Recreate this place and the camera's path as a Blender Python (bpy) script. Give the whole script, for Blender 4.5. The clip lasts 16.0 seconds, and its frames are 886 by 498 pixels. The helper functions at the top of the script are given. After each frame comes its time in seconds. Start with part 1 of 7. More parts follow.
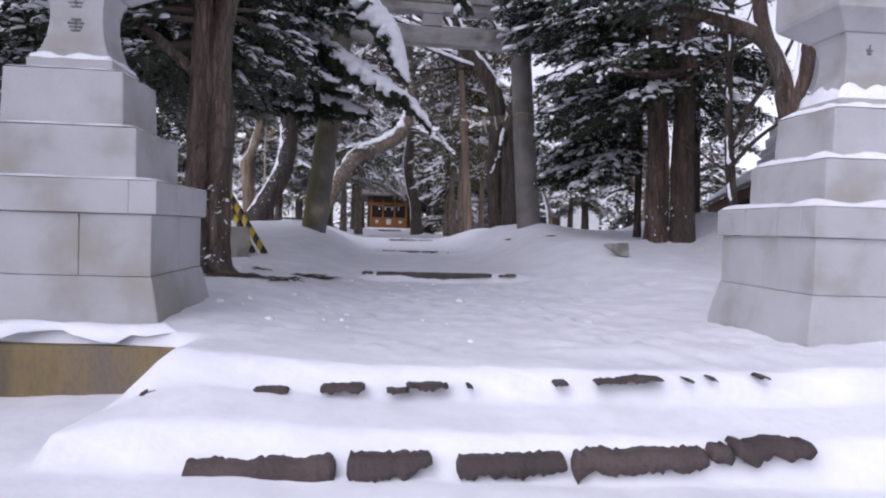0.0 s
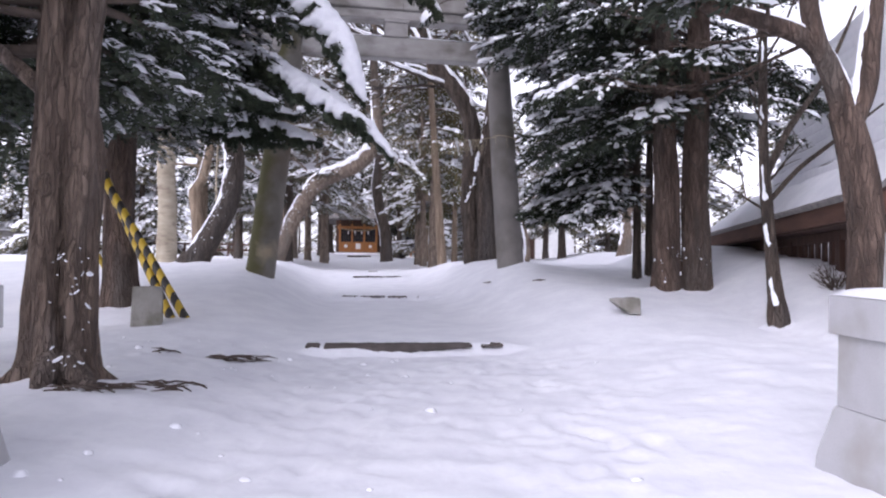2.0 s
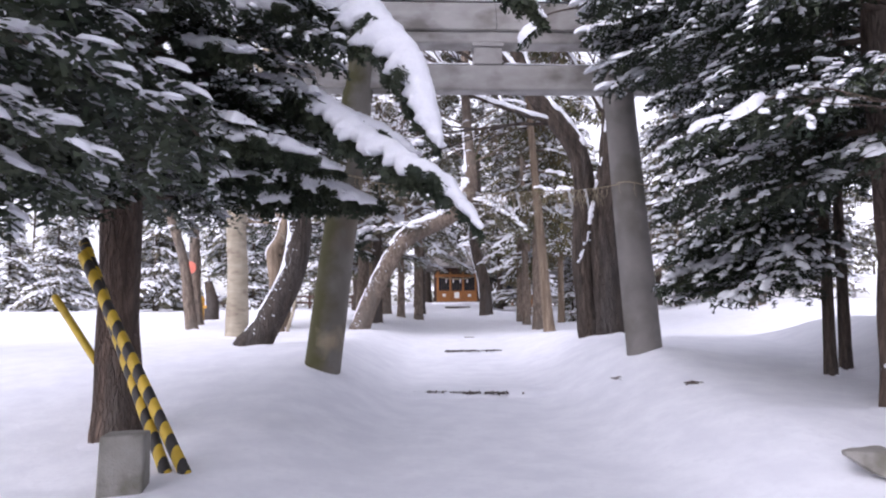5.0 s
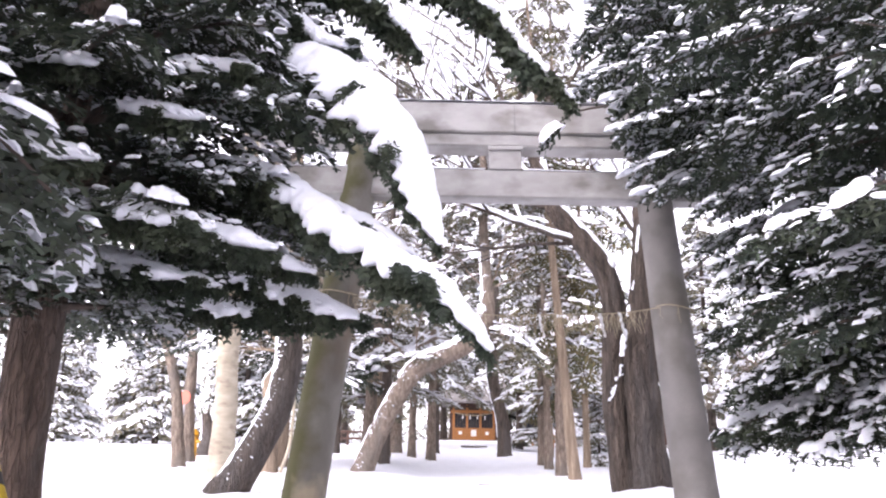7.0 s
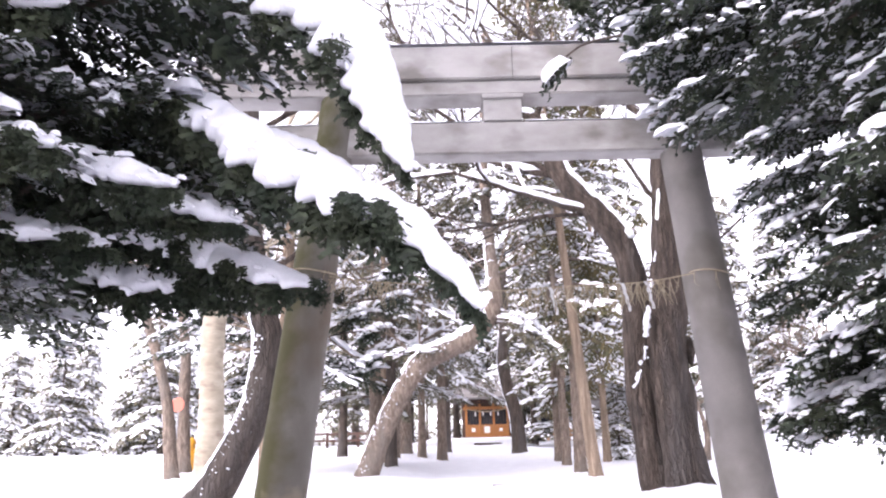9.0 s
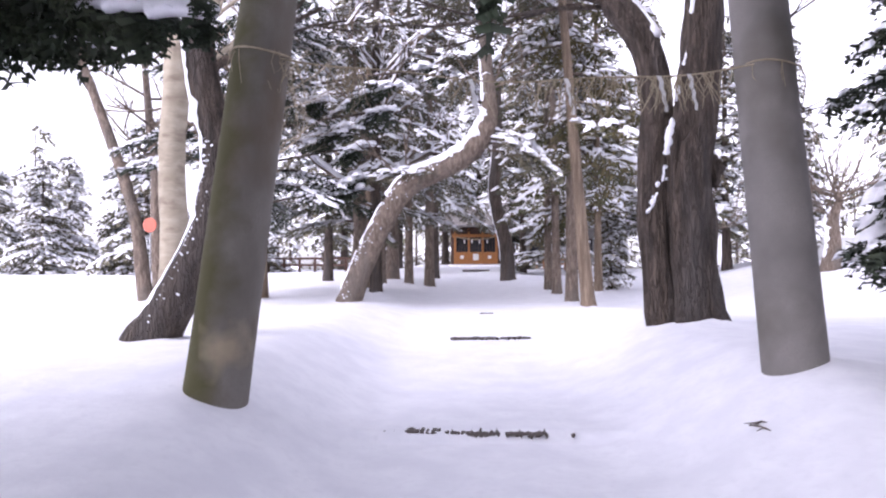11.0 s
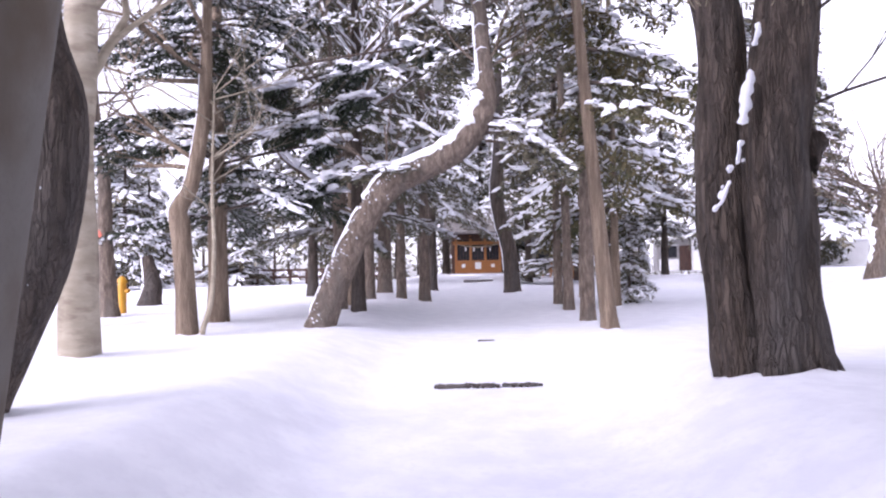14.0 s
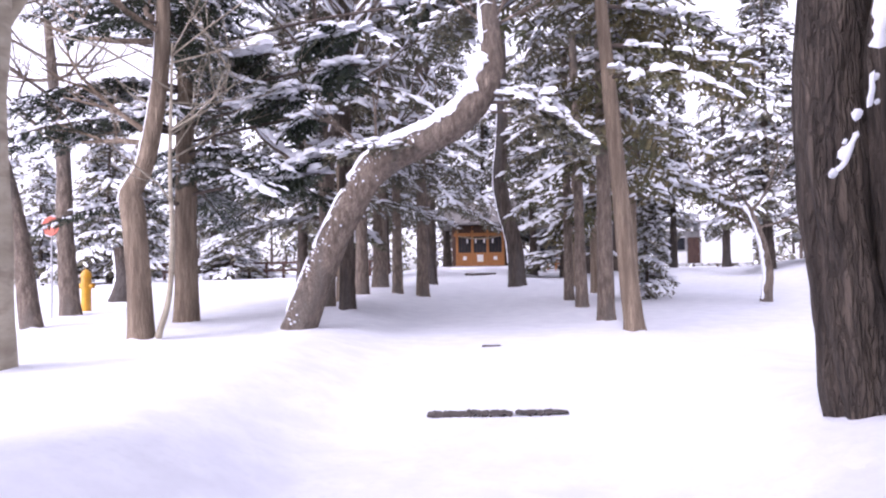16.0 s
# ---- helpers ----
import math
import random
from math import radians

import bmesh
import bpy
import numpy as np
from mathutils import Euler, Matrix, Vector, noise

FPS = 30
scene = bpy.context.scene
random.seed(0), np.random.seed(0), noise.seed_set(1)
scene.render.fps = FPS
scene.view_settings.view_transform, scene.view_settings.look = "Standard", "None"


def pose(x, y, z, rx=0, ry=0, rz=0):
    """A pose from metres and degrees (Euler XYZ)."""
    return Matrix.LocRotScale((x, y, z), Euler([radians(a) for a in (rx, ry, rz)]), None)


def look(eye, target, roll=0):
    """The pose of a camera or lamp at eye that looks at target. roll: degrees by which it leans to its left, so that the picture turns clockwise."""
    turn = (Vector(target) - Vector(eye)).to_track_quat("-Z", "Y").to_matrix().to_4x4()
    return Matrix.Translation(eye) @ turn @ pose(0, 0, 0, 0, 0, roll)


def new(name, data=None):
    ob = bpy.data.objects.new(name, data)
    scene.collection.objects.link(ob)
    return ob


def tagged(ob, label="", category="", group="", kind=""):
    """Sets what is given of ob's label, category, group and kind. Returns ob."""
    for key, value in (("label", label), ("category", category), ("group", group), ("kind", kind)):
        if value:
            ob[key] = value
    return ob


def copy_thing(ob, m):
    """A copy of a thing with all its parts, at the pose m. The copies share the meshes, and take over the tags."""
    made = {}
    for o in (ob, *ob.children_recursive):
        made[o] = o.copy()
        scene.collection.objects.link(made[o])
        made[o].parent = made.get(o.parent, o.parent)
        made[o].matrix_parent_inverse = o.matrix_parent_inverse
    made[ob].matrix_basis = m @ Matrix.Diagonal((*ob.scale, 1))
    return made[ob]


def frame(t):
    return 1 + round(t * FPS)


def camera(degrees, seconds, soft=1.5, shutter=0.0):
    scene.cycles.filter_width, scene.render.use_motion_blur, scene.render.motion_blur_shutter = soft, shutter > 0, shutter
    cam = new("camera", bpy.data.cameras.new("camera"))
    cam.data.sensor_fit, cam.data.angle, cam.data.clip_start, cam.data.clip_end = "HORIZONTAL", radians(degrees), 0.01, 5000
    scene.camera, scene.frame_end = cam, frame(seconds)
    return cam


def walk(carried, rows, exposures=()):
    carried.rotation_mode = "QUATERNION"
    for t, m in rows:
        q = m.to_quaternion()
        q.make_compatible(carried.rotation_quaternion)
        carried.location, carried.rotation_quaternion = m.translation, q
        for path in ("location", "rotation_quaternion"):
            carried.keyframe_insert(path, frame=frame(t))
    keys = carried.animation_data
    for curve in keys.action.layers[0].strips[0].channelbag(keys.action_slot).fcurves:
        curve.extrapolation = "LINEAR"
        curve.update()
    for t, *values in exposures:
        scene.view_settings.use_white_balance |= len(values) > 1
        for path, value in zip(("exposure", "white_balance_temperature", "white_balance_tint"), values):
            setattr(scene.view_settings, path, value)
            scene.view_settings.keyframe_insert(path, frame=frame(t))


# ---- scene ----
cam = camera(62.4, 16.0, 2.1)
PATH = [
    (0, (0.3, -0.15, 1.652), (0.18, 1.846, 1.663), 1.5),
    (0.5, (0.286, 0.342, 1.755), (0.232, 2.34, 1.831), -0.2),
    (1, (0.287, 0.798, 1.869), (0.196, 2.795, 1.926), 1.3),
    (1.5, (0.241, 1.303, 2.014), (0.187, 3.302, 2.04), 0.5),
    (2, (0.24, 1.837, 2.112), (0.193, 3.836, 2.175), 0.6),
    (2.5, (0.21, 2.348, 2.213), (0.049, 4.341, 2.242), 1.8),
    (3, (0.158, 2.851, 2.346), (0.013, 4.846, 2.348), 0.2),
    (3.5, (0.157, 3.342, 2.484), (-0.247, 5.301, 2.446), -1.3),
    (4, (0.135, 3.826, 2.586), (-0.249, 5.788, 2.588), -0.7),
    (4.5, (0.093, 4.217, 2.694), (-0.228, 6.19, 2.77), -0.5),
    (7, (-0.055, 6.077, 2.883), (-0.419, 7.971, 3.411), 1.0),
    (7.5, (-0.097, 6.455, 2.892), (-0.505, 8.333, 3.445), 0.5),
    (8, (-0.122, 6.787, 2.893), (-0.477, 8.672, 3.461), -0.3),
    (8.5, (-0.122, 7.142, 2.916), (-0.58, 9.012, 3.461), 0.4),
    (9, (-0.155, 7.433, 2.926), (-0.539, 9.325, 3.449), -1.3),
    (9.5, (-0.187, 7.737, 2.899), (-0.488, 9.653, 3.387), -0.2),
    (10, (-0.219, 8.087, 2.874), (-0.651, 10.031, 3.057), 0.9),
    (12.3, (-0.593, 10.12, 3.111), (-0.896, 12.097, 3.152), -1.3),
    (12.5, (-0.592, 10.303, 3.126), (-0.959, 12.268, 3.197), -0.5),
    (13, (-0.599, 10.732, 3.145), (-1.026, 12.684, 3.241), -0.3),
    (13.5, (-0.62, 11.247, 3.142), (-0.943, 13.219, 3.227), 0.5),
    (14, (-0.663, 11.719, 3.141), (-1.055, 13.679, 3.225), -1.0),
    (14.5, (-0.739, 12.179, 3.145), (-1.029, 14.157, 3.213), -0.8),
    (15, (-0.802, 12.668, 3.158), (-1.159, 14.635, 3.215), -0.5),
    (15.5, (-0.896, 13.15, 3.177), (-1.304, 15.106, 3.244), -1.1),
    (16, (-0.981, 13.552, 3.168), (-1.377, 15.512, 3.232), -1.0),
]
EXPOSURES = [(0, 0.35, 5900, 23), (1.0, 0.75, 5950, 23), (2.0, 1.0, 6000, 24), (3.5, 1.1, 6000, 24), (4.5, 1.05, 6000, 24), (7.0, 2.15, 6300, 24), (9.5, 2.2, 6250, 26), (10.0, 1.75, 6050, 27), (12.5, 1.42, 5980, 29), (16, 1.5, 5920, 31)]
walk(cam, [(t, look(eye, target, roll)) for t, eye, target, roll in PATH], EXPOSURES)

# ---- world and light: a bright overcast winter day ----
SUN_ELEV, SUN_TURN = 38.0, -145.0
world = bpy.data.worlds.new("overcast_sky")
scene.world = world
world.use_nodes = True
wn, wl = world.node_tree.nodes, world.node_tree.links
wn.clear()
w_out, w_bg = wn.new("ShaderNodeOutputWorld"), wn.new("ShaderNodeBackground")
w_sky, w_hsv = wn.new("ShaderNodeTexSky"), wn.new("ShaderNodeHueSaturation")
w_sky.sky_type, w_sky.sun_disc = "NISHITA", False
w_sky.sun_elevation, w_sky.sun_rotation = radians(SUN_ELEV), radians(SUN_TURN)
w_sky.air_density, w_sky.dust_density, w_sky.ozone_density = 1.0, 2.0, 1.0
w_hsv.inputs["Saturation"].default_value = 0.12
w_bg.inputs["Strength"].default_value = 0.15
wl.new(w_sky.outputs[0], w_hsv.inputs["Color"])
wl.new(w_hsv.outputs[0], w_bg.inputs["Color"])
wl.new(w_bg.outputs[0], w_out.inputs["Surface"])

sun_data = bpy.data.lights.new("sun", "SUN")
sun_data.energy, sun_data.angle, sun_data.color = 0.5, radians(60), (1.0, 0.97, 0.93)
sun = new("sun", sun_data)
sun.matrix_world = look((0, 0, 30), (-30 * math.sin(radians(SUN_TURN)) * math.cos(radians(SUN_ELEV)),
                                     -30 * math.cos(radians(SUN_TURN)) * math.cos(radians(SUN_ELEV)),
                                     30 - 30 * math.sin(radians(SUN_ELEV))))


# ---- materials ----
def material(name, base, second, scale=6.0, rough=0.85, bump=0.3, stretch=(1, 1, 1), third=None, fine=40.0, metal=0.0,
             spread=(0.35, 0.65), bump_dist=0.02, island=0.0, stain=1.1, plates=0.0, dark=0.72):
    """Two-tone surface with a coarse and a fine noise, an optional third tone in broad stains, and relief."""
    m = bpy.data.materials.new(name)
    m.use_nodes = True
    n, k = m.node_tree.nodes, m.node_tree.links
    p = n["Principled BSDF"]
    p.inputs["Roughness"].default_value, p.inputs["Metallic"].default_value = rough, metal
    tc, mp = n.new("ShaderNodeTexCoord"), n.new("ShaderNodeMapping")
    mp.inputs["Scale"].default_value = stretch
    k.new(tc.outputs["Object"], mp.inputs[0])

    def noise_of(size, detail):
        t = n.new("ShaderNodeTexNoise")
        t.inputs["Scale"].default_value, t.inputs["Detail"].default_value = size, detail
        k.new(mp.outputs[0], t.inputs["Vector"])
        return t.outputs["Fac"]

    def blend(fac, a, b, lo, hi):
        r = n.new("ShaderNodeMapRange")
        r.inputs["From Min"].default_value, r.inputs["From Max"].default_value = lo, hi
        k.new(fac, r.inputs["Value"])
        x = n.new("ShaderNodeMix")
        x.data_type = "RGBA"
        k.new(r.outputs[0], x.inputs["Factor"])
        for sock, v in ((x.inputs[6], a), (x.inputs[7], b)):
            if isinstance(v, tuple):
                sock.default_value = (*v, 1)
            else:
                k.new(v, sock)
        return x.outputs[2]

    coarse, grain = noise_of(scale, 5), noise_of(fine, 3)
    col = blend(coarse, base, second, *spread)
    col = blend(grain, col, tuple(c * dark for c in base), 0.5, 1.0)
    if third:
        col = blend(noise_of(stain, 4), col, third, 0.5, 0.68)
    furrow = None
    if plates:
        warp, mix = n.new("ShaderNodeTexNoise"), n.new("ShaderNodeVectorMath")
        warp.inputs["Scale"].default_value, warp.inputs["Detail"].default_value = plates * 0.9, 3
        k.new(mp.outputs[0], warp.inputs["Vector"])
        mix.operation = "MULTIPLY_ADD"
        mix.inputs[1].default_value = (2.2 / plates,) * 3
        k.new(warp.outputs["Color"], mix.inputs[0])
        k.new(mp.outputs[0], mix.inputs[2])
        vor = n.new("ShaderNodeTexVoronoi")
        vor.feature = "DISTANCE_TO_EDGE"
        vor.inputs["Scale"].default_value = plates
        k.new(mix.outputs[0], vor.inputs["Vector"])
        rg = n.new("ShaderNodeMapRange")
        rg.inputs["From Min"].default_value, rg.inputs["From Max"].default_value = 0.0, 0.22
        k.new(vor.outputs["Distance"], rg.inputs["Value"])
        furrow = rg.outputs[0]
        col = blend(furrow, tuple(c * 0.7 for c in second), col, -0.8, 0.6)
    if island:
        geo, hsv = n.new("ShaderNodeNewGeometry"), n.new("ShaderNodeHueSaturation")
        r = n.new("ShaderNodeMapRange")
        r.inputs["To Min"].default_value, r.inputs["To Max"].default_value = 1 - island, 1 + island
        k.new(geo.outputs["Random Per Island"], r.inputs["Value"])
        k.new(r.outputs[0], hsv.inputs["Value"])
        k.new(col, hsv.inputs["Color"])
        col = hsv.outputs[0]
    k.new(col, p.inputs["Base Color"])
    if bump:
        add = n.new("ShaderNodeMath")
        add.operation = "ADD"
        k.new(coarse, add.inputs[0])
        k.new(grain, add.inputs[1])
        if furrow:
            more = n.new("ShaderNodeMath")
            more.operation = "ADD"
            k.new(add.outputs[0], more.inputs[0])
            k.new(furrow, more.inputs[1])
            add = more
        b = n.new("ShaderNodeBump")
        b.inputs["Strength"].default_value, b.inputs["Distance"].default_value = bump, bump_dist
        k.new(add.outputs[0], b.inputs["Height"])
        k.new(b.outputs[0], p.inputs["Normal"])
    return m


SNOW = material("snow", (0.79, 0.80, 0.85), (0.87, 0.88, 0.92), 3.0, 0.75, 0.08, fine=14.0, bump_dist=0.04, dark=0.96)
SNOW_LUMP = material("snow_clump", (0.82, 0.83, 0.88), (0.88, 0.89, 0.93), 9.0, 0.75, 0.3, fine=45.0, dark=0.93)
GRANITE = material("pale_granite", (0.45, 0.45, 0.465), (0.36, 0.36, 0.365), 2.2, 0.8, 0.12, third=(0.31, 0.295, 0.265), fine=160.0, bump_dist=0.004, stain=2.2)
CONCRETE = material("weathered_concrete", (0.43, 0.415, 0.40), (0.33, 0.315, 0.30), 3.0, 0.9, 0.25, (1, 1, 1.6), third=(0.19, 0.175, 0.16), fine=90.0, bump_dist=0.008, stain=1.6)
PILLAR = material("mossy_concrete", (0.225, 0.21, 0.195), (0.16, 0.15, 0.138), 2.2, 0.9, 0.25, third=(0.125, 0.115, 0.095), fine=80.0, bump_dist=0.008)
MOSSY = material("mossy_concrete_shaft", (0.185, 0.172, 0.15), (0.125, 0.113, 0.095), 2.6, 0.92, 0.3, (1, 1, 0.6), third=(0.12, 0.095, 0.07), fine=70.0, bump_dist=0.008, stain=2.0)
moss_nodes, moss_links = MOSSY.node_tree.nodes, MOSSY.node_tree.links
m_tex, m_sep = moss_nodes.new("ShaderNodeTexCoord"), moss_nodes.new("ShaderNodeSeparateXYZ")
m_noise, m_sum, m_rng, m_mix = moss_nodes.new("ShaderNodeTexNoise"), moss_nodes.new("ShaderNodeMath"), moss_nodes.new("ShaderNodeMapRange"), moss_nodes.new("ShaderNodeMix")
moss_links.new(m_tex.outputs["Object"], m_sep.inputs[0])
moss_links.new(m_tex.outputs["Object"], m_noise.inputs["Vector"])
m_noise.inputs["Scale"].default_value, m_noise.inputs["Detail"].default_value = 3.5, 6
m_sum.operation = "MULTIPLY_ADD"
m_sum.inputs[1].default_value = 0.55
moss_links.new(m_noise.outputs["Fac"], m_sum.inputs[0])
m_lean = moss_nodes.new("ShaderNodeMath")
m_lean.operation = "MULTIPLY_ADD"
m_lean.inputs[1].default_value = -0.114
moss_links.new(m_sep.outputs["Z"], m_lean.inputs[0])
moss_links.new(m_sep.outputs["X"], m_lean.inputs[2])
moss_links.new(m_lean.outputs[0], m_sum.inputs[2])
m_rng.inputs["From Min"].default_value, m_rng.inputs["From Max"].default_value = -1.78, -2.03
moss_links.new(m_sum.outputs[0], m_rng.inputs["Value"])
m_mix.data_type = "RGBA"
m_mix.inputs[7].default_value = (0.07, 0.066, 0.026, 1)
moss_in = MOSSY.node_tree.nodes["Principled BSDF"].inputs["Base Color"]
moss_links.new(moss_in.links[0].from_socket, m_mix.inputs[6])
moss_links.new(m_rng.outputs[0], m_mix.inputs["Factor"])
moss_links.new(m_mix.outputs[2], moss_in)
# a pale lichen-scoured patch low on the mossy shaft
p_dist, p_rng, p_mix = moss_nodes.new("ShaderNodeVectorMath"), moss_nodes.new("ShaderNodeMapRange"), moss_nodes.new("ShaderNodeMix")
p_dist.operation = "DISTANCE"
p_dist.inputs[1].default_value = (-2.04, -0.24, 0.32)
moss_links.new(m_tex.outputs["Object"], p_dist.inputs[0])
p_sum = moss_nodes.new("ShaderNodeMath")
p_sum.operation = "MULTIPLY_ADD"
p_sum.inputs[1].default_value = 0.45
moss_links.new(m_noise.outputs["Fac"], p_sum.inputs[0])
moss_links.new(p_dist.outputs["Value"], p_sum.inputs[2])
p_rng.inputs["From Min"].default_value, p_rng.inputs["From Max"].default_value = 0.44, 0.29
moss_links.new(p_sum.outputs[0], p_rng.inputs["Value"])
p_mix.data_type = "RGBA"
p_mix.inputs[7].default_value = (0.29, 0.245, 0.17, 1)
moss_links.new(m_mix.outputs[2], p_mix.inputs[6])
moss_links.new(p_rng.outputs[0], p_mix.inputs["Factor"])
moss_links.new(p_mix.outputs[2], moss_in)
MOSSWALL = material("lichen_wall", (0.15, 0.125, 0.10), (0.25, 0.175, 0.055), 3.0, 0.9, 0.4, (1, 1, 0.5), third=(0.11, 0.09, 0.06), fine=50.0, stain=3.0)
STEPSTONE = material("dark_step_stone", (0.06, 0.047, 0.044), (0.095, 0.073, 0.066), 5.0, 0.9, 0.5, third=(0.05, 0.04, 0.038), fine=60.0)
KERB = material("grey_kerb_stone", (0.11, 0.094, 0.085), (0.07, 0.06, 0.054), 4.0, 0.9, 0.4, fine=60.0)
BLOCK = material("old_stone_block", (0.30, 0.285, 0.26), (0.22, 0.21, 0.19), 6.0, 0.9, 0.4, third=(0.16, 0.15, 0.12), fine=70.0, stain=5.0)
BARK_RED = material("red_brown_bark", (0.21, 0.155, 0.12), (0.08, 0.055, 0.042), 11.0, 0.95, 1.0, (1, 1, 0.2), third=(0.185, 0.15, 0.13), fine=45.0, bump_dist=0.03, stain=2.5, plates=20.0)
BARK_UMBER = material("umber_bark", (0.17, 0.118, 0.09), (0.065, 0.043, 0.033), 11.0, 0.95, 1.0, (1, 1, 0.2), third=(0.12, 0.10, 0.085), fine=45.0, bump_dist=0.03, stain=2.5, plates=20.0)
BARK_GREY = material("grey_brown_bark", (0.36, 0.285, 0.22), (0.16, 0.12, 0.093), 16.0, 0.95, 1.0, (1, 1, 0.3), third=(0.22, 0.19, 0.16), fine=50.0, bump_dist=0.03, stain=2.0, plates=30.0)
BARK_DARK = material("dark_furrowed_bark", (0.15, 0.114, 0.088), (0.05, 0.037, 0.029), 13.0, 0.95, 1.0, (1, 1, 0.16), third=(0.12, 0.105, 0.095), fine=55.0, bump_dist=0.04, stain=1.5, plates=22.0)
BARK_TAN = material("tan_cedar_bark", (0.34, 0.26, 0.185), (0.17, 0.125, 0.088), 13.0, 0.95, 0.9, (1, 1, 0.1), fine=60.0, bump_dist=0.02, plates=26.0)
BARK_BIRCH = material("pale_birch_bark", (0.39, 0.34, 0.26), (0.28, 0.24, 0.175), 2.5, 0.8, 0.25, (1, 1, 2.6), third=(0.22, 0.18, 0.135), fine=18.0, stain=3.0)
TWIG = material("twig_bark", (0.10, 0.075, 0.06), (0.06, 0.045, 0.037), 14.0, 0.95, 0.4)
NEEDLE = material("dark_fir_needles", (0.02, 0.033, 0.02), (0.042, 0.052, 0.026), 3.0, 0.7, 0.0, fine=20.0, island=0.45)
NEEDLE_WARM = material("olive_cedar_needles", (0.085, 0.09, 0.038), (0.15, 0.115, 0.05), 1.5, 0.75, 0.0, fine=14.0, island=0.45)
# far needles are paler than near ones: distance haze put into the colour
NEEDLE_FAR_HAZE = material("hazed_far_fir_needles", (0.115, 0.115, 0.075), (0.155, 0.135, 0.088), 1.0, 0.8, 0.0, fine=8.0, island=0.4)
ORANGE = material("orange_varnished_wood", (0.36, 0.145, 0.035), (0.26, 0.10, 0.024), 6.0, 0.5, 0.15, (1, 1, 4.0), fine=30.0)
DARKWOOD = material("dark_brown_wood", (0.075, 0.038, 0.026), (0.045, 0.022, 0.016), 8.0, 0.8, 0.3, (1, 1, 0.25), fine=40.0)
FASCIA = material("brown_fascia_board", (0.15, 0.075, 0.05), (0.09, 0.045, 0.032), 6.0, 0.75, 0.2, (0.2, 1, 1), fine=40.0)
SHINGLE = material("slate_grey_shingle", (0.25, 0.23, 0.22), (0.15, 0.14, 0.135), 8.0, 0.8, 0.3, fine=50.0)
WHITEWALL = material("white_plaster", (0.78, 0.78, 0.77), (0.70, 0.70, 0.69), 2.0, 0.85, 0.1)
GREYWALL = material("grey_boarding", (0.30, 0.29, 0.28), (0.22, 0.21, 0.205), 3.0, 0.85, 0.2)
DARKPANE = material("dark_window_pane", (0.02, 0.02, 0.024), (0.03, 0.03, 0.034), 3.0, 0.15, 0.0)
PAPER = material("white_paper", (0.80, 0.80, 0.80), (0.72, 0.72, 0.72), 20.0, 0.8, 0.1)
STRAW = material("dry_straw", (0.36, 0.31, 0.22), (0.26, 0.21, 0.14), 20.0, 0.9, 0.4)
YELLOW = material("yellow_paint", (0.55, 0.38, 0.03), (0.42, 0.28, 0.02), 9.0, 0.55, 0.1)
BLACK = material("black_paint", (0.02, 0.018, 0.018), (0.035, 0.032, 0.03), 9.0, 0.6, 0.1)
HYDRANT = material("orange_yellow_enamel", (0.65, 0.33, 0.02), (0.52, 0.25, 0.02), 7.0, 0.4, 0.05)
SIGNRED = material("faded_red_enamel", (0.55, 0.12, 0.07), (0.45, 0.10, 0.06), 5.0, 0.5, 0.0)
STEEL = material("galvanised_steel", (0.45, 0.45, 0.46), (0.36, 0.36, 0.37), 12.0, 0.45, 0.1, metal=0.6)
INK = material("engraved_dark_grey", (0.16, 0.16, 0.16), (0.12, 0.12, 0.12), 20.0, 0.9, 0.2)


# ---- small helpers for building ----
LOOSE = {"foliage", "snow_load", "needles", "bark_snow", "branchwork", "straw_fringe", "fringe", "litter"}


def part(name, mesh, mat, parent=None, label="", smooth=False):
    """Link a mesh (or a bmesh) as one object, under its thing if one is given."""
    if isinstance(mesh, bmesh.types.BMesh):
        me = bpy.data.meshes.new(name)
        mesh.to_mesh(me)
        mesh.free()
        mesh = me
    if not mesh.materials:
        mesh.materials.append(mat)
    if smooth:
        mesh.polygons.foreach_set("use_smooth", [True] * len(mesh.polygons))
    ob = new(name, mesh)
    if parent is not None:
        ob.parent = parent
    if label:
        ob["label"] = label
    if name in LOOSE:
        ob["kind"] = "stuff"
    return ob


def thing(name, m, label, category, group="", kind=""):
    """An Empty at the thing's base that carries its parts."""
    ob = new(name)
    ob.empty_display_size = 0.2
    ob.matrix_basis = m
    return tagged(ob, label, category, group, kind)


def raw_mesh(name, v, f):
    """A mesh from vertex and face arrays; faces are all triangles or all quads."""
    v, f = np.asarray(v, dtype=np.float32), np.asarray(f, dtype=np.int32)
    me = bpy.data.meshes.new(name)
    me.vertices.add(len(v))
    me.vertices.foreach_set("co", v.ravel())
    k = f.shape[1]
    me.loops.add(f.size)
    me.loops.foreach_set("vertex_index", f.ravel())
    me.polygons.add(len(f))
    me.polygons.foreach_set("loop_start", np.arange(0, f.size, k, dtype=np.int32))
    me.polygons.foreach_set("loop_total", np.full(len(f), k, dtype=np.int32))
    me.update(calc_edges=True)
    me.validate()
    return me


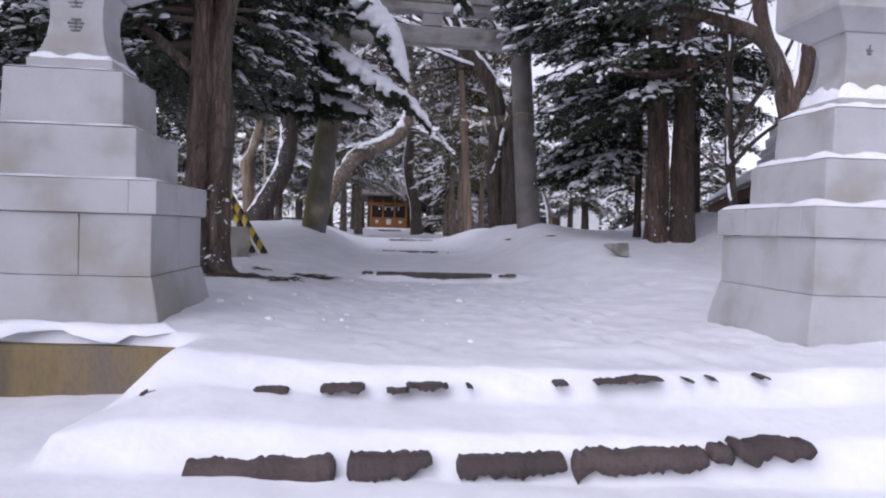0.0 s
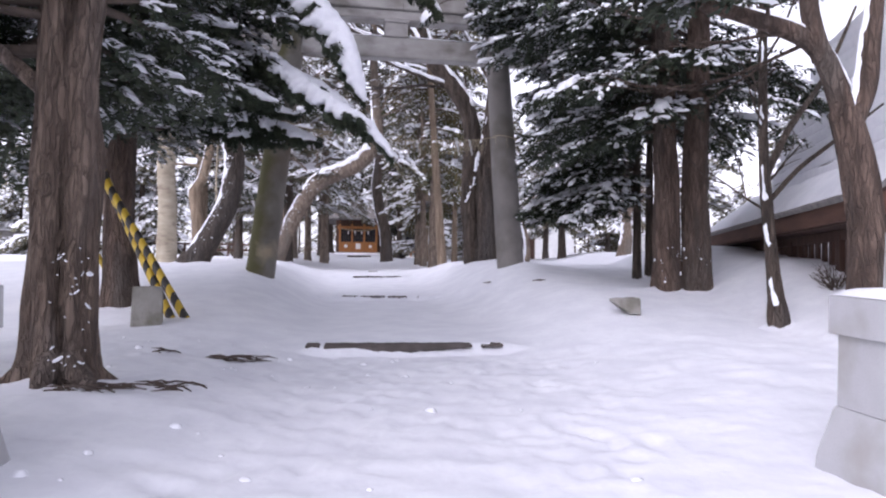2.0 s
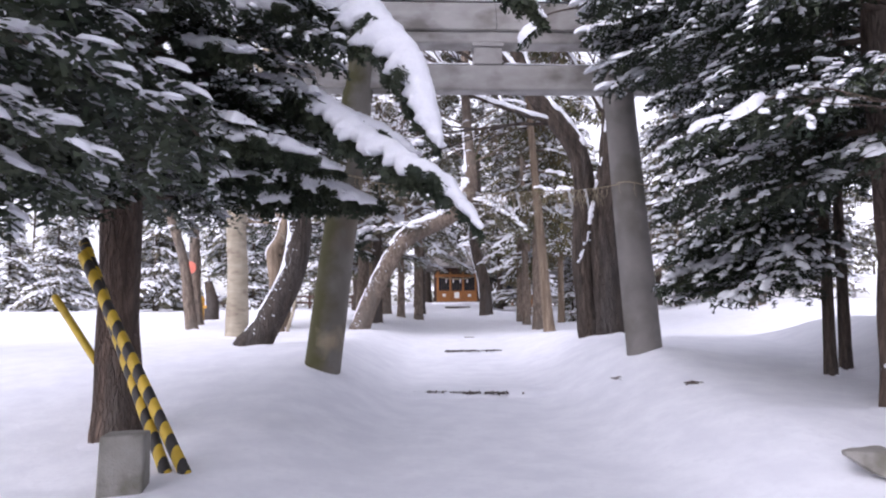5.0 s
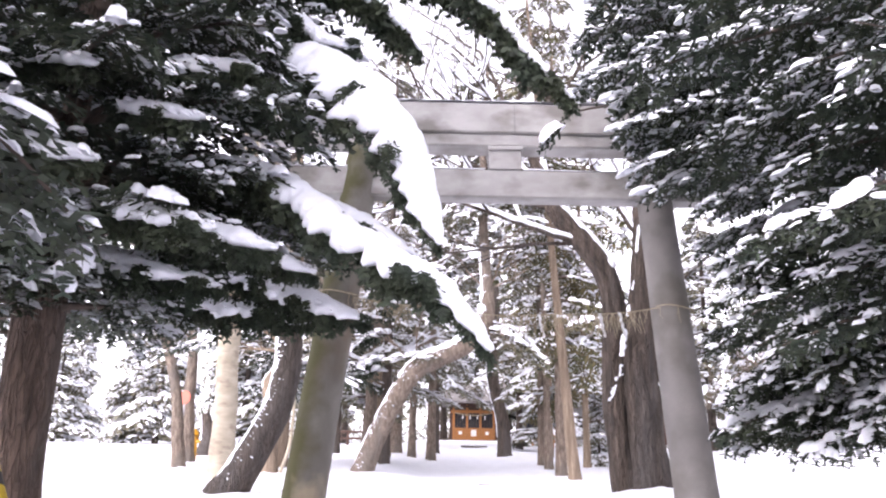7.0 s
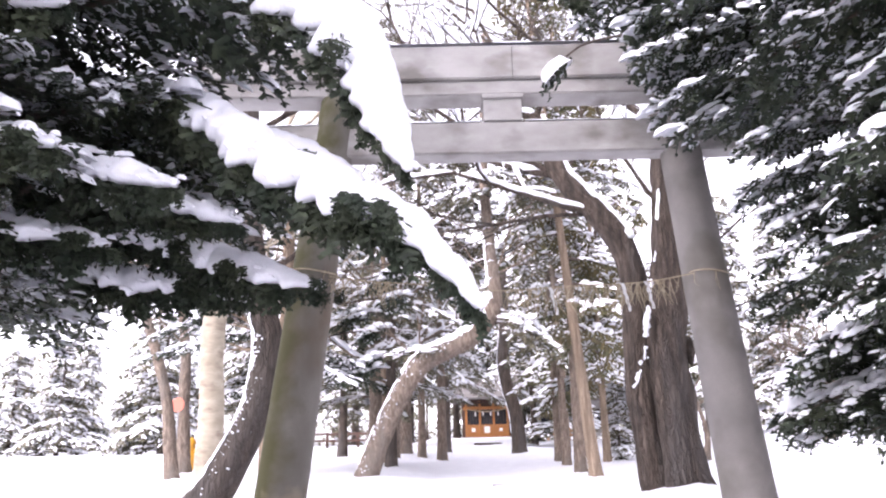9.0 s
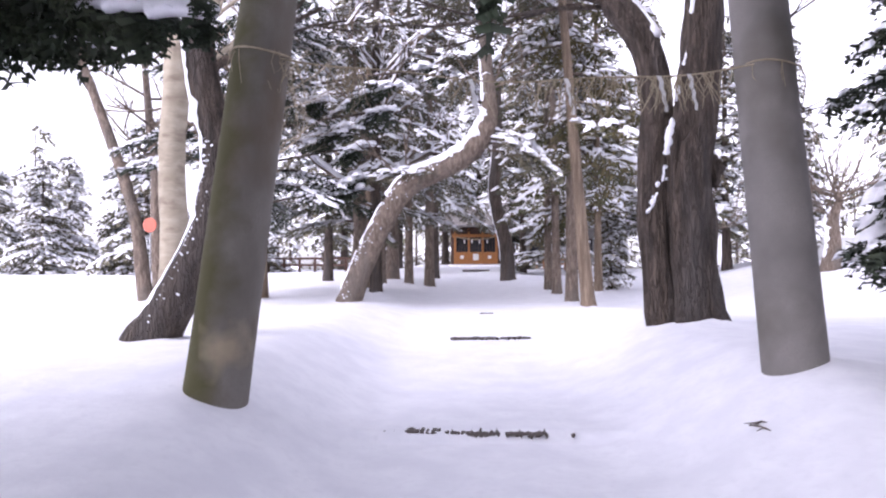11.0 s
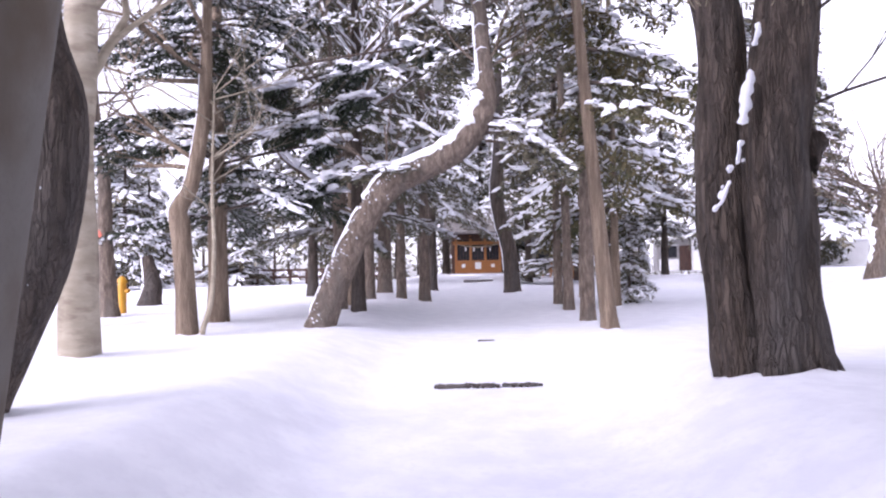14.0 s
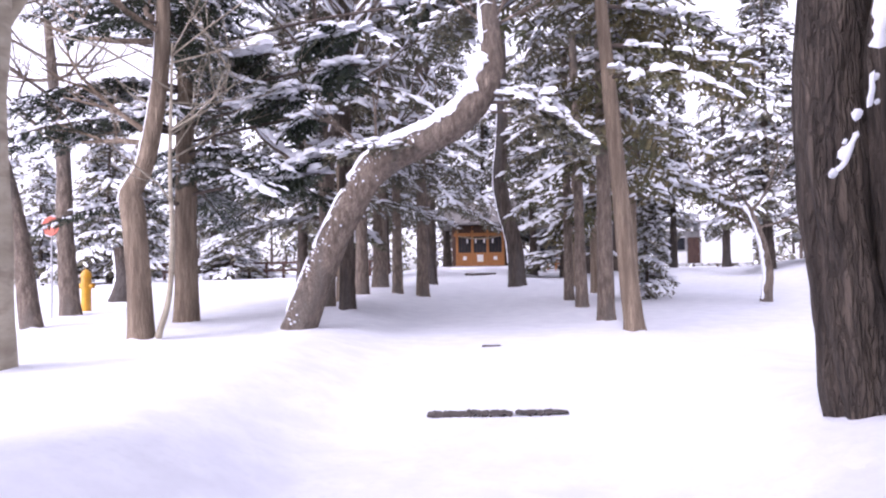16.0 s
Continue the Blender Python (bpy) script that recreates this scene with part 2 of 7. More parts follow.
def box_bm(sx, sy, sz, at=(0, 0, 0), bevel=0.0, taper=1.0, rot=None):
    """A bevelled block standing on z=0 of its own place; taper scales its top."""
    bm = bmesh.new()
    bmesh.ops.create_cube(bm, size=1)
    for v in bm.verts:
        k = taper if v.co.z > 0 else 1.0
        v.co = Vector((v.co.x * sx * k, v.co.y * sy * k, (v.co.z + 0.5) * sz))
    if bevel:
        bmesh.ops.bevel(bm, geom=bm.edges[:], offset=bevel, segments=2, profile=0.6, affect="EDGES")
    if rot is not None:
        bm.transform(rot.to_matrix().to_4x4() if isinstance(rot, Euler) else rot)
    bm.transform(Matrix.Translation(at))
    return bm


def jitter(bm, amount, freq=3.0, seed=0.0):
    """Wear: move vertices by smooth noise."""
    for v in bm.verts:
        v.co += noise.noise_vector(v.co * freq + Vector((seed, seed * 0.7, 0))) * amount
    return bm


def smooth_points(pts, rad, step):
    """Resample a polyline with radii through a Catmull-Rom curve."""
    p = [Vector(q) for q in pts]
    out, rr = [], []
    for i in range(len(p) - 1):
        a, b, c, d = p[max(i - 1, 0)], p[i], p[i + 1], p[min(i + 2, len(p) - 1)]
        n = max(1, int((c - b).length / step))
        for j in range(n):
            t = j / n
            out.append(0.5 * ((2 * b) + (c - a) * t + (2 * a - 5 * b + 4 * c - d) * t * t + (3 * b - a - 3 * c + d) * t ** 3))
            rr.append(rad[i] + (rad[i + 1] - rad[i]) * t)
    out.append(p[-1])
    rr.append(rad[-1])
    return out, rr


def frames_along(pts):
    """Side and up vectors along a polyline, carried without twist."""
    res, side = [], None
    for i, p in enumerate(pts):
        d = (pts[min(i + 1, len(pts) - 1)] - pts[max(i - 1, 0)]).normalized()
        if side is None:
            side = d.cross(Vector((0.3, 1, 0.2))).normalized()
        side = (side - d * side.dot(d)).normalized()
        res.append((d, side, d.cross(side)))
    return res


def tube(pts, rad, seg=8, step=0.2, ridge=0.0, lobes=7, seed=0.0, rough=0.0, resample=True):
    """Vertices and quads of a limb: a tube along a curve, with bark ridges and bulges."""
    if resample:
        pts, rad = smooth_points(pts, rad, step)
    else:
        pts = [Vector(q) for q in pts]
    fr = frames_along(pts)
    v, f = [], []
    for i, (p, r) in enumerate(zip(pts, rad)):
        d, s, u = fr[i]
        for j in range(seg):
            a = 2 * math.pi * j / seg
            k = 1.0
            if ridge:
                k += ridge * math.sin(lobes * a + 1.7 * noise.noise((p.z * 0.7, seed, 0.0)) * 3) * (0.6 + 0.4 * math.sin(p.z * 1.3 + a))
            if rough:
                k += rough * noise.noise((math.cos(a) * 2.2 + seed, math.sin(a) * 2.2, p.z * 1.8 + p.x))
            v.append(p + (s * math.cos(a) + u * math.sin(a)) * (r * k))
    for i in range(len(pts) - 1):
        for j in range(seg):
            f.append((i * seg + j, i * seg + (j + 1) % seg, (i + 1) * seg + (j + 1) % seg, (i + 1) * seg + j))
    return v, f


def join(parts):
    v, f, o = [], [], 0
    for a, b in parts:
        v += [tuple(q) for q in a]
        f += [tuple(i + o for i in q) for q in b]
        o += len(a)
    return v, f


def tube_part(name, tubes, mat, parent, label=""):
    v, f = join(tubes)
    return part(name, raw_mesh(name, v, f), mat, parent, label, smooth=True)


def snow_strip(pts, rad, half, thick, seed=0.0, step=0.06, start=0.0, end=1.0, lift=None):
    """Snow that lies along the upper side of a limb, with a ragged edge."""
    pts, rad = smooth_points(pts, rad, step)
    a0, a1 = int(start * (len(pts) - 1)), int(end * (len(pts) - 1))
    fr = frames_along(pts)
    v, f, n = [], [], 9
    up = Vector(lift) if lift else Vector((0, 0, 1))
    for i in range(a0, a1 + 1):
        p, r, d = pts[i], rad[i], fr[i][0]
        u = (up - d * up.dot(d))
        u = u.normalized() if u.length > 0.05 else fr[i][2]
        s = d.cross(u)
        edge = 1.0 if a0 < i < a1 else 0.05
        wl_ = half * edge * max(0.12, 0.55 + 0.9 * noise.noise((i * step * 4.0, seed, 1.0)) + 0.6 * noise.noise((i * step * 15.0, seed, 2.0)))
        wr_ = half * edge * max(0.12, 0.55 + 0.9 * noise.noise((i * step * 4.0, seed, 7.0)) + 0.6 * noise.noise((i * step * 15.0, seed, 8.0)))
        h = thick * edge * (0.7 + 0.9 * abs(noise.noise((i * step * 3.0, seed, 3.0))))
        for j in range(n):
            t = -1 + 2 * j / (n - 1)
            ang = t * (wr_ if t > 0 else wl_)
            k = r * (1.0 + 0.06 * (r > 0.1)) + h * (1 - abs(t) ** 2.5)
            v.append(p + (u * math.cos(ang) + s * math.sin(ang)) * k)
    m = a1 - a0 + 1
    for i in range(m - 1):
        for j in range(n - 1):
            f.append((i * n + j, i * n + j + 1, (i + 1) * n + j + 1, (i + 1) * n + j))
    return v, f


# ---- the lie of the land ----
def ease(a, b, t):
    t = min(1.0, max(0.0, (t - a) / (b - a)))
    return t * t * (3 - 2 * t)


WAY_Y = (-50, -2, 0, 1.5, 2.92, 2.97, 3.34, 3.40, 3.9, 6, 9.04, 9.09, 11, 14.70, 14.75, 16.5, 19.62, 19.67, 23.9, 23.95, 30, 40, 46, 52, 57, 90, 500)
WAY_Z = (0.1, 0.2, 0.28, 0.48, 0.72, 0.88, 0.97, 1.10, 1.14, 1.19, 1.28, 1.39, 1.45, 1.59, 1.67, 1.73, 1.92, 1.99, 2.07, 2.11, 2.25, 2.55, 2.85, 3.25, 3.45, 3.7, 4.0)
SOFT_Y = (-50, 3.9, 6, 8.4, 9.8, 11, 14.0, 15.4, 16.5, 19.0, 20.2, 23.9, 30, 40, 46, 52, 57, 90, 500)
SOFT_Z = (0.1, 1.14, 1.19, 1.24, 1.40, 1.45, 1.54, 1.69, 1.73, 1.85, 2.0, 2.08, 2.25, 2.55, 2.85, 3.25, 3.45, 3.7, 4.0)
LEFT_Y, LEFT_A = (0, 4, 6, 9.5, 11, 12.5, 14, 16, 19.5, 24, 35, 60), (0.0, 0.1, 0.18, 0.14, 0.27, 0.45, 0.6, 0.56, 0.38, 0.22, 0.2, 0.1)
RIGHT_Y, RIGHT_A = (0, 5, 8, 10, 11.5, 13.7, 14.8, 18, 22, 26, 35, 60), (0.0, 0.06, 0.2, 0.3, 0.52, 0.52, 0.62, 0.6, 0.32, 0.06, 0.08, 0.1)


def way_x(y):
    return -0.2 - 0.175 * (max(y, 2.0) - 9)


def ground_z(x, y, detail=True):
    u = x - way_x(y)
    v = y - 0.14 * max(-4, min(4, u))
    z = float(np.interp(v, WAY_Y, WAY_Z))
    if v > 5:
        k = ease(0.85, 1.25, abs(u))
        z = z * (1 - k) + float(np.interp(v, SOFT_Y, SOFT_Z)) * k
    if abs(u) > 2.0:
        plain = float(np.interp(v, (-50, -2, 2.6, 4.2, 9, 14, 20, 30, 46, 60, 500), (0.1, 0.2, 0.7, 1.15, 1.3, 1.55, 1.85, 2.25, 2.75, 3.1, 4.0)))
        k = ease(2.0, 4.0, abs(u))
        z = z * (1 - k) + plain * k
    if u < 0:
        z += float(np.interp(y, LEFT_Y, LEFT_A)) * ease(0.8, 2.3, -u)
    else:
        z += float(np.interp(y, RIGHT_Y, RIGHT_A)) * ease(0.8, 2.6, u)
    if x > 3.0:
        z += 0.42 * ease(3.3, 4.5, x) * ease(6.5, 9.5, y) * (1 - ease(16.5, 21, y))
    z += 0.13 * math.exp(-((x - 1.2) ** 2 + (y - 14.55) ** 2) / 0.7)
    if x > 5.0 and y > 24:
        z += 0.6 * ease(5, 9, x) * ease(24, 32, y) * (1 - ease(50, 60, y))
    if x < -1.1 and y < 3.48:
        z = min(z, z + (0.9 - z) * ease(-1.1, -1.45, x) if x > -1.45 else 0.9 - 0.12 * (3.48 - y))
    if detail:
        q = Vector((x, y, 0))
        near = 1.0 if y < 9 else 0.2
        z += 0.035 * noise.noise(q * 0.55) + 0.015 * near * noise.noise(q * 2.1) + 0.01 * near * max(-0.25, noise.noise(q * 4.2)) + 0.008 * near * noise.noise(q * 9.0)
    return z


def spaced(lo, hi, step, far_lo, far_hi):
    a = list(np.arange(lo, hi, step))
    s, x = step, lo
    while x > far_lo:
        s *= 1.16
        x -= s
        a.insert(0, x)
    s, x = step, a[-1]
    while x < far_hi:
        s *= 1.16
        x += s
        a.append(x)
    return a


gx, gy = spaced(-4.0, 4.0, 0.05, -420, 420), spaced(-0.5, 15.0, 0.05, -120, 600)
gv = np.array([(x, y, ground_z(x, y)) for y in gy for x in gx])
# old footprints, half filled by later snow, and soft lumps fallen from the boughs
rng = random.Random(19)
near_way = (gv[:, 1] > 0.2) & (gv[:, 1] < 9.2) & (np.abs(gv[:, 0]) < 3.8)
pad = gv[near_way]
for k in range(330):
    x, y = rng.gauss(-0.1, 1.3), rng.uniform(3.7, 8.9)
    if k % 3 == 0:
        x, y = 0.25 * math.sin(k * 0.5) + 0.16 * (-1) ** k + rng.choice((-0.9, -0.3, 0.9)), 3.8 + (k % 60) * 0.085
    turn, wide, long_ = rng.gauss(0, 0.35), rng.uniform(0.05, 0.075), rng.uniform(0.10, 0.15)
    deep = rng.uniform(0.006, 0.018) * (-1 if k % 3 != 1 else 0.7)
    if k % 3 == 1:
        wide = long_ = rng.uniform(0.04, 0.08)
    ex, ey = pad[:, 0] - x, pad[:, 1] - y
    a_ = (ex * math.cos(turn) + ey * math.sin(turn)) / wide
    b_ = (ey * math.cos(turn) - ex * math.sin(turn)) / long_
    q_ = a_ * a_ + b_ * b_
    pad[:, 2] += deep * (np.exp(-q_ * q_) - 0.3 * np.exp(-(np.sqrt(q_) - 1.6) ** 2 * 4))
gv[near_way] = pad
gi = np.arange(len(gx) * len(gy)).reshape(len(gy), len(gx))
gf = np.stack([gi[:-1, :-1], gi[:-1, 1:], gi[1:, 1:], gi[1:, :-1]], -1).reshape(-1, 4)
ground = part("ground", raw_mesh("ground", gv, gf), SNOW, smooth=True)
tagged(ground, "deep white snow over a shrine approach", "ground", kind="structure")


# ---- stone steps that show through the snow ----
def step_stones(name, line, segs, depth, mat, label, seed=1.0, wear=1.0):
    """A row of rough stones along a line of the ground; segs: start, end, visible top and foot of each, and its foot at the far end."""
    (x0, y0, z0), (x1, y1, z1) = line
    a, b = Vector((x0, y0, z0)), Vector((x1, y1, z1))
    d = (b - a).normalized()
    root = thing(name, Matrix.Translation(a), label, "step")
    nrm = Vector((d.y, -d.x, 0)).normalized()
    for i, (s0, s1, top, low, *last) in enumerate(segs):
        n = max(5, int((s1 - s0) / 0.014))
        end = last[0] if last else low
        v, f = [], []
        for j in range(n + 1):
            t = j / n
            s = s0 + (s1 - s0) * t
            close = min(1.0, min(t, 1 - t) * (s1 - s0) / 0.02 + 0.35)
            foot = low + (end - low) * t
            hi = top + wear * (0.008 * noise.noise((s * 9, seed, i)) + 0.009 * noise.noise((s * 45, seed, i)))
            lo = foot + wear * (0.022 * noise.noise((s * 13, seed + 5, i)) + 0.014 * noise.noise((s * 50, seed + 5, i)))
            mid = (hi + min(lo, hi - 0.008)) / 2
            hi, lo = mid + (hi - mid) * close, mid + (min(lo, hi - 0.008) - mid) * close
            out = nrm * (0.01 * noise.noise((s * 8, seed + 2, i)))
            for z, o in ((hi, 0.02), (hi - 0.012, 0.0), (lo, -0.005), (lo, depth), (hi, depth)):
                v.append(d * s - nrm * o + out + Vector((0, 0, z)))
        for j in range(n):
            for k in range(5):
                f.append((j * 5 + k, j * 5 + (k + 1) % 5, j * 5 + 5 + (k + 1) % 5, j * 5 + 5 + k))
        me = raw_mesh("stone", v, f)
        bm = bmesh.new()
        bm.from_mesh(me)
        bmesh.ops.holes_fill(bm, edges=bm.edges[:], sides=5)
        bmesh.ops.recalc_face_normals(bm, faces=bm.faces[:])
        bm.to_mesh(me)
        bm.free()
        part("stone", me, mat, root)
    return root


step_stones("stone_step", ((-1.02, 2.585, 0.735), (2.04, 3.07, 0.80)),
            [(-0.16, 0.05, 0.012, -0.02), (0.06, 0.15, 0.02, -0.03), (0.165, 0.757, 0.075, -0.06, -0.02), (0.80, 1.14, 0.085, -0.03, 0.03), (1.24, 1.69, 0.07, -0.015, 0.0), (1.72, 2.29, 0.08, -0.015, 0.0), (2.31, 2.4, 0.09, 0.02), (2.41, 2.76, 0.105, 0.02, 0.045)],
            0.12, STEPSTONE, "dark brown rough stone step half buried in snow", wear=1.7)
step_stones("stone_step", ((-1.2, 2.965, 0.985), (1.85, 3.465, 1.08)),
            [(0, 0.2, 0.024, 0.008), (0.48, 0.64, 0.029, 0), (0.78, 0.98, 0.03, -0.002), (1.08, 1.18, 0.006, -0.004), (1.17, 1.36, 0.024, 0.006), (1.45, 1.475, 0.014, 0.013), (1.86, 1.92, 0.022, 0.012), (2.06, 2.2, 0.024, 0.014), (2.19, 2.38, 0.032, 0.018), (2.5, 2.53, 0.024, 0.023), (2.62, 2.65, 0.024, 0.02), (2.86, 2.91, 0.029, 0.02)],
            0.1, STEPSTONE, "dark stone step showing in patches through snow", seed=4.0, wear=1.2)
step_stones("kerb_step", ((-1.26, 8.945, 1.385), (0.68, 9.155, 1.395)),
            [(0.0, 0.14, 0.012, -0.035), (0.175, 1.64, 0.012, -0.125, -0.03), (1.73, 1.84, 0.0, -0.025), (1.82, 1.95, 0.014, -0.022)],
            0.14, KERB, "long grey kerb stone step with snow on top", seed=7.0, wear=0.55)
step_stones("kerb_step", ((-1.93, 14.665, 1.665), (-0.38, 14.80, 1.675)),
            [(-0.1, 0.03, 0.006, -0.006), (0.07, 0.4, 0.012, -0.034), (0.415, 0.86, 0.012, -0.034, -0.02), (0.9, 1.24, 0.01, -0.022), (1.42, 1.45, 0.006, -0.012)],
            0.12, KERB, "narrow grey kerb step edged with snow", seed=9.0, wear=2.0)
step_stones("kerb_step", ((-2.38, 19.57, 1.985), (-1.15, 19.72, 2.0)),
            [(0.02, 0.74, 0.006, -0.04, -0.022), (0.76, 1.0, 0.004, -0.012), (1.0, 1.2, 0.003, -0.006)], 0.1, KERB, "narrow grey kerb step edged with snow", seed=11.0, wear=2.2)
step_stones("kerb_step", ((-2.55, 23.88, 2.1), (-2.2, 23.93, 2.1)), [(0.02, 0.3, 0.02, -0.02)], 0.1, KERB, "tip of a kerb step in the snow", seed=13.0, wear=0.4)
step_stones("kerb_step", ((-6.9, 48.0, 3.05), (-5.3, 48.3, 3.05)), [(0.0, 1.5, 0.06, -0.05)], 0.15, KERB, "far kerb step below the hall", seed=15.0)

wall = thing("retaining_wall", pose(-1.25, 3.455, 0.6, 0, 0, 5), "low ochre lichen-stained concrete retaining wall under snow", "wall", kind="structure")
bm = box_bm(2.6, 0.22, 0.54, (-1.3, 0.11, 0), 0.012)
bmesh.ops.subdivide_edges(bm, edges=bm.edges[:], cuts=6, use_grid_fill=True)
part("wall_body", jitter(bm, 0.012, 6), MOSSWALL, wall)
for xa, xb in ((-2.6, -0.02),):
    pts = [(xa + (xb - xa) * i / 12, 0.06, 0.55) for i in range(13)]
    v, f = snow_strip(pts, [0.06] * 13, 1.5, 0.05, 2.0)
    part("snow_cap", raw_mesh("snow_cap", v, f), SNOW, wall, smooth=True)


# ---- stone lanterns: stepped granite pedestals with a waisted shaft ----
def square_ring(bm, h, z):
    return [bm.verts.new((sx * h, sy * h, z)) for sx, sy in ((-1, -1), (1, -1), (1, 1), (-1, 1))]


def profile_block(profile, bevel=0.012):
    """A four-sided block from rows of (half width, height)."""
    bm = bmesh.new()
    rings = [square_ring(bm, h, z) for h, z in profile]
    bm.faces.new(rings[0][::-1])
    bm.faces.new(rings[-1])
    for a, b in zip(rings, rings[1:]):
        for i in range(4):
            bm.faces.new((a[i], a[(i + 1) % 4], b[(i + 1) % 4], b[i]))
    sharp = [e for e in bm.edges if abs(e.verts[0].co.z - e.verts[1].co.z) > 1e-4 or e.verts[0] in rings[0] or e.verts[0] in rings[-1]]
    if bevel:
        bmesh.ops.bevel(bm, geom=sharp, offset=bevel, segments=2, profile=0.7, affect="EDGES", clamp_overlap=True)
    return bm


def snow_ledge(half_out, half_in, z, thick, seed):
    """Snow lying on the ledge between two tiers."""
    v, f, n, m = [], [], 40, 5
    for i in range(n):
        t = 4 * i / n
        k, r = int(t) % 4, t - int(t)
        cs = ((-1, -1), (1, -1), (1, 1), (-1, 1))
        a, b = cs[k], cs[(k + 1) % 4]
        px, py = a[0] + (b[0] - a[0]) * r, a[1] + (b[1] - a[1]) * r
        for j in range(m):
            q = j / (m - 1)
            h = half_in + (half_out - half_in) * q
            wob = 0.012 * noise.noise((px * 3 + seed, py * 3, q))
            v.append((px * (h + (wob - 0.006 if q > 0.9 else 0)), py * (h + (wob - 0.006 if q > 0.9 else 0)),
                      z + thick * (1 - q ** 3) * (0.75 + 0.6 * noise.noise((px * 2 + seed, py * 2, 4))) + 0.002))
    for i in range(n):
        for j in range(m - 1):
            f.append((i * m + j, i * m + j + 1, ((i + 1) % n) * m + j + 1, ((i + 1) % n) * m + j))
    return raw_mesh("snow_ledge", v, f)


def lantern(x, y, z, turn, label, thick, seed, writing):
    root = thing("stone_lantern", pose(x, y, z, 0, 0, turn) @ pose(0, 0, 0, 2.0, 0, 0), label, "stone lantern", "pair of stone lanterns")
    part("plinth", profile_block([(0.66, -0.5), (0.63, 0.02), (0.585, 0.23), (0.575, 0.26)]), GRANITE, root)
    for k in range(4):
        side = pose(0, 0, 0, 0, 0, 90 * k)
        for xa, xb in ((-0.568, 0.19 if k % 2 == 0 else 0.0), (0.194 if k % 2 == 0 else 0.004, 0.568)):
            bm = box_bm(xb - xa, 0.08, 0.335, ((xa + xb) / 2, -0.53, 0.262), 0.004)
            bm.transform(side)
            part("panel", bm, GRANITE, root)
    part("core", profile_block([(0.52, 0.2), (0.52, 0.59)], 0), GRANITE, root)
    for k in range(4):
        side = pose(0, 0, 0, 0, 0, 90 * k)
        for xa, xb in ((-0.60, -0.2), (-0.197, 0.2), (0.203, 0.455)) if k % 2 else ((-0.60, 0.455),):
            bm = box_bm(xb - xa, 0.145, 0.18, ((xa + xb) / 2, -0.5275, 0.6), 0.007)
            bm.transform(side)
            part("cap_stone", bm, GRANITE, root)
    part("cap_core", profile_block([(0.456, 0.6), (0.456, 0.778)], 0), GRANITE, root)
    part("tier", profile_block([(0.445, 0.779), (0.44, 1.08)], 0.014), GRANITE, root)
    part("tier", profile_block([(0.335, 1.081), (0.325, 1.41)], 0.014), GRANITE, root)
    rows = [(0.24, 1.411), (0.24, 1.48), (0.215, 1.495), (0.185, 1.55), (0.162, 1.63), (0.15, 1.72), (0.15, 1.80), (0.168, 1.88), (0.185, 1.91)]
    bm = profile_block(rows, 0.008)
    part("shaft", bm, GRANITE, root, smooth=False)
    part("fire_box", profile_block([(0.20, 1.912), (0.345, 2.02), (0.355, 2.05), (0.355, 2.36), (0.30, 2.45)], 0.012), GRANITE, root)
    for ho, hi, zz, th in ((0.595, 0.44, 0.782, thick), (0.435, 0.333, 1.083, thick), (0.325, 0.242, 1.412, thick * 0.8)):
        part("snow_ledge", snow_ledge(ho, hi, zz, th, seed + zz), SNOW_LUMP, root, "snow on the ledge", smooth=True)
    part("snow_ledge", snow_ledge(0.235, 0.185, 1.482, thick * 2.2, seed + 9), SNOW_LUMP, root, "snow on the flared foot", smooth=True)
    for zz, w, n in writing:
        for i in range(n):
            bar = box_bm(w * (0.6 + 0.4 * ((i * 7) % 3) / 2), 0.03, 0.008, (0, -0.143 - 0.006 * (zz < 1.75) - 0.004 * i * (zz > 1.75), zz + 0.022 * i), 0)
            part("stroke", bar, INK, root)
        part("stroke", box_bm(0.008, 0.03, 0.075, (0.0, -0.145, zz), 0), INK, root)
    return root


lantern(-2.17, 4.20, 1.24, 9, "pale grey granite stone lantern with stepped base and light snow", 0.022, 1.0, ((1.80, 0.10, 4), (1.66, 0.09, 4)))
lantern(2.68, 4.90, 1.22, 9, "grey granite stone lantern with thick snow on its steps", 0.055, 5.0, ((1.78, 0.05, 2),))

# ---- the concrete shrine gate ----
GATE = pose(-0.95, 14.35, 2.1, 0, 0, 11.5) @ pose(0, 0, 0, -3.0, 0, 0)
gate = thing("shrine_gate", GATE, "tall weathered grey concrete shrine gate with snow on the beams", "gate")
for base, top in ((-2.165, -1.72), (2.13, 1.90)):
    pts = [(base + (top - base) * t / 3.9, 0, t) for t in (-0.6, 0.0, 1.0, 2.0, 3.0, 3.9, 4.4)]
    tube_part("pillar", [tube(pts, [0.242, 0.238, 0.230, 0.222, 0.213, 0.205, 0.20], 36, 0.12, rough=0.015, seed=base)], MOSSY if base < 0 else PILLAR, gate, "round mossy concrete pillar")


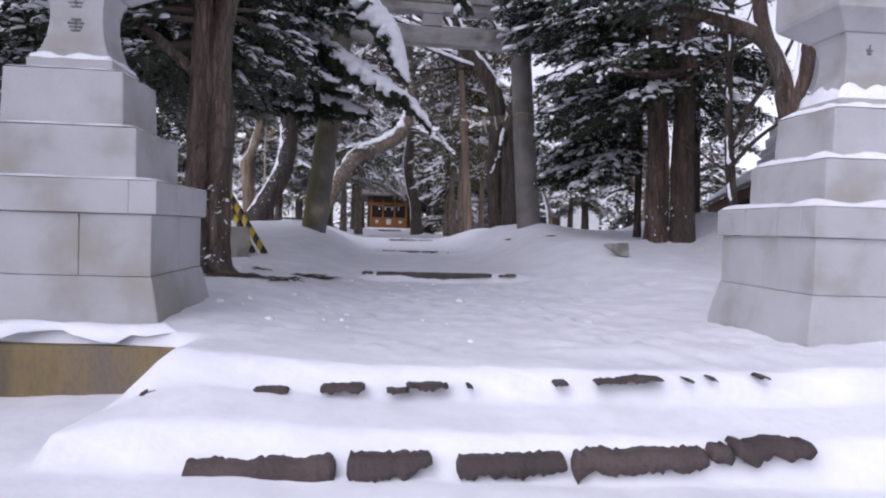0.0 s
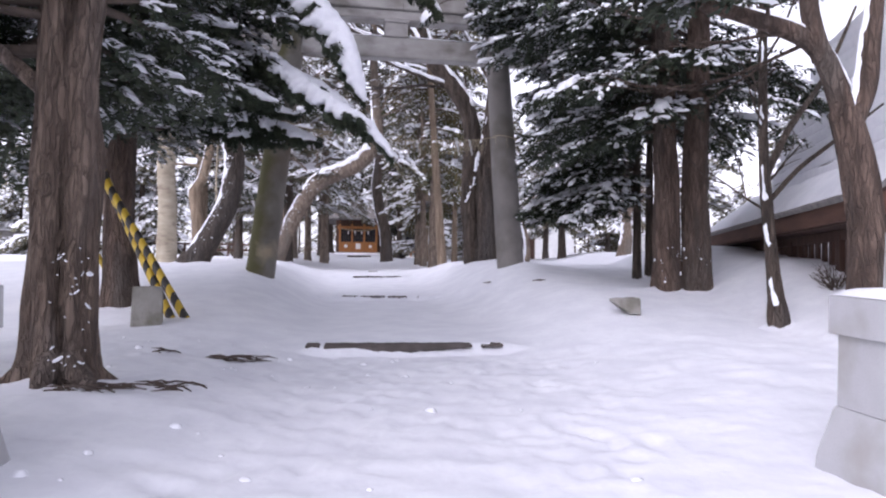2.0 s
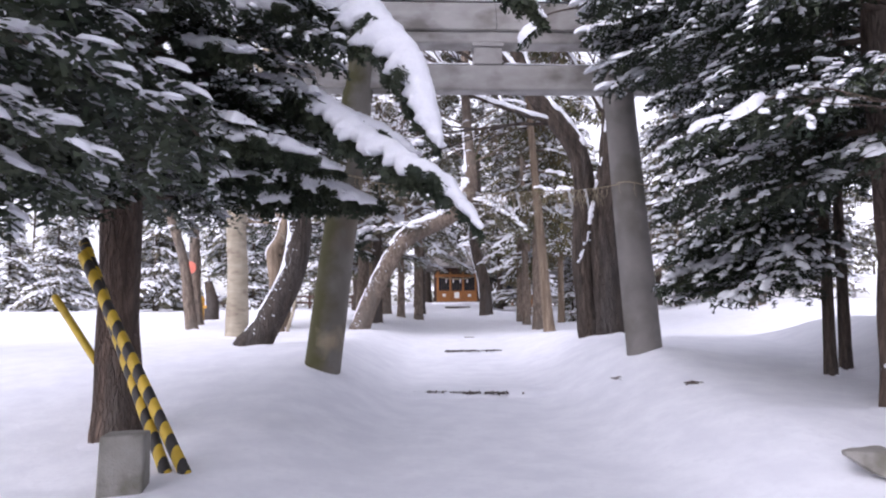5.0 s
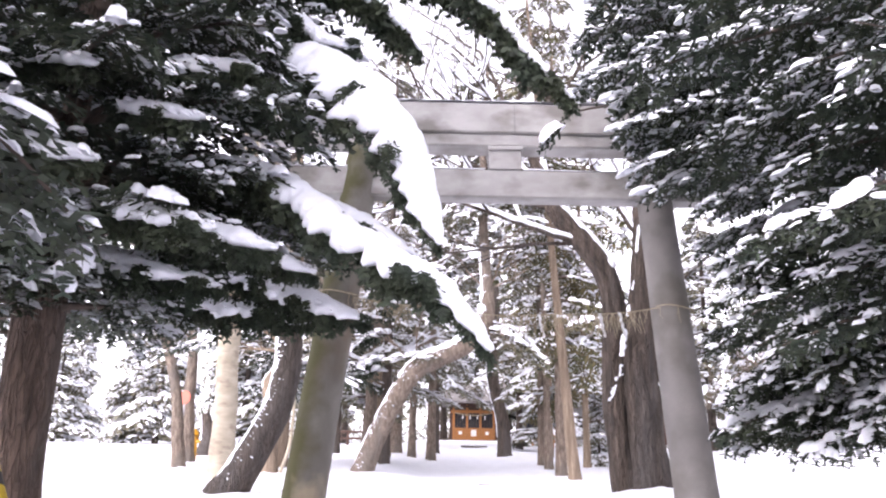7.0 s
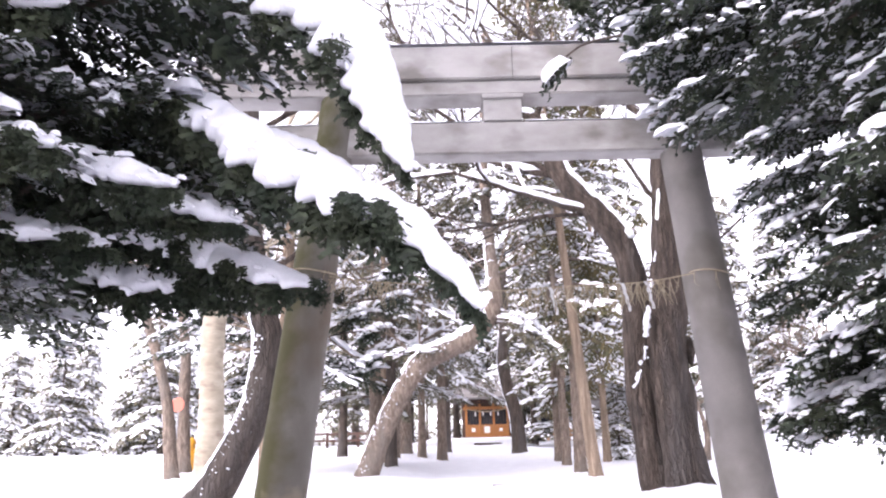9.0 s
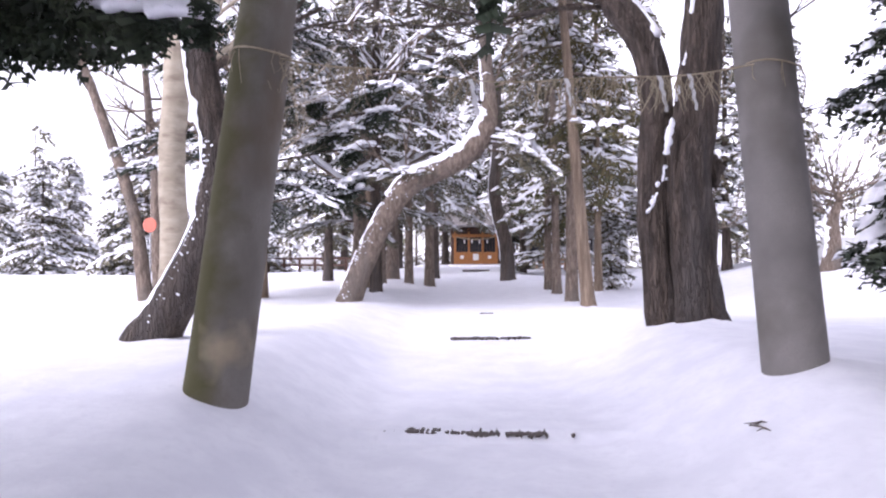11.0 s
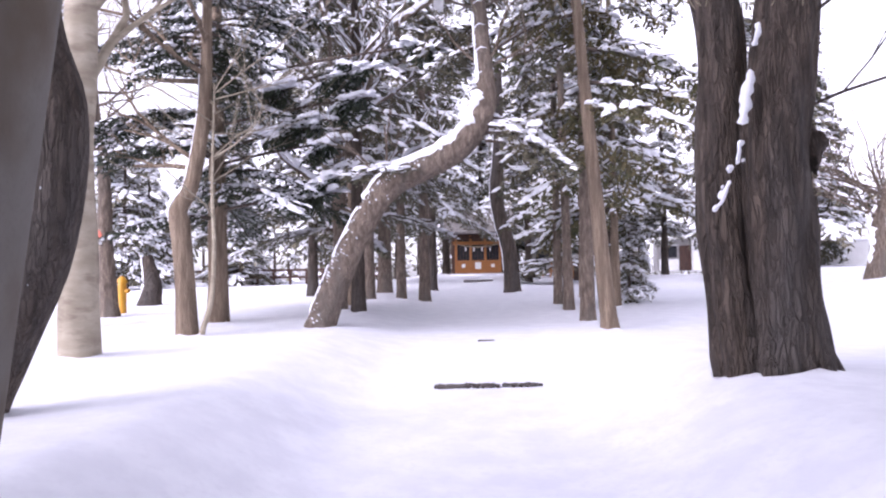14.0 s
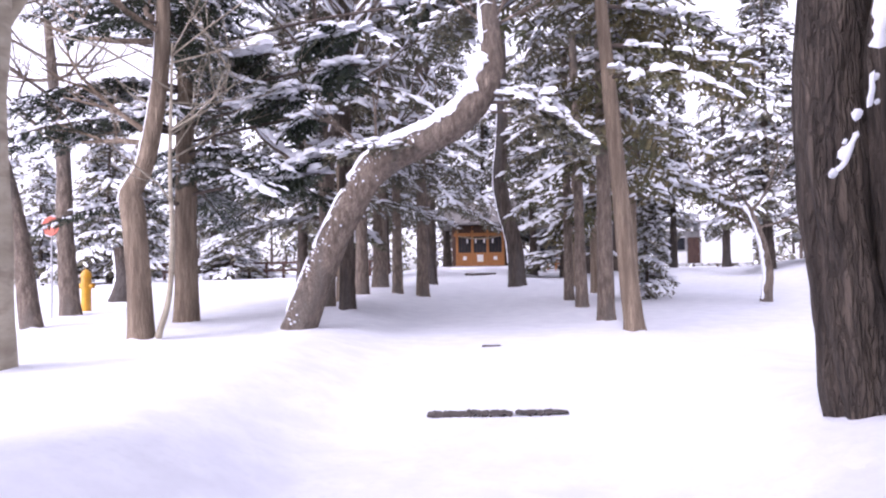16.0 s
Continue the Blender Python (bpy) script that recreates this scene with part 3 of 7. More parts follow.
def beam(xa, xb, depth, z0, z1, curve, name):
    bm = bmesh.new()
    n = 24
    rows = []
    for i in range(n + 1):
        x = xa + (xb - xa) * i / n
        c = curve * (x / 3.3) ** 4
        rows.append([bm.verts.new((x, sy * depth / 2, z + c)) for sy, z in ((-1, z0), (1, z0), (1, z1), (-1, z1))])
    for a, b in zip(rows, rows[1:]):
        for k in range(4):
            bm.faces.new((a[k], b[k], b[(k + 1) % 4], a[(k + 1) % 4]))
    bm.faces.new(rows[0])
    bm.faces.new(rows[-1][::-1])
    bmesh.ops.recalc_face_normals(bm, faces=bm.faces[:])
    lng = [e for e in bm.edges if abs(e.verts[0].co.x - e.verts[1].co.x) > 1e-5]
    bmesh.ops.bevel(bm, geom=lng, offset=0.014, segments=2, affect="EDGES")
    jitter(bm, 0.006, 4)
    return part(name, bm, CONCRETE, gate)


beam(-2.75, 3.04, 0.24, 3.735, 4.10, 0, "tie_beam")
beam(-3.0, 3.25, 0.30, 4.40, 4.57, 0.06, "under_lintel")
beam(-3.2, 0.18, 0.38, 4.573, 4.98, 0.08, "lintel")
beam(0.186, 3.45, 0.38, 4.573, 4.98, 0.08, "lintel")
part("strut", box_bm(0.40, 0.26, 0.25, (0.065, -0.01, 4.102), 0.012), CONCRETE, gate)
part("strut_head", box_bm(0.44, 0.32, 0.05, (0.065, -0.01, 4.353), 0.01), CONCRETE, gate)
for xa, xb, z, w, th in ((-3.2, 3.45, 4.985, 0.205, 0.075), (-2.7, -0.18, 4.095, 0.115, 0.03), (0.3, 3.0, 4.095, 0.115, 0.03)):
    v, f = [], []
    n = 60
    for i in range(n + 1):
        x = xa + (xb - xa) * i / n
        c = 0.08 * (x / 3.3) ** 4 if z > 4.5 else 0
        for j in range(7):
            q = -1 + j / 3
            v.append((x, q * w, z + c + 0.012 + (th * (1 - q * q) + 0.02 * (abs(q) < 0.9)) * (0.75 + 0.5 * noise.noise((x * 3, q, z)))))
    for i in range(n):
        for j in range(6):
            f.append((i * 7 + j, i * 7 + j + 1, i * 7 + j + 8, i * 7 + j + 7))
    part("snow_cap", raw_mesh("snow_cap", v, f), SNOW_LUMP, gate, "line of snow on the beam", smooth=True)

# the straw rope that hangs between the pillars
rope = thing("straw_rope", GATE, "frayed straw rope hung between the gate pillars with paper streamers", "rope")
rng = random.Random(4)
rope_pts = [(-1.93 + 3.76 * i / 16, -0.16 + 0.05 * math.sin(i), 2.50 - 0.11 * i / 16 - 0.17 * (1 - (i / 8 - 1) ** 2)) for i in range(17)]
tube_part("cord", [tube(rope_pts, [0.0065] * 17, 6, 0.05, rough=0.3)], STRAW, rope)
for cx, cz, r in ((-1.885, 2.5, 0.232), (2.01, 2.4, 0.232)):
    ring = [(cx + r * math.cos(a), r * math.sin(a), cz + 0.02 * math.sin(2 * a)) for a in np.linspace(0, 2 * math.pi, 25)]
    tube_part("loop", [tube(ring, [0.008] * 25, 6, 0.05, rough=0.3)], STRAW, rope)
    strands = []
    for k in range(6):
        a = rng.uniform(3.4, 6.0)
        p = Vector((cx + r * math.cos(a), r * math.sin(a), cz))
        strands.append(tube([p, p + Vector((rng.uniform(-.03, .03), -0.02, -0.1)), p + Vector((rng.uniform(-.06, .06), -0.01, -rng.uniform(0.15, 0.28)))], [0.004, 0.003, 0.002], 4, 0.06))
    tube_part("fringe", strands, STRAW, rope)
strands = []
for i in range(190):
    t = min(15.7, max(0.3, rng.choice((0.7, 1.6, 3.0, 3.4, 6.8, 8.6, 9.6, 10.7, 11.2, 11.6, 12.6, 13.3, 14.1, 14.6)) + rng.gauss(0, 0.35)))
    k = int(t)
    p = Vector(rope_pts[k]).lerp(Vector(rope_pts[min(k + 1, 16)]), t - k)
    n = rng.uniform(0.10, 0.30)
    q = p + Vector((rng.uniform(-0.07, 0.07), rng.uniform(-0.03, 0.03), -n * 0.5))
    e = q + Vector((rng.uniform(-0.08, 0.08), rng.uniform(-0.03, 0.03), -n * 0.5))
    strands.append(tube([p, q, e], [0.0042, 0.0036, 0.002], 4, 0.05))
tube_part("straw_fringe", strands, STRAW, rope)
for t in (0.44, 0.63, 0.82, 0.935):
    k = int(t * 16)
    p = Vector(rope_pts[k])
    bm = bmesh.new()
    prev = None
    for i in range(7):
        ox = 0.006 * (1 if i % 2 else -1) + 0.009 * i
        a, b = bm.verts.new(p + Vector((ox - 0.018, -0.02, -0.045 * i))), bm.verts.new(p + Vector((ox + 0.018, -0.02 + 0.006 * i, -0.045 * i)))
        if prev:
            bm.faces.new((prev[0], prev[1], b, a))
        prev = (a, b)
    bmesh.ops.solidify(bm, geom=bm.faces[:], thickness=0.002)
    part("paper_streamer", bm, PAPER, rope, "folded white paper streamer")

# ---- stone block, guy-wire guards and loose stone beside the path ----
blk = box_bm(0.30, 0.28, 0.62, (0, 0, -0.22), 0.02, 0.96)
bmesh.ops.subdivide_edges(blk, edges=blk.edges[:], cuts=2, use_grid_fill=True)
block = tagged(part("stone_block", jitter(blk, 0.012, 7), BLOCK), "squared grey stone post beside the striped wire guard", "stone post")
block.matrix_basis = pose(-3.03, 9.44, 1.53, 0, 0, 20)
bm = bmesh.new()
rings = [[bm.verts.new((x, sy * w, z)) for sy, z in ((-1, lo), (1, lo), (1, hi), (-1, hi))]
         for x, w, lo, hi in ((-0.17, 0.03, 0.045, 0.075), (-0.09, 0.08, 0.0, 0.082), (0.03, 0.11, -0.08, 0.085), (0.13, 0.11, -0.1, 0.088), (0.15, 0.1, -0.1, 0.05))]
bm.faces.new(rings[0][::-1])
bm.faces.new(rings[-1])
for a, b in zip(rings, rings[1:]):
    for k in range(4):
        bm.faces.new((a[k], a[(k + 1) % 4], b[(k + 1) % 4], b[k]))
bmesh.ops.recalc_face_normals(bm, faces=bm.faces[:])
bmesh.ops.bevel(bm, geom=bm.edges[:], offset=0.008, segments=1, affect="EDGES")
bmesh.ops.subdivide_edges(bm, edges=bm.edges[:], cuts=1, use_grid_fill=True)
loose = tagged(part("loose_stone", jitter(bm, 0.012, 9), BLOCK), "grey wedge-shaped stone lying in the snow", "stone")
loose.matrix_basis = pose(2.06, 9.97, 1.765, 0, 0, 5)


def guard(name, a, b, r, bands, label):
    a, b = Vector(a), Vector(b)
    d = b - a
    root = thing(name, Matrix.Translation(a) @ d.to_track_quat("Z", "Y").to_matrix().to_4x4(), label, "wire guard")
    ln = d.length
    if not bands:
        tube_part("sleeve", [tube([(0, 0, 0), (0, 0, ln)], [r, r], 14, 0.3)], YELLOW, root)
    else:
        n = int(ln / 0.105)
        seg = 16
        for c, (nm, mat) in enumerate((("yellow_band", YELLOW), ("black_band", BLACK))):
            v, f = [], []
            for j in range(seg + 1):
                ang = 2 * math.pi * j / seg
                for k in (0, 1):
                    v.append((r * math.cos(ang), r * math.sin(ang), ln * k / n + 0.05 * math.sin(ang)))
            for j in range(seg):
                f.append((2 * j, 2 * j + 2, 2 * j + 3, 2 * j + 1))
            me = raw_mesh(nm, v, f)
            for i in range(c, n, 2):
                ob = part(nm, me, mat, root, smooth=True)
                ob.matrix_basis = Matrix.Translation((0, 0, ln * i / n))
    tube_part("end_cap", [tube([(0, 0, ln - 0.02), (0, 0, ln + 0.03), (0, 0, ln + 0.05)], [r * 1.02, r * 0.9, r * 0.2], 14, 0.3)], YELLOW, root)
    tube_part("wire", [tube([(0, 0, ln), (0, 0, ln + 2.5)], [0.006, 0.006], 6, 1.0)], STEEL, root)
    return root


guard("wire_guard", (-2.68, 9.79, 1.45), (-4.0, 10.28, 3.26), 0.048, True, "yellow and black striped guy-wire guard leaning over snow")
guard("wire_guard", (-2.86, 9.80, 1.45), (-4.08, 10.40, 3.38), 0.048, True, "yellow and black striped guy-wire guard leaning over snow")
guard("wire_guard", (-4.25, 11.2, 2.0), (-4.95, 11.2, 2.93), 0.038, False, "plain yellow guy-wire guard behind the trunk")


# ---- dead twigs that lie in the snow ----
def twig_pile(x, y, w, n, seed):
    r = random.Random(seed)
    root = thing("twig_litter", Matrix.Translation((x, y, ground_z(x, y))), "dark broken twigs half buried in snow", "twigs")
    tubes = []
    for i in range(n):
        p = Vector((r.uniform(-w, w), r.uniform(-0.12, 0.12), r.uniform(0.0, 0.03)))
        d = Vector((r.uniform(0.6, 1) * r.choice((-1, 1)), r.uniform(-0.5, 0.5), r.uniform(-0.1, 0.15))) * r.uniform(0.06, 0.16)
        tubes.append(tube([p - d, p + Vector((0, 0, r.uniform(0, .02))), p + d], [0.004, 0.007, 0.002], 5, 0.05))
    tube_part("litter", tubes, TWIG, root)


for x, y, w, n, s in ((-1.93, 6.15, 0.2, 26, 1), (-1.62, 6.45, 0.2, 18, 2), (-1.75, 8.15, 0.16, 20, 3), (-1.55, 8.35, 0.1, 10, 4), (-2.25, 8.0, 0.06, 6, 5), (1.4, 12.9, 0.08, 5, 6), (0.75, 14.0, 0.06, 4, 8)):
    twig_pile(x, y, w, n, s)


clods = tagged(new("snow_clods", None), "small clods of snow fallen from the boughs", "snow", kind="stuff")
rng = random.Random(66)
cv, cf = [], []
for k in range(60):
    x, y = rng.gauss(-1.2, 1.1), rng.uniform(3.7, 9.0)
    if abs(x) > 3.2:
        continue
    s = 0.01 + 0.024 * rng.random() ** 2.5
    z, o = ground_z(x, y), len(cv)
    for ring, (rr, zz) in enumerate(((1.0, -0.3), (0.85, 0.35), (0.4, 0.7))):
        for j in range(7):
            a = 2 * math.pi * j / 7 + 0.3 * ring
            q = s * rr * (1 + 0.35 * noise.noise((math.cos(a) + k, math.sin(a), ring)))
            cv.append((x + q * 1.3 * math.cos(a), y + q * math.sin(a), z + s * zz))
    for ring in (0, 1):
        for j in range(7):
            a, b = o + ring * 7 + j, o + ring * 7 + (j + 1) % 7
            cf += [(a, b, b + 7), (a, b + 7, a + 7)]
    cf += [(o + 14, o + 14 + j, o + 15 + j) for j in range(1, 6)]
part("clods", raw_mesh("clods", cv, cf), SNOW, clods, smooth=True)


# ---- trees ----
def frond_shape(pairs, width, droop, seed=1):
    """One tufted spray of a fir twig: uneven blades round an axis along x, one metre long."""
    v, f = [], []
    r_ = random.Random(seed)
    for i in range(pairs):
        s = (i + r_.uniform(0.0, 0.7)) / pairs
        ln = width * (1 - 0.55 * s) * (0.6 + 0.4 * min(1, s * 4)) * r_.uniform(0.6, 1.25)
        for side in (-1, 1):
            o = len(v)
            z = -droop * s * s
            tilt = r_.uniform(-0.55, 0.4) * ln
            fwd = r_.uniform(0.3, 0.9) * ln
            v += [(s - 0.07, 0.0, z), (s + 0.09, 0.0, z), (s + fwd + 0.05, side * ln * 0.8, z + tilt + 0.03), (s + fwd - 0.08, side * ln, z + tilt)]
            f += [(o, o + 1, o + 2), (o, o + 2, o + 3)] if side > 0 else [(o + 1, o, o + 2), (o + 2, o, o + 3)]
    o = len(v)
    v += [(0.7, -0.07, -droop * 0.5), (0.7, 0.07, -droop * 0.5), (1.1, 0, -droop)]
    f.append((o, o + 1, o + 2))
    return np.array(v), np.array(f)


def clump_shape(seed, seg=9, rings=3):
    """A lump of snow, one metre long, flat below and domed above, with an uneven edge."""
    v, f = [(0, 0, 0.55)], []
    for k in range(1, rings + 1):
        t = k / rings
        for j in range(seg):
            a = 2 * math.pi * j / seg
            r = math.sin(t * math.pi / 2) * (1 + 0.35 * noise.noise((math.cos(a) * 1.4, math.sin(a) * 1.4, seed + 0.3 * t)))
            z = 0.55 * math.cos(t * math.pi / 2) + 0.12 * noise.noise((a, seed, t * 2)) - (0.12 if k == rings else 0)
            v.append((0.5 * r * math.cos(a), 0.5 * r * math.sin(a), z))
    for j in range(seg):
        f.append((0, 1 + j, 1 + (j + 1) % seg))
    for k in range(rings - 1):
        for j in range(seg):
            a, b = 1 + k * seg + j, 1 + k * seg + (j + 1) % seg
            f += [(a, a + seg, b + seg), (a, b + seg, b)]
    return np.array(v), np.array(f)


FROND = [frond_shape(5, 0.42, 0.3, 1), frond_shape(5, 0.5, 0.45, 2), frond_shape(6, 0.36, 0.15, 3), frond_shape(4, 0.5, 0.25, 4), frond_shape(5, 0.45, 0.6, 5)]
FROND_FAR = [frond_shape(3, 0.55, 0.35, 6), frond_shape(3, 0.48, 0.5, 7), frond_shape(3, 0.6, 0.2, 8)]
CLUMP = [clump_shape(s, 8, 2) for s in (1.0, 2.3, 4.1, 5.7, 7.2)]
CLUMP_FAR = [clump_shape(s, 6, 2) for s in (1.5, 3.3)]


def spread_out(name, shapes, frames_, mat, parent, label="", smooth=False):
    """One mesh of many placed shapes; frames_ holds (place, x axis, y axis, z axis)."""
    if not frames_:
        return None
    vs, fs, o = [], [], 0
    arr = np.array(frames_, dtype=np.float64)
    for k, (tv, tf) in enumerate(shapes):
        a = arr[k::len(shapes)]
        if not len(a):
            continue
        w = a[:, None, 0] + tv[None, :, 0, None] * a[:, None, 1] + tv[None, :, 1, None] * a[:, None, 2] + tv[None, :, 2, None] * a[:, None, 3]
        vs.append(w.reshape(-1, 3))
        fs.append((tf[None] + (np.arange(len(a)) * len(tv))[:, None, None]).reshape(-1, 3) + o)
        o += len(a) * len(tv)
    ob = part(name, raw_mesh(name, np.concatenate(vs), np.concatenate(fs)), mat, parent, label, smooth)
    return ob


class Crown:
    """Collects the twigs, sprays and snow of one tree."""

    def __init__(self, seed, frond=0.26, far=False):
        self.r = random.Random(seed)
        self.green, self.snow, self.wood = [], [], []
        self.frond, self.far = frond, far
        self.allowed = None

    def spray(self, p, d, size, snow):
        r = self.r
        if self.allowed and not self.allowed(p):
            return
        d = Vector(d).normalized()
        side = d.cross(Vector((r.uniform(-.35, .35), r.uniform(-.35, .35), 1))).normalized()
        up = side.cross(d)
        s = size * r.uniform(0.75, 1.3)
        self.green.append((p, d * s, side * -s, up * s))
        patch = max(0.12, 0.7 + 1.3 * noise.noise(Vector(p) * (0.9 if self.far else 1.7)))
        if r.random() < snow * patch * 2.1:
            flat = Vector((d.x, d.y, d.z * 0.6)).normalized()
            for _ in range(r.choice((1, 2, 2)) if self.far else r.choice((1, 2))):
                q = p + d * s * r.uniform(0.2, 0.8) + up * (0.03 * s) + side * s * r.uniform(-0.2, 0.2)
                k = s * (r.uniform(0.3, 0.85) if self.far else r.uniform(0.35, 1.0))
                self.snow.append((q, flat * k * 1.25, side * -k * r.uniform(0.3, 0.55), Vector((0, 0, 1)) * k * r.uniform(0.28, 0.45)))

    def bough(self, p0, az, length, rise=0.1, droop=0.35, spread=0.45, snow=0.45, gap=0.12, heavy=0.0, bare=0.18):
        r = self.r
        d = Vector((math.cos(az), math.sin(az), 0))
        lat = Vector((-d.y, d.x, 0))
        p0 = Vector(p0)
        bend = r.uniform(-0.15, 0.15)

        def at(s):
            return p0 + d * (length * s) + lat * (bend * length * s * s) + Vector((0, 0, length * (rise * s - droop * s * s)))

        end = 1.0
        if self.allowed:
            while end > 0.15 and not self.allowed(at(end)):
                end -= 0.05
        pts = [at(end * i / 5) for i in range(6)]
        w = 0.012 + 0.012 * length
        self.wood.append(tube(pts, [w, w * 0.85, w * 0.7, w * 0.5, w * 0.35, w * 0.15], 4 if self.far else 5, 0.5))
        n = max(3, int(length * (1 - bare) / gap))
        for i in range(n):
            s = bare + (1 - bare) * (i + r.random() * 0.6) / n
            p = at(s)
            fwd = (at(min(1, s + 0.03)) - at(s - 0.03)).normalized()
            for sg in (-1, 1):
                ln = spread * length * (1 - s) ** 0.75 * r.uniform(0.6, 1.15) + 0.5 * self.frond
                sd = (fwd * r.uniform(0.5, 0.9) + lat * sg * r.uniform(0.7, 1.0) + Vector((0, 0, r.uniform(-0.28, 0.08)))).normalized()
                m = max(1, int(ln / (self.frond * 0.5)))
                for j in range(m):
                    q = p + sd * (ln * (j + r.random()) / m) + Vector((0, 0, -0.12 * ln * (j / m) ** 2))
                    turn = r.uniform(-0.7, 0.7)
                    fd = sd + lat * turn * 0.6 + fwd * r.uniform(-0.1, 0.5) + Vector((0, 0, r.uniform(-0.45, 0.1)))
                    self.spray(q, fd, self.frond, snow)
            self.spray(p, fwd + Vector((0, 0, -0.1)), self.frond, snow)
            if heavy and r.random() < heavy and not (self.allowed and not self.allowed(p)):
                for _ in range(5):
                    k = (0.12 if self.far else 0.09) * r.uniform(0.5, 1.5) * min(1.6, length)
                    o = fwd * r.uniform(-0.22, 0.22) + lat * r.uniform(-0.07, 0.07)
                    self.snow.append((p + o + Vector((0, 0, 0.02)), fwd * k * 1.4 + lat * k * r.uniform(-0.4, 0.4), lat * k * r.uniform(0.5, 1.0), Vector((0, 0, k * 0.6))))

    def emit(self, root, needles, bark):
        if self.wood:
            tube_part("branchwork", self.wood, bark, root)
        spread_out("foliage", FROND_FAR if self.far else FROND, self.green, needles, root, "dark evergreen sprays")
        spread_out("snow_load", CLUMP_FAR if self.far else CLUMP, self.snow, SNOW_LUMP, root, "clumps of snow on the sprays", smooth=True)


def base_of(x, y):
    return Matrix.Translation((x, y, ground_z(x, y) - 0.12))


def rel(root, pts):
    o = root.matrix_basis.translation
    return [Vector(p) - o for p in pts]


def flare(pts, rad, k=1.5):
    """Roots: a wider foot under a trunk's first point."""
    a, b = Vector(pts[0]), Vector(pts[1])
    return [a + (a - b).normalized() * 0.25, a, a.lerp(b, 0.25 if (b - a).length < 1.5 else 0.15)] + [Vector(p) for p in pts[1:]], [rad[0] * k * 1.1, rad[0] * k, rad[0] * 1.08] + list(rad[1:])


def foot_snow(root, x, y, r, seed=0.0):
    """A ring of drifted snow round a trunk."""
    v, f, n, m = [], [], 20, 5
    o = root.matrix_basis.translation
    for i in range(n):
        a = 2 * math.pi * i / n
        for j in range(m):
            q = j / (m - 1)
            rr = r * (0.8 + q * (1.2 + 0.5 * noise.noise((math.cos(a), math.sin(a), seed))))
            px, py = x + rr * math.cos(a), y + rr * math.sin(a)
            v.append((px - o.x, py - o.y, ground_z(px, py) - o.z + 0.05 * (1 - q) ** 2 * (0.6 + noise.noise((a, seed, 2))) - 0.012 * q))
    for i in range(n):
        for j in range(m - 1):
            f.append((i * m + j, i * m + j + 1, ((i + 1) % n) * m + j + 1, ((i + 1) % n) * m + j))
    part("foot_snow", raw_mesh("foot_snow", v, f), SNOW, root, smooth=True)


def bark_speckle(root_, pts, rad, face, n, lo, hi, size, seed):
    """Small flecks and streaks of snow blown against one side of a trunk."""
    r_ = random.Random(seed)
    sp, sr = smooth_points(pts, rad, 0.05)
    fr, flecks = frames_along(sp), []
    face = Vector(face).normalized()
    for k in range(n):
        i = int((lo + (hi - lo) * r_.random()) * (len(sp) - 1))
        d = fr[i][0]
        out = (face - d * face.dot(d)).normalized()
        turn = r_.gauss(0, 0.55)
        out = (out * math.cos(turn) + d.cross(out) * math.sin(turn)).normalized()
        k_ = size * r_.uniform(0.3, 1.0) ** 1.5
        flecks.append((sp[i] + out * (sr[i] * 0.99), d * k_ * r_.uniform(0.5, 1.2), d.cross(out) * k_ * r_.uniform(0.6, 1.6), out * k_ * 0.4))
    spread_out("bark_snow", CLUMP, flecks, SNOW_LUMP, root_, "flecks of snow stuck to bark", True)


def snowy_limbs(wood, caps, p, d, length, rad, depth, r):
    """Bare forking limbs that carry snow along their upper sides."""
    d = Vector(d).normalized()
    pts, q, dd = [Vector(p)], Vector(p), d
    for i in range(4):
        dd = (dd + Vector((r.uniform(-1, 1), r.uniform(-1, 1), r.uniform(-0.3, 0.6))) * 0.28).normalized()
        q = q + dd * (length / 4)
        pts.append(q.copy())
    rr = [rad, rad * 0.88, rad * 0.75, rad * 0.62, rad * 0.5]
    wood.append(tube(pts, rr, 7 if rad > 0.03 else 4, max(0.15, length / 6)))
    if abs(d.z) < 0.93:
        caps.append(snow_strip(pts, rr, 1.9, 0.045 + rad * 0.7, r.uniform(0, 90), 0.12, 0.0, r.uniform(0.7, 1.0)))
    if depth:
        for k in range(3):
            nd = (dd + Vector((r.uniform(-1, 1), r.uniform(-1, 1), r.uniform(-0.5, 0.7))) * 0.95).normalized()
            snowy_limbs(wood, caps, pts[2 + k % 3], nd, length * r.uniform(0.5, 0.8), rad * 0.55, depth - 1, r)


def twiggy(tubes, p, d, length, rad, depth, r, lean=0.25):
    """Bare branching: a limb that forks again and again."""
    d = Vector(d).normalized()
    n = 3
    pts, q, dd = [Vector(p)], Vector(p), d
    for i in range(n):
        dd = (dd + Vector((r.uniform(-1, 1), r.uniform(-1, 1), r.uniform(-0.4, 0.8))) * lean).normalized()
        q = q + dd * (length / n)
        pts.append(q.copy())
    tubes.append(tube(pts, [rad, rad * 0.85, rad * 0.7, rad * 0.5], 6 if rad > 0.02 else 4, max(0.15, length / 4)))
    if depth:
        for k in range(r.choice((2, 3))):
            s = pts[1 + k % 3]
            nd = (dd + Vector((r.uniform(-1, 1), r.uniform(-1, 1), r.uniform(-0.3, 0.7))) * 0.9).normalized()
            twiggy(tubes, s, nd, length * r.uniform(0.55, 0.8), rad * 0.55, depth - 1, r, lean)


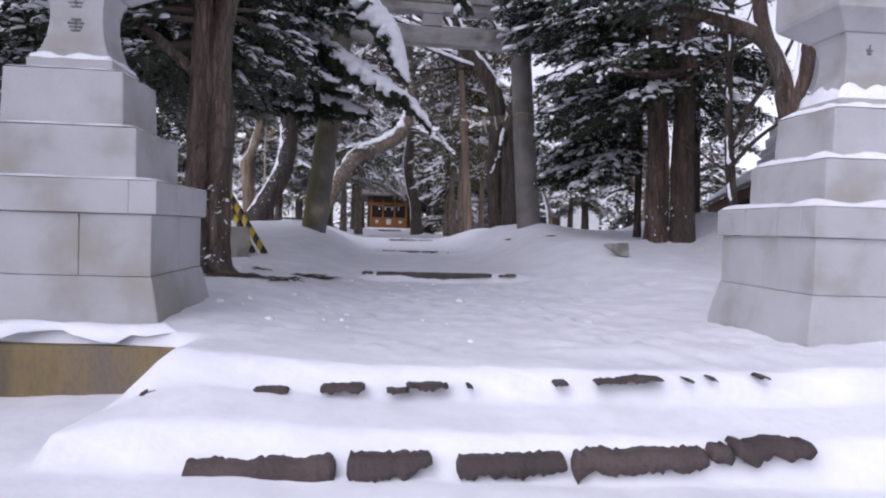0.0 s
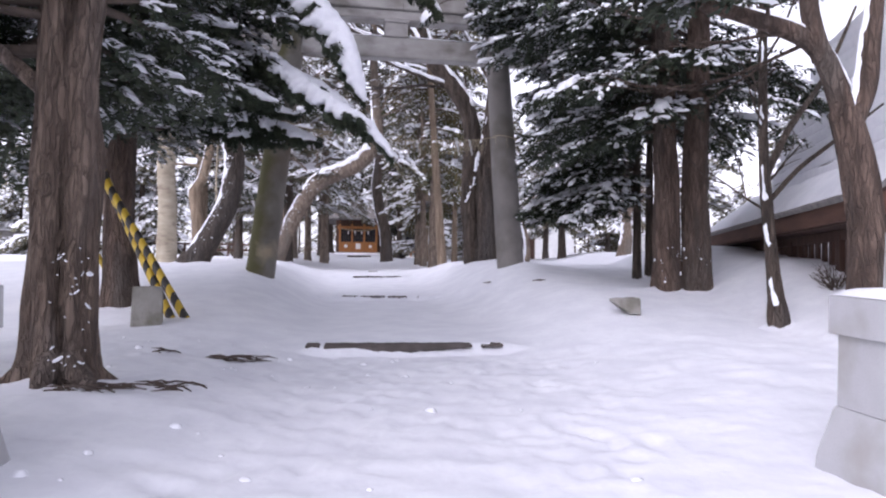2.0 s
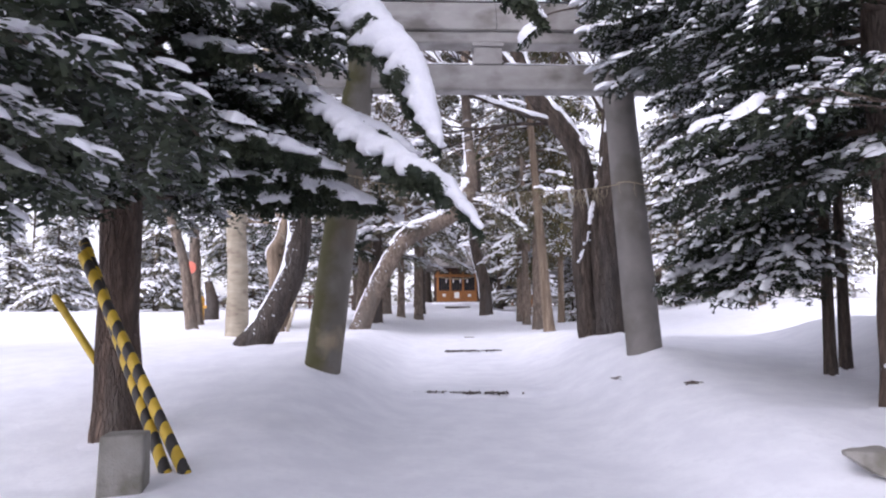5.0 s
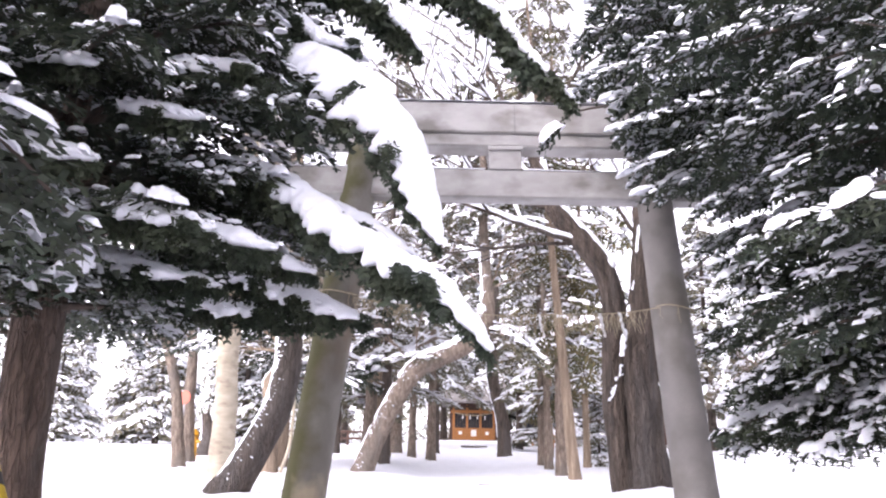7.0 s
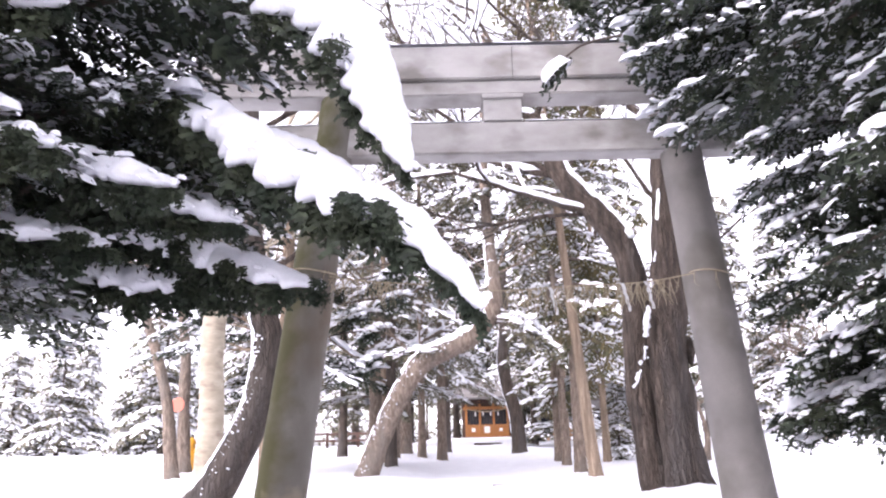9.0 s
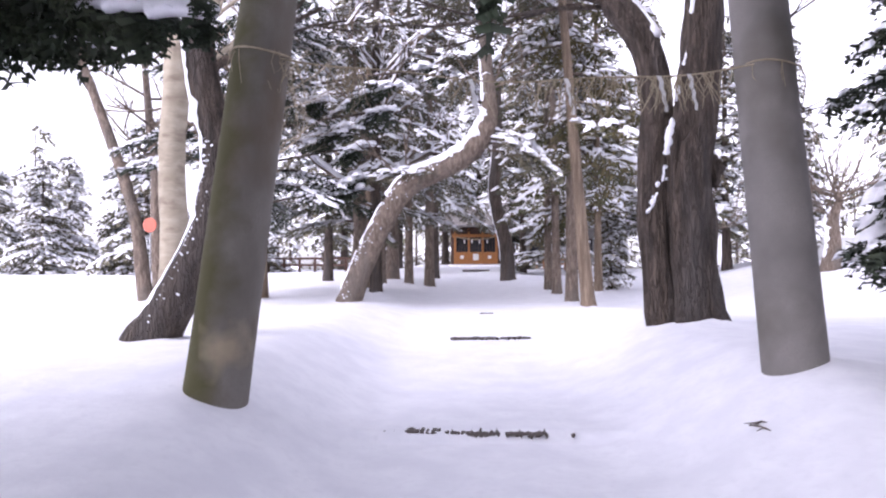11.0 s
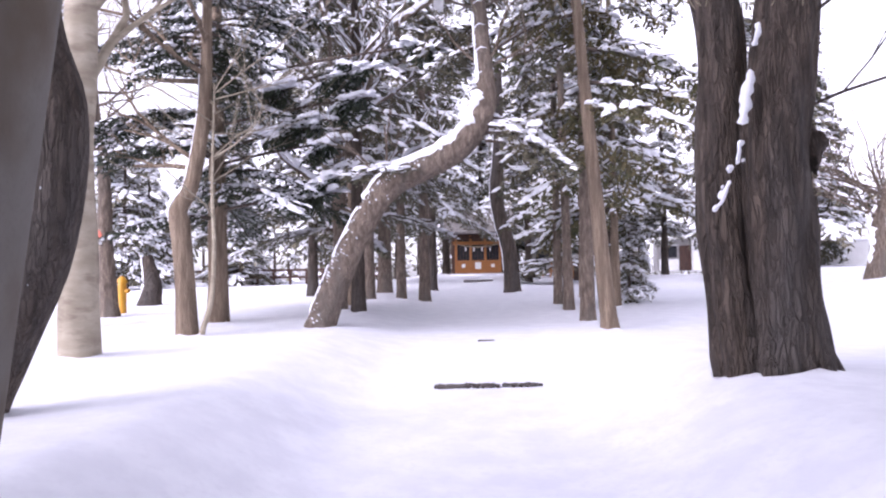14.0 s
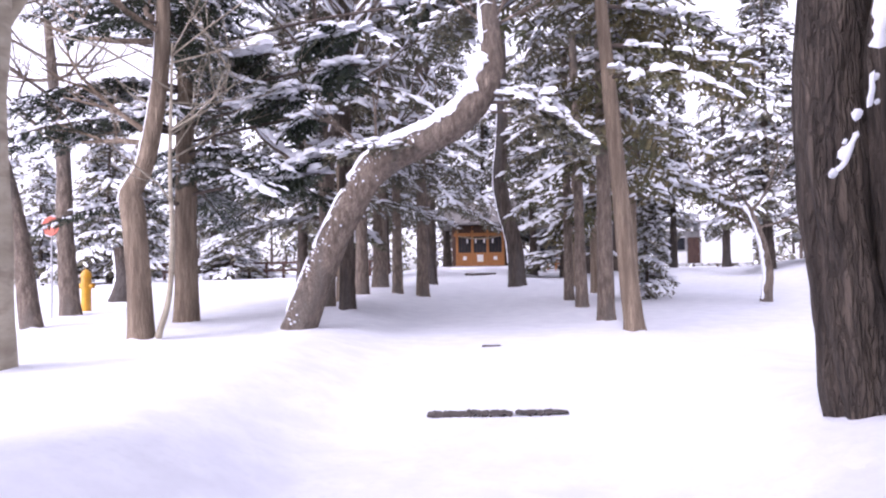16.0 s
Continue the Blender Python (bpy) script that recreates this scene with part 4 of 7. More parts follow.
def tall_crown(root_, x, y, low_, high, reach, seed, boughs, tops=(0.0, 0.0)):
    """The dense upper crown of a tall fir, out of reach of the eye but shading the ground."""
    o = root_.matrix_basis.translation
    c = Crown(seed, 0.42)
    c.far = True
    boughs = int(boughs * 0.5)
    for i in range(boughs):
        t = (i + c.r.random()) / boughs
        z = low_ + (high - low_) * t
        c.bough((x - o.x + tops[0] * t, y - o.y + tops[1] * t, z - o.z), c.r.uniform(0, 6.28), reach * (1 - 0.75 * t) * c.r.uniform(0.75, 1.15), 0.1, 0.4, 0.42, 0.4, 0.3, 0.2, 0.06)
    tube_part("leader", [tube([(x - o.x, y - o.y, low_ - o.z - 1.5), (x - o.x + tops[0], y - o.y + tops[1], high - o.z)], [0.09, 0.02], 8, 0.6)], TWIG, root_)
    c.emit(root_, NEEDLE, TWIG)


# the twin-stemmed red-barked fir beside the first lantern
root = thing("fir_tree", base_of(-2.27, 6.38), "twin-stemmed red-brown barked fir with dark snowy boughs", "tree")
g = 1.42
pA, rA = flare(rel(root, [(-2.36, 6.36, g), (-2.34, 6.36, 2.0), (-2.33, 6.36, 2.7), (-2.32, 6.36, 3.4), (-2.36, 6.4, 4.4), (-2.45, 6.4, 6.5)]), [0.135, 0.12, 0.115, 0.11, 0.10, 0.07], 1.35)
pB, rB = flare(rel(root, [(-2.17, 6.42, g), (-2.19, 6.42, 2.0), (-2.18, 6.42, 2.7), (-2.2, 6.42, 3.4), (-2.1, 6.45, 4.4), (-2.0, 6.5, 6.5)]), [0.125, 0.125, 0.12, 0.115, 0.10, 0.07], 1.3)
tube_part("trunk", [tube(pA, rA, 36, 0.05, 0.06, 5, 1.0, 0.3), tube(pB, rB, 36, 0.05, 0.06, 4, 2.0, 0.3)], BARK_RED, root)
knot = bmesh.new()
bmesh.ops.create_icosphere(knot, subdivisions=3, radius=1)
for v in knot.verts:
    v.co = Vector((v.co.x * 0.055, v.co.y * 0.05 * (0.6 if v.co.x ** 2 + v.co.z ** 2 < 0.25 else 1), v.co.z * 0.075)) + rel(root, [(-2.31, 6.245, 2.62)])[0]
part("knot", jitter(knot, 0.02, 12), BARK_RED, root, "knot of a lost limb", smooth=True)
roots = []
for a, ln in ((-0.5, 0.36), (-1.5, 0.26), (-2.5, 0.34), (0.6, 0.3), (2.6, 0.3)):
    p = Vector((0.1 * math.cos(a), 0.1 * math.sin(a), 0.25))
    roots.append(tube([p, p + Vector((math.cos(a) * ln * 0.5, math.sin(a) * ln * 0.5, -0.13)), p + Vector((math.cos(a) * ln, math.sin(a) * ln, -0.22))], [0.10, 0.06, 0.03], 9, 0.06, rough=0.2, seed=a))
tube_part("root_flare", roots, BARK_RED, root)
foot_snow(root, -2.27, 6.38, 0.27, 1)
lump = Crown(5)
for i in range(34):
    a, z = lump.r.uniform(-1.3, -0.3), 0.2 + 0.75 * lump.r.random() ** 1.5
    k = 0.006 + 0.02 * lump.r.random() ** 3
    c = Vector((math.cos(a), math.sin(a), 0))
    lump.snow.append((Vector((0.0, 0, z)) + c * 0.235, Vector((-c.y, c.x, lump.r.uniform(-0.8, 0.8))) * k * 2.4, Vector((0, 0, 1)) * k * 1.2, c * k * 0.4))
spread_out("bark_snow", CLUMP, lump.snow, SNOW_LUMP, root, "spots of snow stuck to bark", True)
cr = Crown(11, 0.16)
low = rel(root, [(0, 0, 3.25)])[0].z
cr.allowed = lambda p: p.z > low - 0.4 * ease(-0.5, -1.1, p.x) + 0.2 * math.sin(p.x * 3 + p.y) and not (p.z < low + 0.7 and p.y < -0.5 and p.x > -0.6) and p.x < (0.5 if p.z < low + 1.8 else 0.95)
limbs = [tube(rel(root, [(-2.3, 6.4, 3.15), (-2.75, 6.2, 3.55), (-3.5, 5.9, 4.1)]), [0.06, 0.045, 0.03], 8, 0.15)]
tube_part("limb", limbs, BARK_RED, root)
for i in range(30):
    z = cr.r.uniform(3.5, 6.8)
    az = cr.r.uniform(0.2, 6.1)
    if math.cos(az) > 0.3 and math.sin(az) < 0.3 and z < 4.4:
        continue
    cr.bough(rel(root, [(-2.27, 6.4, z)])[0], az, cr.r.uniform(1.4, 2.5), 0.2, 0.42, 0.42, 0.30, 0.11)
for z, az, ln in ((3.6, 2.3, 2.6), (3.75, 1.7, 2.0), (3.9, 2.9, 2.6), (3.5, 3.3, 2.2), (4.1, 0.8, 1.6), (4.2, 1.25, 2.0), (3.7, 3.8, 2.0), (4.2, 4.3, 2.0), (3.6, 2.7, 2.4), (3.5, 3.1, 2.4), (3.8, 3.5, 2.4), (4.0, 3.0, 2.6), (4.3, 3.6, 2.5), (4.6, 3.2, 2.6), (4.5, 4.0, 2.4), (4.9, 3.7, 2.5), (4.8, 4.6, 2.3), (5.2, 4.2, 2.4), (5.4, 4.9, 2.2)):
    cr.bough(rel(root, [(-2.27, 6.4, z)])[0], az, ln, 0.02, 0.3, 0.45, 0.30, 0.09)
cr.emit(root, NEEDLE, TWIG)

tall_crown(root, -2.3, 6.4, 7.4, 12.5, 2.0, 301, 40)

# the dark fir whose snow-laden boughs hang over the path before the gate
root = thing("fir_tree", base_of(-3.93, 10.77), "dark fir with long drooping boughs under thick snow", "tree")
pT, rT = flare(rel(root, [(-3.93, 10.77, 1.72), (-3.98, 10.77, 2.6), (-3.98, 10.77, 3.4), (-4.0, 10.77, 4.6), (-4.05, 10.8, 6.5), (-4.1, 10.8, 9.0)]), [0.20, 0.185, 0.18, 0.17, 0.13, 0.06], 1.25)
tube_part("trunk", [tube(pT, rT, 26, 0.1, 0.05, 6, 3.0, 0.12)], BARK_UMBER, root)
foot_snow(root, -3.93, 10.77, 0.24, 2)
cr = Crown(21, 0.16)


def clear_of_way(p):
    """The dark fir's sprays end short of the path and above head height."""
    x, y, z = p.x - 3.93, p.y + 10.77, p.z + root.matrix_basis.translation.z
    return z > 3.72 + 0.12 * math.sin(x * 5 + y * 3) + 0.12 * max(0, -3.9 - x) and x < -2.0 + 0.25 * math.sin(z * 4) and not (y > 12.2 and x > -4.6) and not (x > -3.1 and z < 4.15 and y > 9.0)


trunk_at = rel(root, [(-4.0, 10.77, 0)])[0]


cr.allowed = clear_of_way


def at_trunk(z):
    return trunk_at + Vector((0, 0, z))


for i in range(78):
    z = cr.r.uniform(3.6, 8.6)
    az = cr.r.uniform(0, 2 * math.pi)
    ln = cr.r.uniform(1.6, 2.9) * (1.15 - 0.08 * (z - 3.5))
    cr.bough(at_trunk(z), az, ln, 0.12, 0.36, 0.42, 0.30, 0.12, 0.12)
for z, az, ln, dr in ((4.1, -0.25, 2.3, 0.18), (3.85, 0.12, 2.6, 0.12), (4.5, -0.55, 2.4, 0.2), (4.8, -0.1, 2.9, 0.16), (5.3, -0.3, 2.7, 0.15), (5.7, 0.05, 2.9, 0.2), (6.2, -0.2, 3.0, 0.2), (6.9, -0.05, 3.4, 0.22), (7.3, -0.35, 3.2, 0.25), (4.3, 0.45, 2.4, 0.2), (5.0, 0.6, 2.4, 0.2), (6.4, 0.3, 3.6, 0.18), (4.0, -1.0, 2.2, 0.2), (4.6, -1.4, 2.2, 0.2), (5.4, -0.9, 2.5, 0.22), (3.9, -1.9, 2.0, 0.22), (5.9, -1.5, 2.4, 0.25), (6.6, -0.8, 2.8, 0.25), (4.0, -0.7, 2.4, 0.1), (4.2, -1.2, 2.4, 0.12), (4.4, -1.7, 2.4, 0.14), (4.1, -2.2, 2.3, 0.12), (4.6, -2.6, 2.4, 0.15), (4.9, -1.1, 2.6, 0.16), (5.1, -1.9, 2.5, 0.16), (3.95, -1.45, 2.2, 0.06), (4.3, 3.0, 2.4, 0.12), (4.0, 3.6, 2.2, 0.1)):
    cr.bough(at_trunk(z), az, ln, 0.02, dr, 0.42, 0.32, 0.09, 0.25)
cr.emit(root, NEEDLE, TWIG)
tall_crown(root, -4.05, 10.8, 8.0, 15.0, 2.4, 302, 44)


def laden(path, width, thick, seed, needles=0.14, start=0.0, tilt=55, density=1.0):
    """A fan-shaped bough whose near side hangs down under a quilt of snow with a lobed lower edge and needles showing below it."""
    pts = rel(root, path)
    n = len(pts)
    rad = [0.03 - 0.02 * i / (n - 1) for i in range(n)]
    tube_part("bough", [tube(pts, rad, 6, 0.1)], TWIG, root)
    sp, _ = smooth_points(pts, rad, 0.022)
    fr = frames_along(sp)
    k0 = int(len(sp) * start)
    rows, m = len(sp) - k0, 19
    v, surface = [], []
    for i in range(rows):
        p, d = sp[k0 + i], fr[k0 + i][0]
        side = d.cross(Vector((0, 0, 1))).normalized()
        up = side.cross(d).normalized()
        t, run = i / max(1, rows - 1), (k0 + i) * 0.022
        env = min(1.0, t * 3.5 + 0.2) * min(1.0, ((1 - t) * 2.0) ** 0.8 + 0.06)
        lobe = 0.78 + 0.55 * noise.noise((run * 7.0, seed, 0)) + 0.3 * noise.noise((run * 17.0, seed, 3))
        w = width * env * max(0.3, lobe)
        back = width * env * 0.28 * (1 + 0.5 * noise.noise((run * 9.0, seed, 9)))
        h = thick * min(1.0, env * 1.3) * (0.9 + 0.35 * noise.noise((run * 4.0, seed, 4)))
        pos, line = p - side * back, []
        for j in range(m):
            q = -0.28 + 1.28 * j / (m - 1)
            ang = radians(tilt * max(0.0, min(1.0, (q + 0.05) / 0.45)) - 30 * max(0.0, -q / 0.28))
            out = side * math.sin(ang) + up * math.cos(ang)
            if j:
                pos = pos + (side * math.cos(ang) - up * math.sin(ang)) * ((w if q > 0 else back / 0.28) * 1.28 / (m - 1))
            round_ = 1 - abs((q - 0.3) / 0.72) ** 4
            relief = 0.022 * noise.noise(pos * 8) + 0.012 * noise.noise(pos * 21)
            line.append((pos.copy(), out))
            v.append(pos + out * (0.012 + max(0.0, h * max(0.0, round_) + relief * max(0.15, round_))))
        surface.append((line, d, side, t, w))
    f = [(i * m + j, i * m + j + 1, (i + 1) * m + j + 1, (i + 1) * m + j) for i in range(rows - 1) for j in range(m - 1)]
    under = [q - out * 0.012 for line, *_ in surface for q, out in line]
    o = len(v)
    f += [tuple(o + k for k in q[::-1]) for q in f]
    rim = [i * m for i in range(rows)] + [(rows - 1) * m + j for j in range(1, m)] + [i * m + m - 1 for i in range(rows - 2, -1, -1)] + list(range(m - 2, 0, -1))
    f += [(a, b, b + o, a + o) for a, b in zip(rim, rim[1:] + rim[:1])]
    part("snow_load", raw_mesh("snow_load", [tuple(q) for q in v + under], f), SNOW_LUMP, root, "thick quilt of snow on the bough", smooth=True)
    c = Crown(int(seed * 10) + 3, needles)
    for i, (line, d, side, t, w) in enumerate(surface):
        small = 0.55 if t > 0.85 else 1.0
        for _ in range(int(3 * density)):
            q, out = line[c.r.randrange(4, m)]
            c.spray(q - out * 0.035, d * c.r.uniform(0.1, 0.8) + Vector((0, 0, -c.r.uniform(0.3, 0.9))) + side * c.r.uniform(-0.2, 0.5), needles * small * c.r.uniform(0.5, 0.9), 0.0)
        q, out = line[m - 1]
        for _ in range(2):
            c.spray(q - out * c.r.uniform(0.0, 0.06) + d * c.r.uniform(-0.03, 0.03), d * c.r.uniform(0.2, 0.7) + Vector((0, 0, -1)), needles * small * c.r.uniform(0.5, 1.0), 0.0)
        if noise.noise((i * 0.11, seed, 31)) > 0.2:
            for j in range(int(m * (0.62 + 0.25 * abs(noise.noise((i * 0.3, seed, 37))))), m):
                q, out = line[j]
                for _ in range(2):
                    c.spray(q + out * (thick * c.r.uniform(0.9, 1.5)) + d * c.r.uniform(-0.04, 0.04), d * c.r.uniform(0.1, 0.6) + Vector((0, 0, -1)) + out * 0.2, needles * c.r.uniform(0.35, 0.65) * small, 0.0)
        q, out = line[1]
        c.spray(q - out * 0.02, d * 0.9 - side * c.r.uniform(0.1, 0.6), needles * 0.6 * small, 0.0)
        if c.r.random() < 0.5:
            q, out = line[c.r.randrange(3, m)]
            k = c.r.uniform(0.03, 0.075) * small
            c.snow.append((q + out * 0.03, d * k * 1.4, side * k, out * k * 0.8))
    spread_out("snow_load", CLUMP, c.snow, SNOW_LUMP, root, "lumps of snow on the bough", True)
    spread_out("needles", FROND, c.green, NEEDLE, root, "needles under the snow")


laden([(-4.0, 10.8, 5.6), (-3.0, 10.95, 5.95), (-2.1, 10.8, 5.8), (-1.55, 10.62, 5.4), (-1.15, 10.5, 4.85), (-0.9, 10.4, 4.12)], 0.42, 0.085, 1.0, start=0.42)
laden([(-4.0, 10.8, 4.9), (-3.0, 10.75, 4.98), (-2.1, 10.58, 4.68), (-1.55, 10.38, 4.26), (-1.13, 10.2, 3.97), (-0.81, 10.02, 3.77), (-0.52, 9.88, 3.38)], 0.21, 0.065, 2.0, start=0.36)
laden([(-4.0, 10.8, 4.8), (-2.9, 10.9, 4.95), (-2.1, 10.75, 4.66), (-1.55, 10.62, 4.38), (-1.08, 10.5, 4.08)], 0.17, 0.055, 3.0, start=0.45)
laden([(-4.0, 10.8, 4.15), (-3.2, 11.1, 4.3), (-2.5, 11.2, 4.14), (-2.15, 11.18, 4.0), (-1.9, 11.1, 3.89), (-1.52, 10.99, 3.75)], 0.22, 0.055, 4.0, start=0.36)
laden([(-4.0, 10.8, 4.0), (-3.3, 11.15, 4.05), (-2.95, 11.2, 3.98), (-2.5, 11.2, 3.89), (-2.04, 11.2, 3.76)], 0.17, 0.05, 5.0, start=0.3)
laden([(-4.0, 10.8, 4.35), (-3.3, 10.7, 4.4), (-2.7, 10.65, 4.28), (-2.2, 10.6, 4.16), (-1.75, 10.5, 3.98)], 0.14, 0.05, 9.0, start=0.35)
laden([(-4.0, 10.8, 4.2), (-3.6, 10.5, 4.25), (-3.2, 10.4, 4.1), (-2.75, 10.35, 3.98), (-2.3, 10.3, 3.86)], 0.12, 0.045, 10.0, start=0.3)
laden([(-4.0, 10.8, 6.4), (-3.2, 10.9, 6.5), (-2.4, 10.9, 6.3), (-1.9, 10.8, 5.9), (-1.6, 10.7, 5.75)], 0.16, 0.05, 6.0, start=0.4)
laden([(-4.0, 10.8, 7.3), (-2.8, 11.2, 7.4), (-1.6, 11.5, 7.05), (-0.8, 11.5, 6.6), (-0.45, 11.5, 6.1), (-0.06, 11.45, 5.58)], 0.10, 0.045, 7.0, 0.24, start=0.45, density=2.0)
laden([(-4.0, 10.8, 6.9), (-3.0, 11.1, 7.0), (-2.0, 11.2, 6.7), (-1.4, 11.2, 6.2), (-1.25, 11.15, 5.95)], 0.10, 0.045, 8.0, 0.22, start=0.45, density=2.0)
# smaller snowed sprays in the midst of the crown
for k, (x, y, z, ln) in enumerate(((-2.45, 9.6, 4.15, 0.5), (-3.0, 9.4, 4.5, 0.45), (-2.75, 9.9, 4.95, 0.5), (-3.3, 9.6, 5.2, 0.5), (-2.5, 10.1, 5.35, 0.5), (-3.5, 9.5, 4.1, 0.4), (-2.3, 10.2, 4.2, 0.45))):
    laden([(x - 0.9, y + 0.5, z + 0.12), (x - 0.4, y + 0.15, z + 0.1), (x, y, z), (x + ln, y - 0.1, z - 0.16)], 0.13, 0.04, 20.0 + k, 0.13, start=0.45)

# the close group of firs on the bank before the gate
root = thing("fir_tree", base_of(3.13, 11.5), "pair of close brown fir trunks with snowy dark boughs", "tree")
pA, rA = flare(rel(root, [(2.95, 11.5, 2.04), (2.95, 11.5, 3.3), (2.92, 11.5, 4.1), (2.89, 11.5, 5.2), (2.85, 11.5, 8.5)]), [0.165, 0.16, 0.15, 0.14, 0.06], 1.2)
pB, rB = flare(rel(root, [(3.34, 11.5, 2.04), (3.32, 11.5, 3.3), (3.35, 11.5, 4.3), (3.37, 11.5, 5.3), (3.4, 11.5, 8.5)]), [0.17, 0.165, 0.155, 0.14, 0.06], 1.2)
tube_part("trunk", [tube(pA, rA, 26, 0.1, 0.06, 6, 5.0, 0.12)], BARK_UMBER, root)
tube_part("trunk", [tube(pB, rB, 26, 0.1, 0.06, 5, 6.0, 0.12)], BARK_UMBER, root)
foot_snow(root, 2.95, 11.5, 0.2, 3)
foot_snow(root, 3.34, 11.5, 0.2, 4)
cr = Crown(31, 0.16)


def right_of_way(p):
    """Sprays of the firs on the bank keep off the path and off the open air under them."""
    o = root.matrix_basis.translation
    x, y, z = p.x + o.x, p.y + o.y, p.z + o.z
    return z > 3.05 + 0.15 * math.sin(x * 4 + y * 3) and x > (1.35 if z < 5.6 else 0.75) + 0.3 * math.sin(z * 3.1 + y)


cr.allowed = right_of_way
tall_crown(root, 3.1, 11.5, 7.8, 15.0, 2.4, 303, 44)
for i in range(30):
    z = cr.r.uniform(4.2, 8.4)
    cr.bough(rel(root, [(3.1, 11.5, z)])[0], cr.r.uniform(0, 6.28), cr.r.uniform(1.3, 2.4), 0.15, 0.4, 0.42, 0.5 if z > 5.8 else 0.3, 0.13, 0.3 if z > 5.8 else 0.08)
for z, az, ln, dr in ((4.0, 3.2, 1.9, 0.25), (4.4, 2.8, 2.2, 0.25), (4.7, 3.5, 2.2, 0.25), (5.2, 3.1, 2.4, 0.22), (5.8, 2.6, 2.7, 0.2), (6.3, 3.0, 2.8, 0.2), (4.3, 4.2, 1.7, 0.3), (4.9, 4.6, 1.8, 0.3), (4.3, 0.0, 1.5, 0.3), (4.5, 5.4, 1.6, 0.3), (5.5, 3.8, 2.2, 0.25), (4.2, 2.2, 2.0, 0.28), (7.0, 2.9, 2.6, 0.2), (5.0, 2.3, 2.4, 0.25)):
    cr.bough(rel(root, [(3.1, 11.5, z)])[0], az, ln, 0.02, dr, 0.45, 0.42 if z > 5.6 else 0.28, 0.1, 0.28 if z > 5.6 else 0.06)
cr.emit(root, NEEDLE, TWIG)
lump = Crown(9)
for i in range(60):
    a, z = lump.r.uniform(3.0, 6.0), lump.r.uniform(0.1, 0.8) ** 1.6
    k = 0.01 + 0.04 * lump.r.random() ** 3
    c = Vector((math.cos(a), math.sin(a), 0))
    o = Vector((lump.r.choice((-0.18, 0.2)), 0, z))
    lump.snow.append((o + c * 0.185, Vector((-c.y, c.x, 0)) * k, Vector((0, 0, 1)) * k * 1.3, c * k * 0.5))
spread_out("bark_snow", CLUMP, lump.snow, SNOW_LUMP, root, "spots of snow stuck to bark", True)


def slim_fir(x, y, rad, height, low, reach, seed, boughs, lean=0.0, mat=BARK_DARK, needles=NEEDLE, snow=0.4, droop=0.35, extra=(), label="slim dark fir with snowy boughs"):
    root_ = thing("fir_tree", base_of(x, y), label, "tree")
    z0 = 0.12
    p, rr = flare([(0, 0, z0), (lean * 0.3, 0, z0 + height * 0.3), (lean * 0.6, 0, z0 + height * 0.6), (lean, 0, z0 + height)], [rad, rad * 0.85, rad * 0.6, rad * 0.2], 1.25)
    tube_part("trunk", [tube(p, rr, 16, 0.2, 0.05, 5, seed, 0.12)], mat, root_)
    c = Crown(seed, 0.15)
    for i in range(boughs):
        t = (i + c.r.random()) / boughs
        z = low + (height - low) * t ** 0.85
        c.bough((lean * z / height, 0, z), c.r.uniform(0, 6.28), reach * (1 - 0.65 * t) * c.r.uniform(0.75, 1.15), 0.1, droop, 0.42, snow * 0.75, 0.12, 0.2)
    for z, az, ln, dr in extra:
        c.bough((lean * z / height, 0, z), az, ln, 0.02, dr, 0.45, snow * 0.5, 0.075, 0.08)
    c.emit(root_, needles, TWIG)
    foot_snow(root_, x, y, rad * 1.2, seed)
    return root_


slim_fir(3.09, 13.7, 0.065, 7.5, 1.9, 1.7, 41, 26, snow=0.5, extra=((1.7, 3.3, 1.6, 0.32), (1.9, 2.9, 1.7, 0.32), (2.2, 3.6, 1.6, 0.3), (2.5, 3.1, 1.9, 0.3), (3.1, 3.3, 1.8, 0.28), (1.8, 4.2, 1.3, 0.35), (1.9, 3.15, 1.75, 0.25), (2.1, 3.35, 1.8, 0.3), (2.4, 3.55, 1.8, 0.3), (2.7, 2.95, 1.9, 0.28), (2.0, 3.75, 1.6, 0.28), (2.9, 3.4, 1.9, 0.3), (1.45, 3.2, 1.8, 0.2), (1.55, 3.4, 1.9, 0.22), (1.3, 3.55, 1.5, 0.18), (1.6, 3.05, 1.9, 0.24), (1.3, 3.8, 1.5, 0.22), (1.45, 2.85, 1.5, 0.2), (1.5, 4.1, 1.5, 0.25), (1.35, 3.0, 1.7, 0.2)))
slim_fir(3.38, 14.05, 0.065, 7.0, 2.2, 1.5, 42, 18)

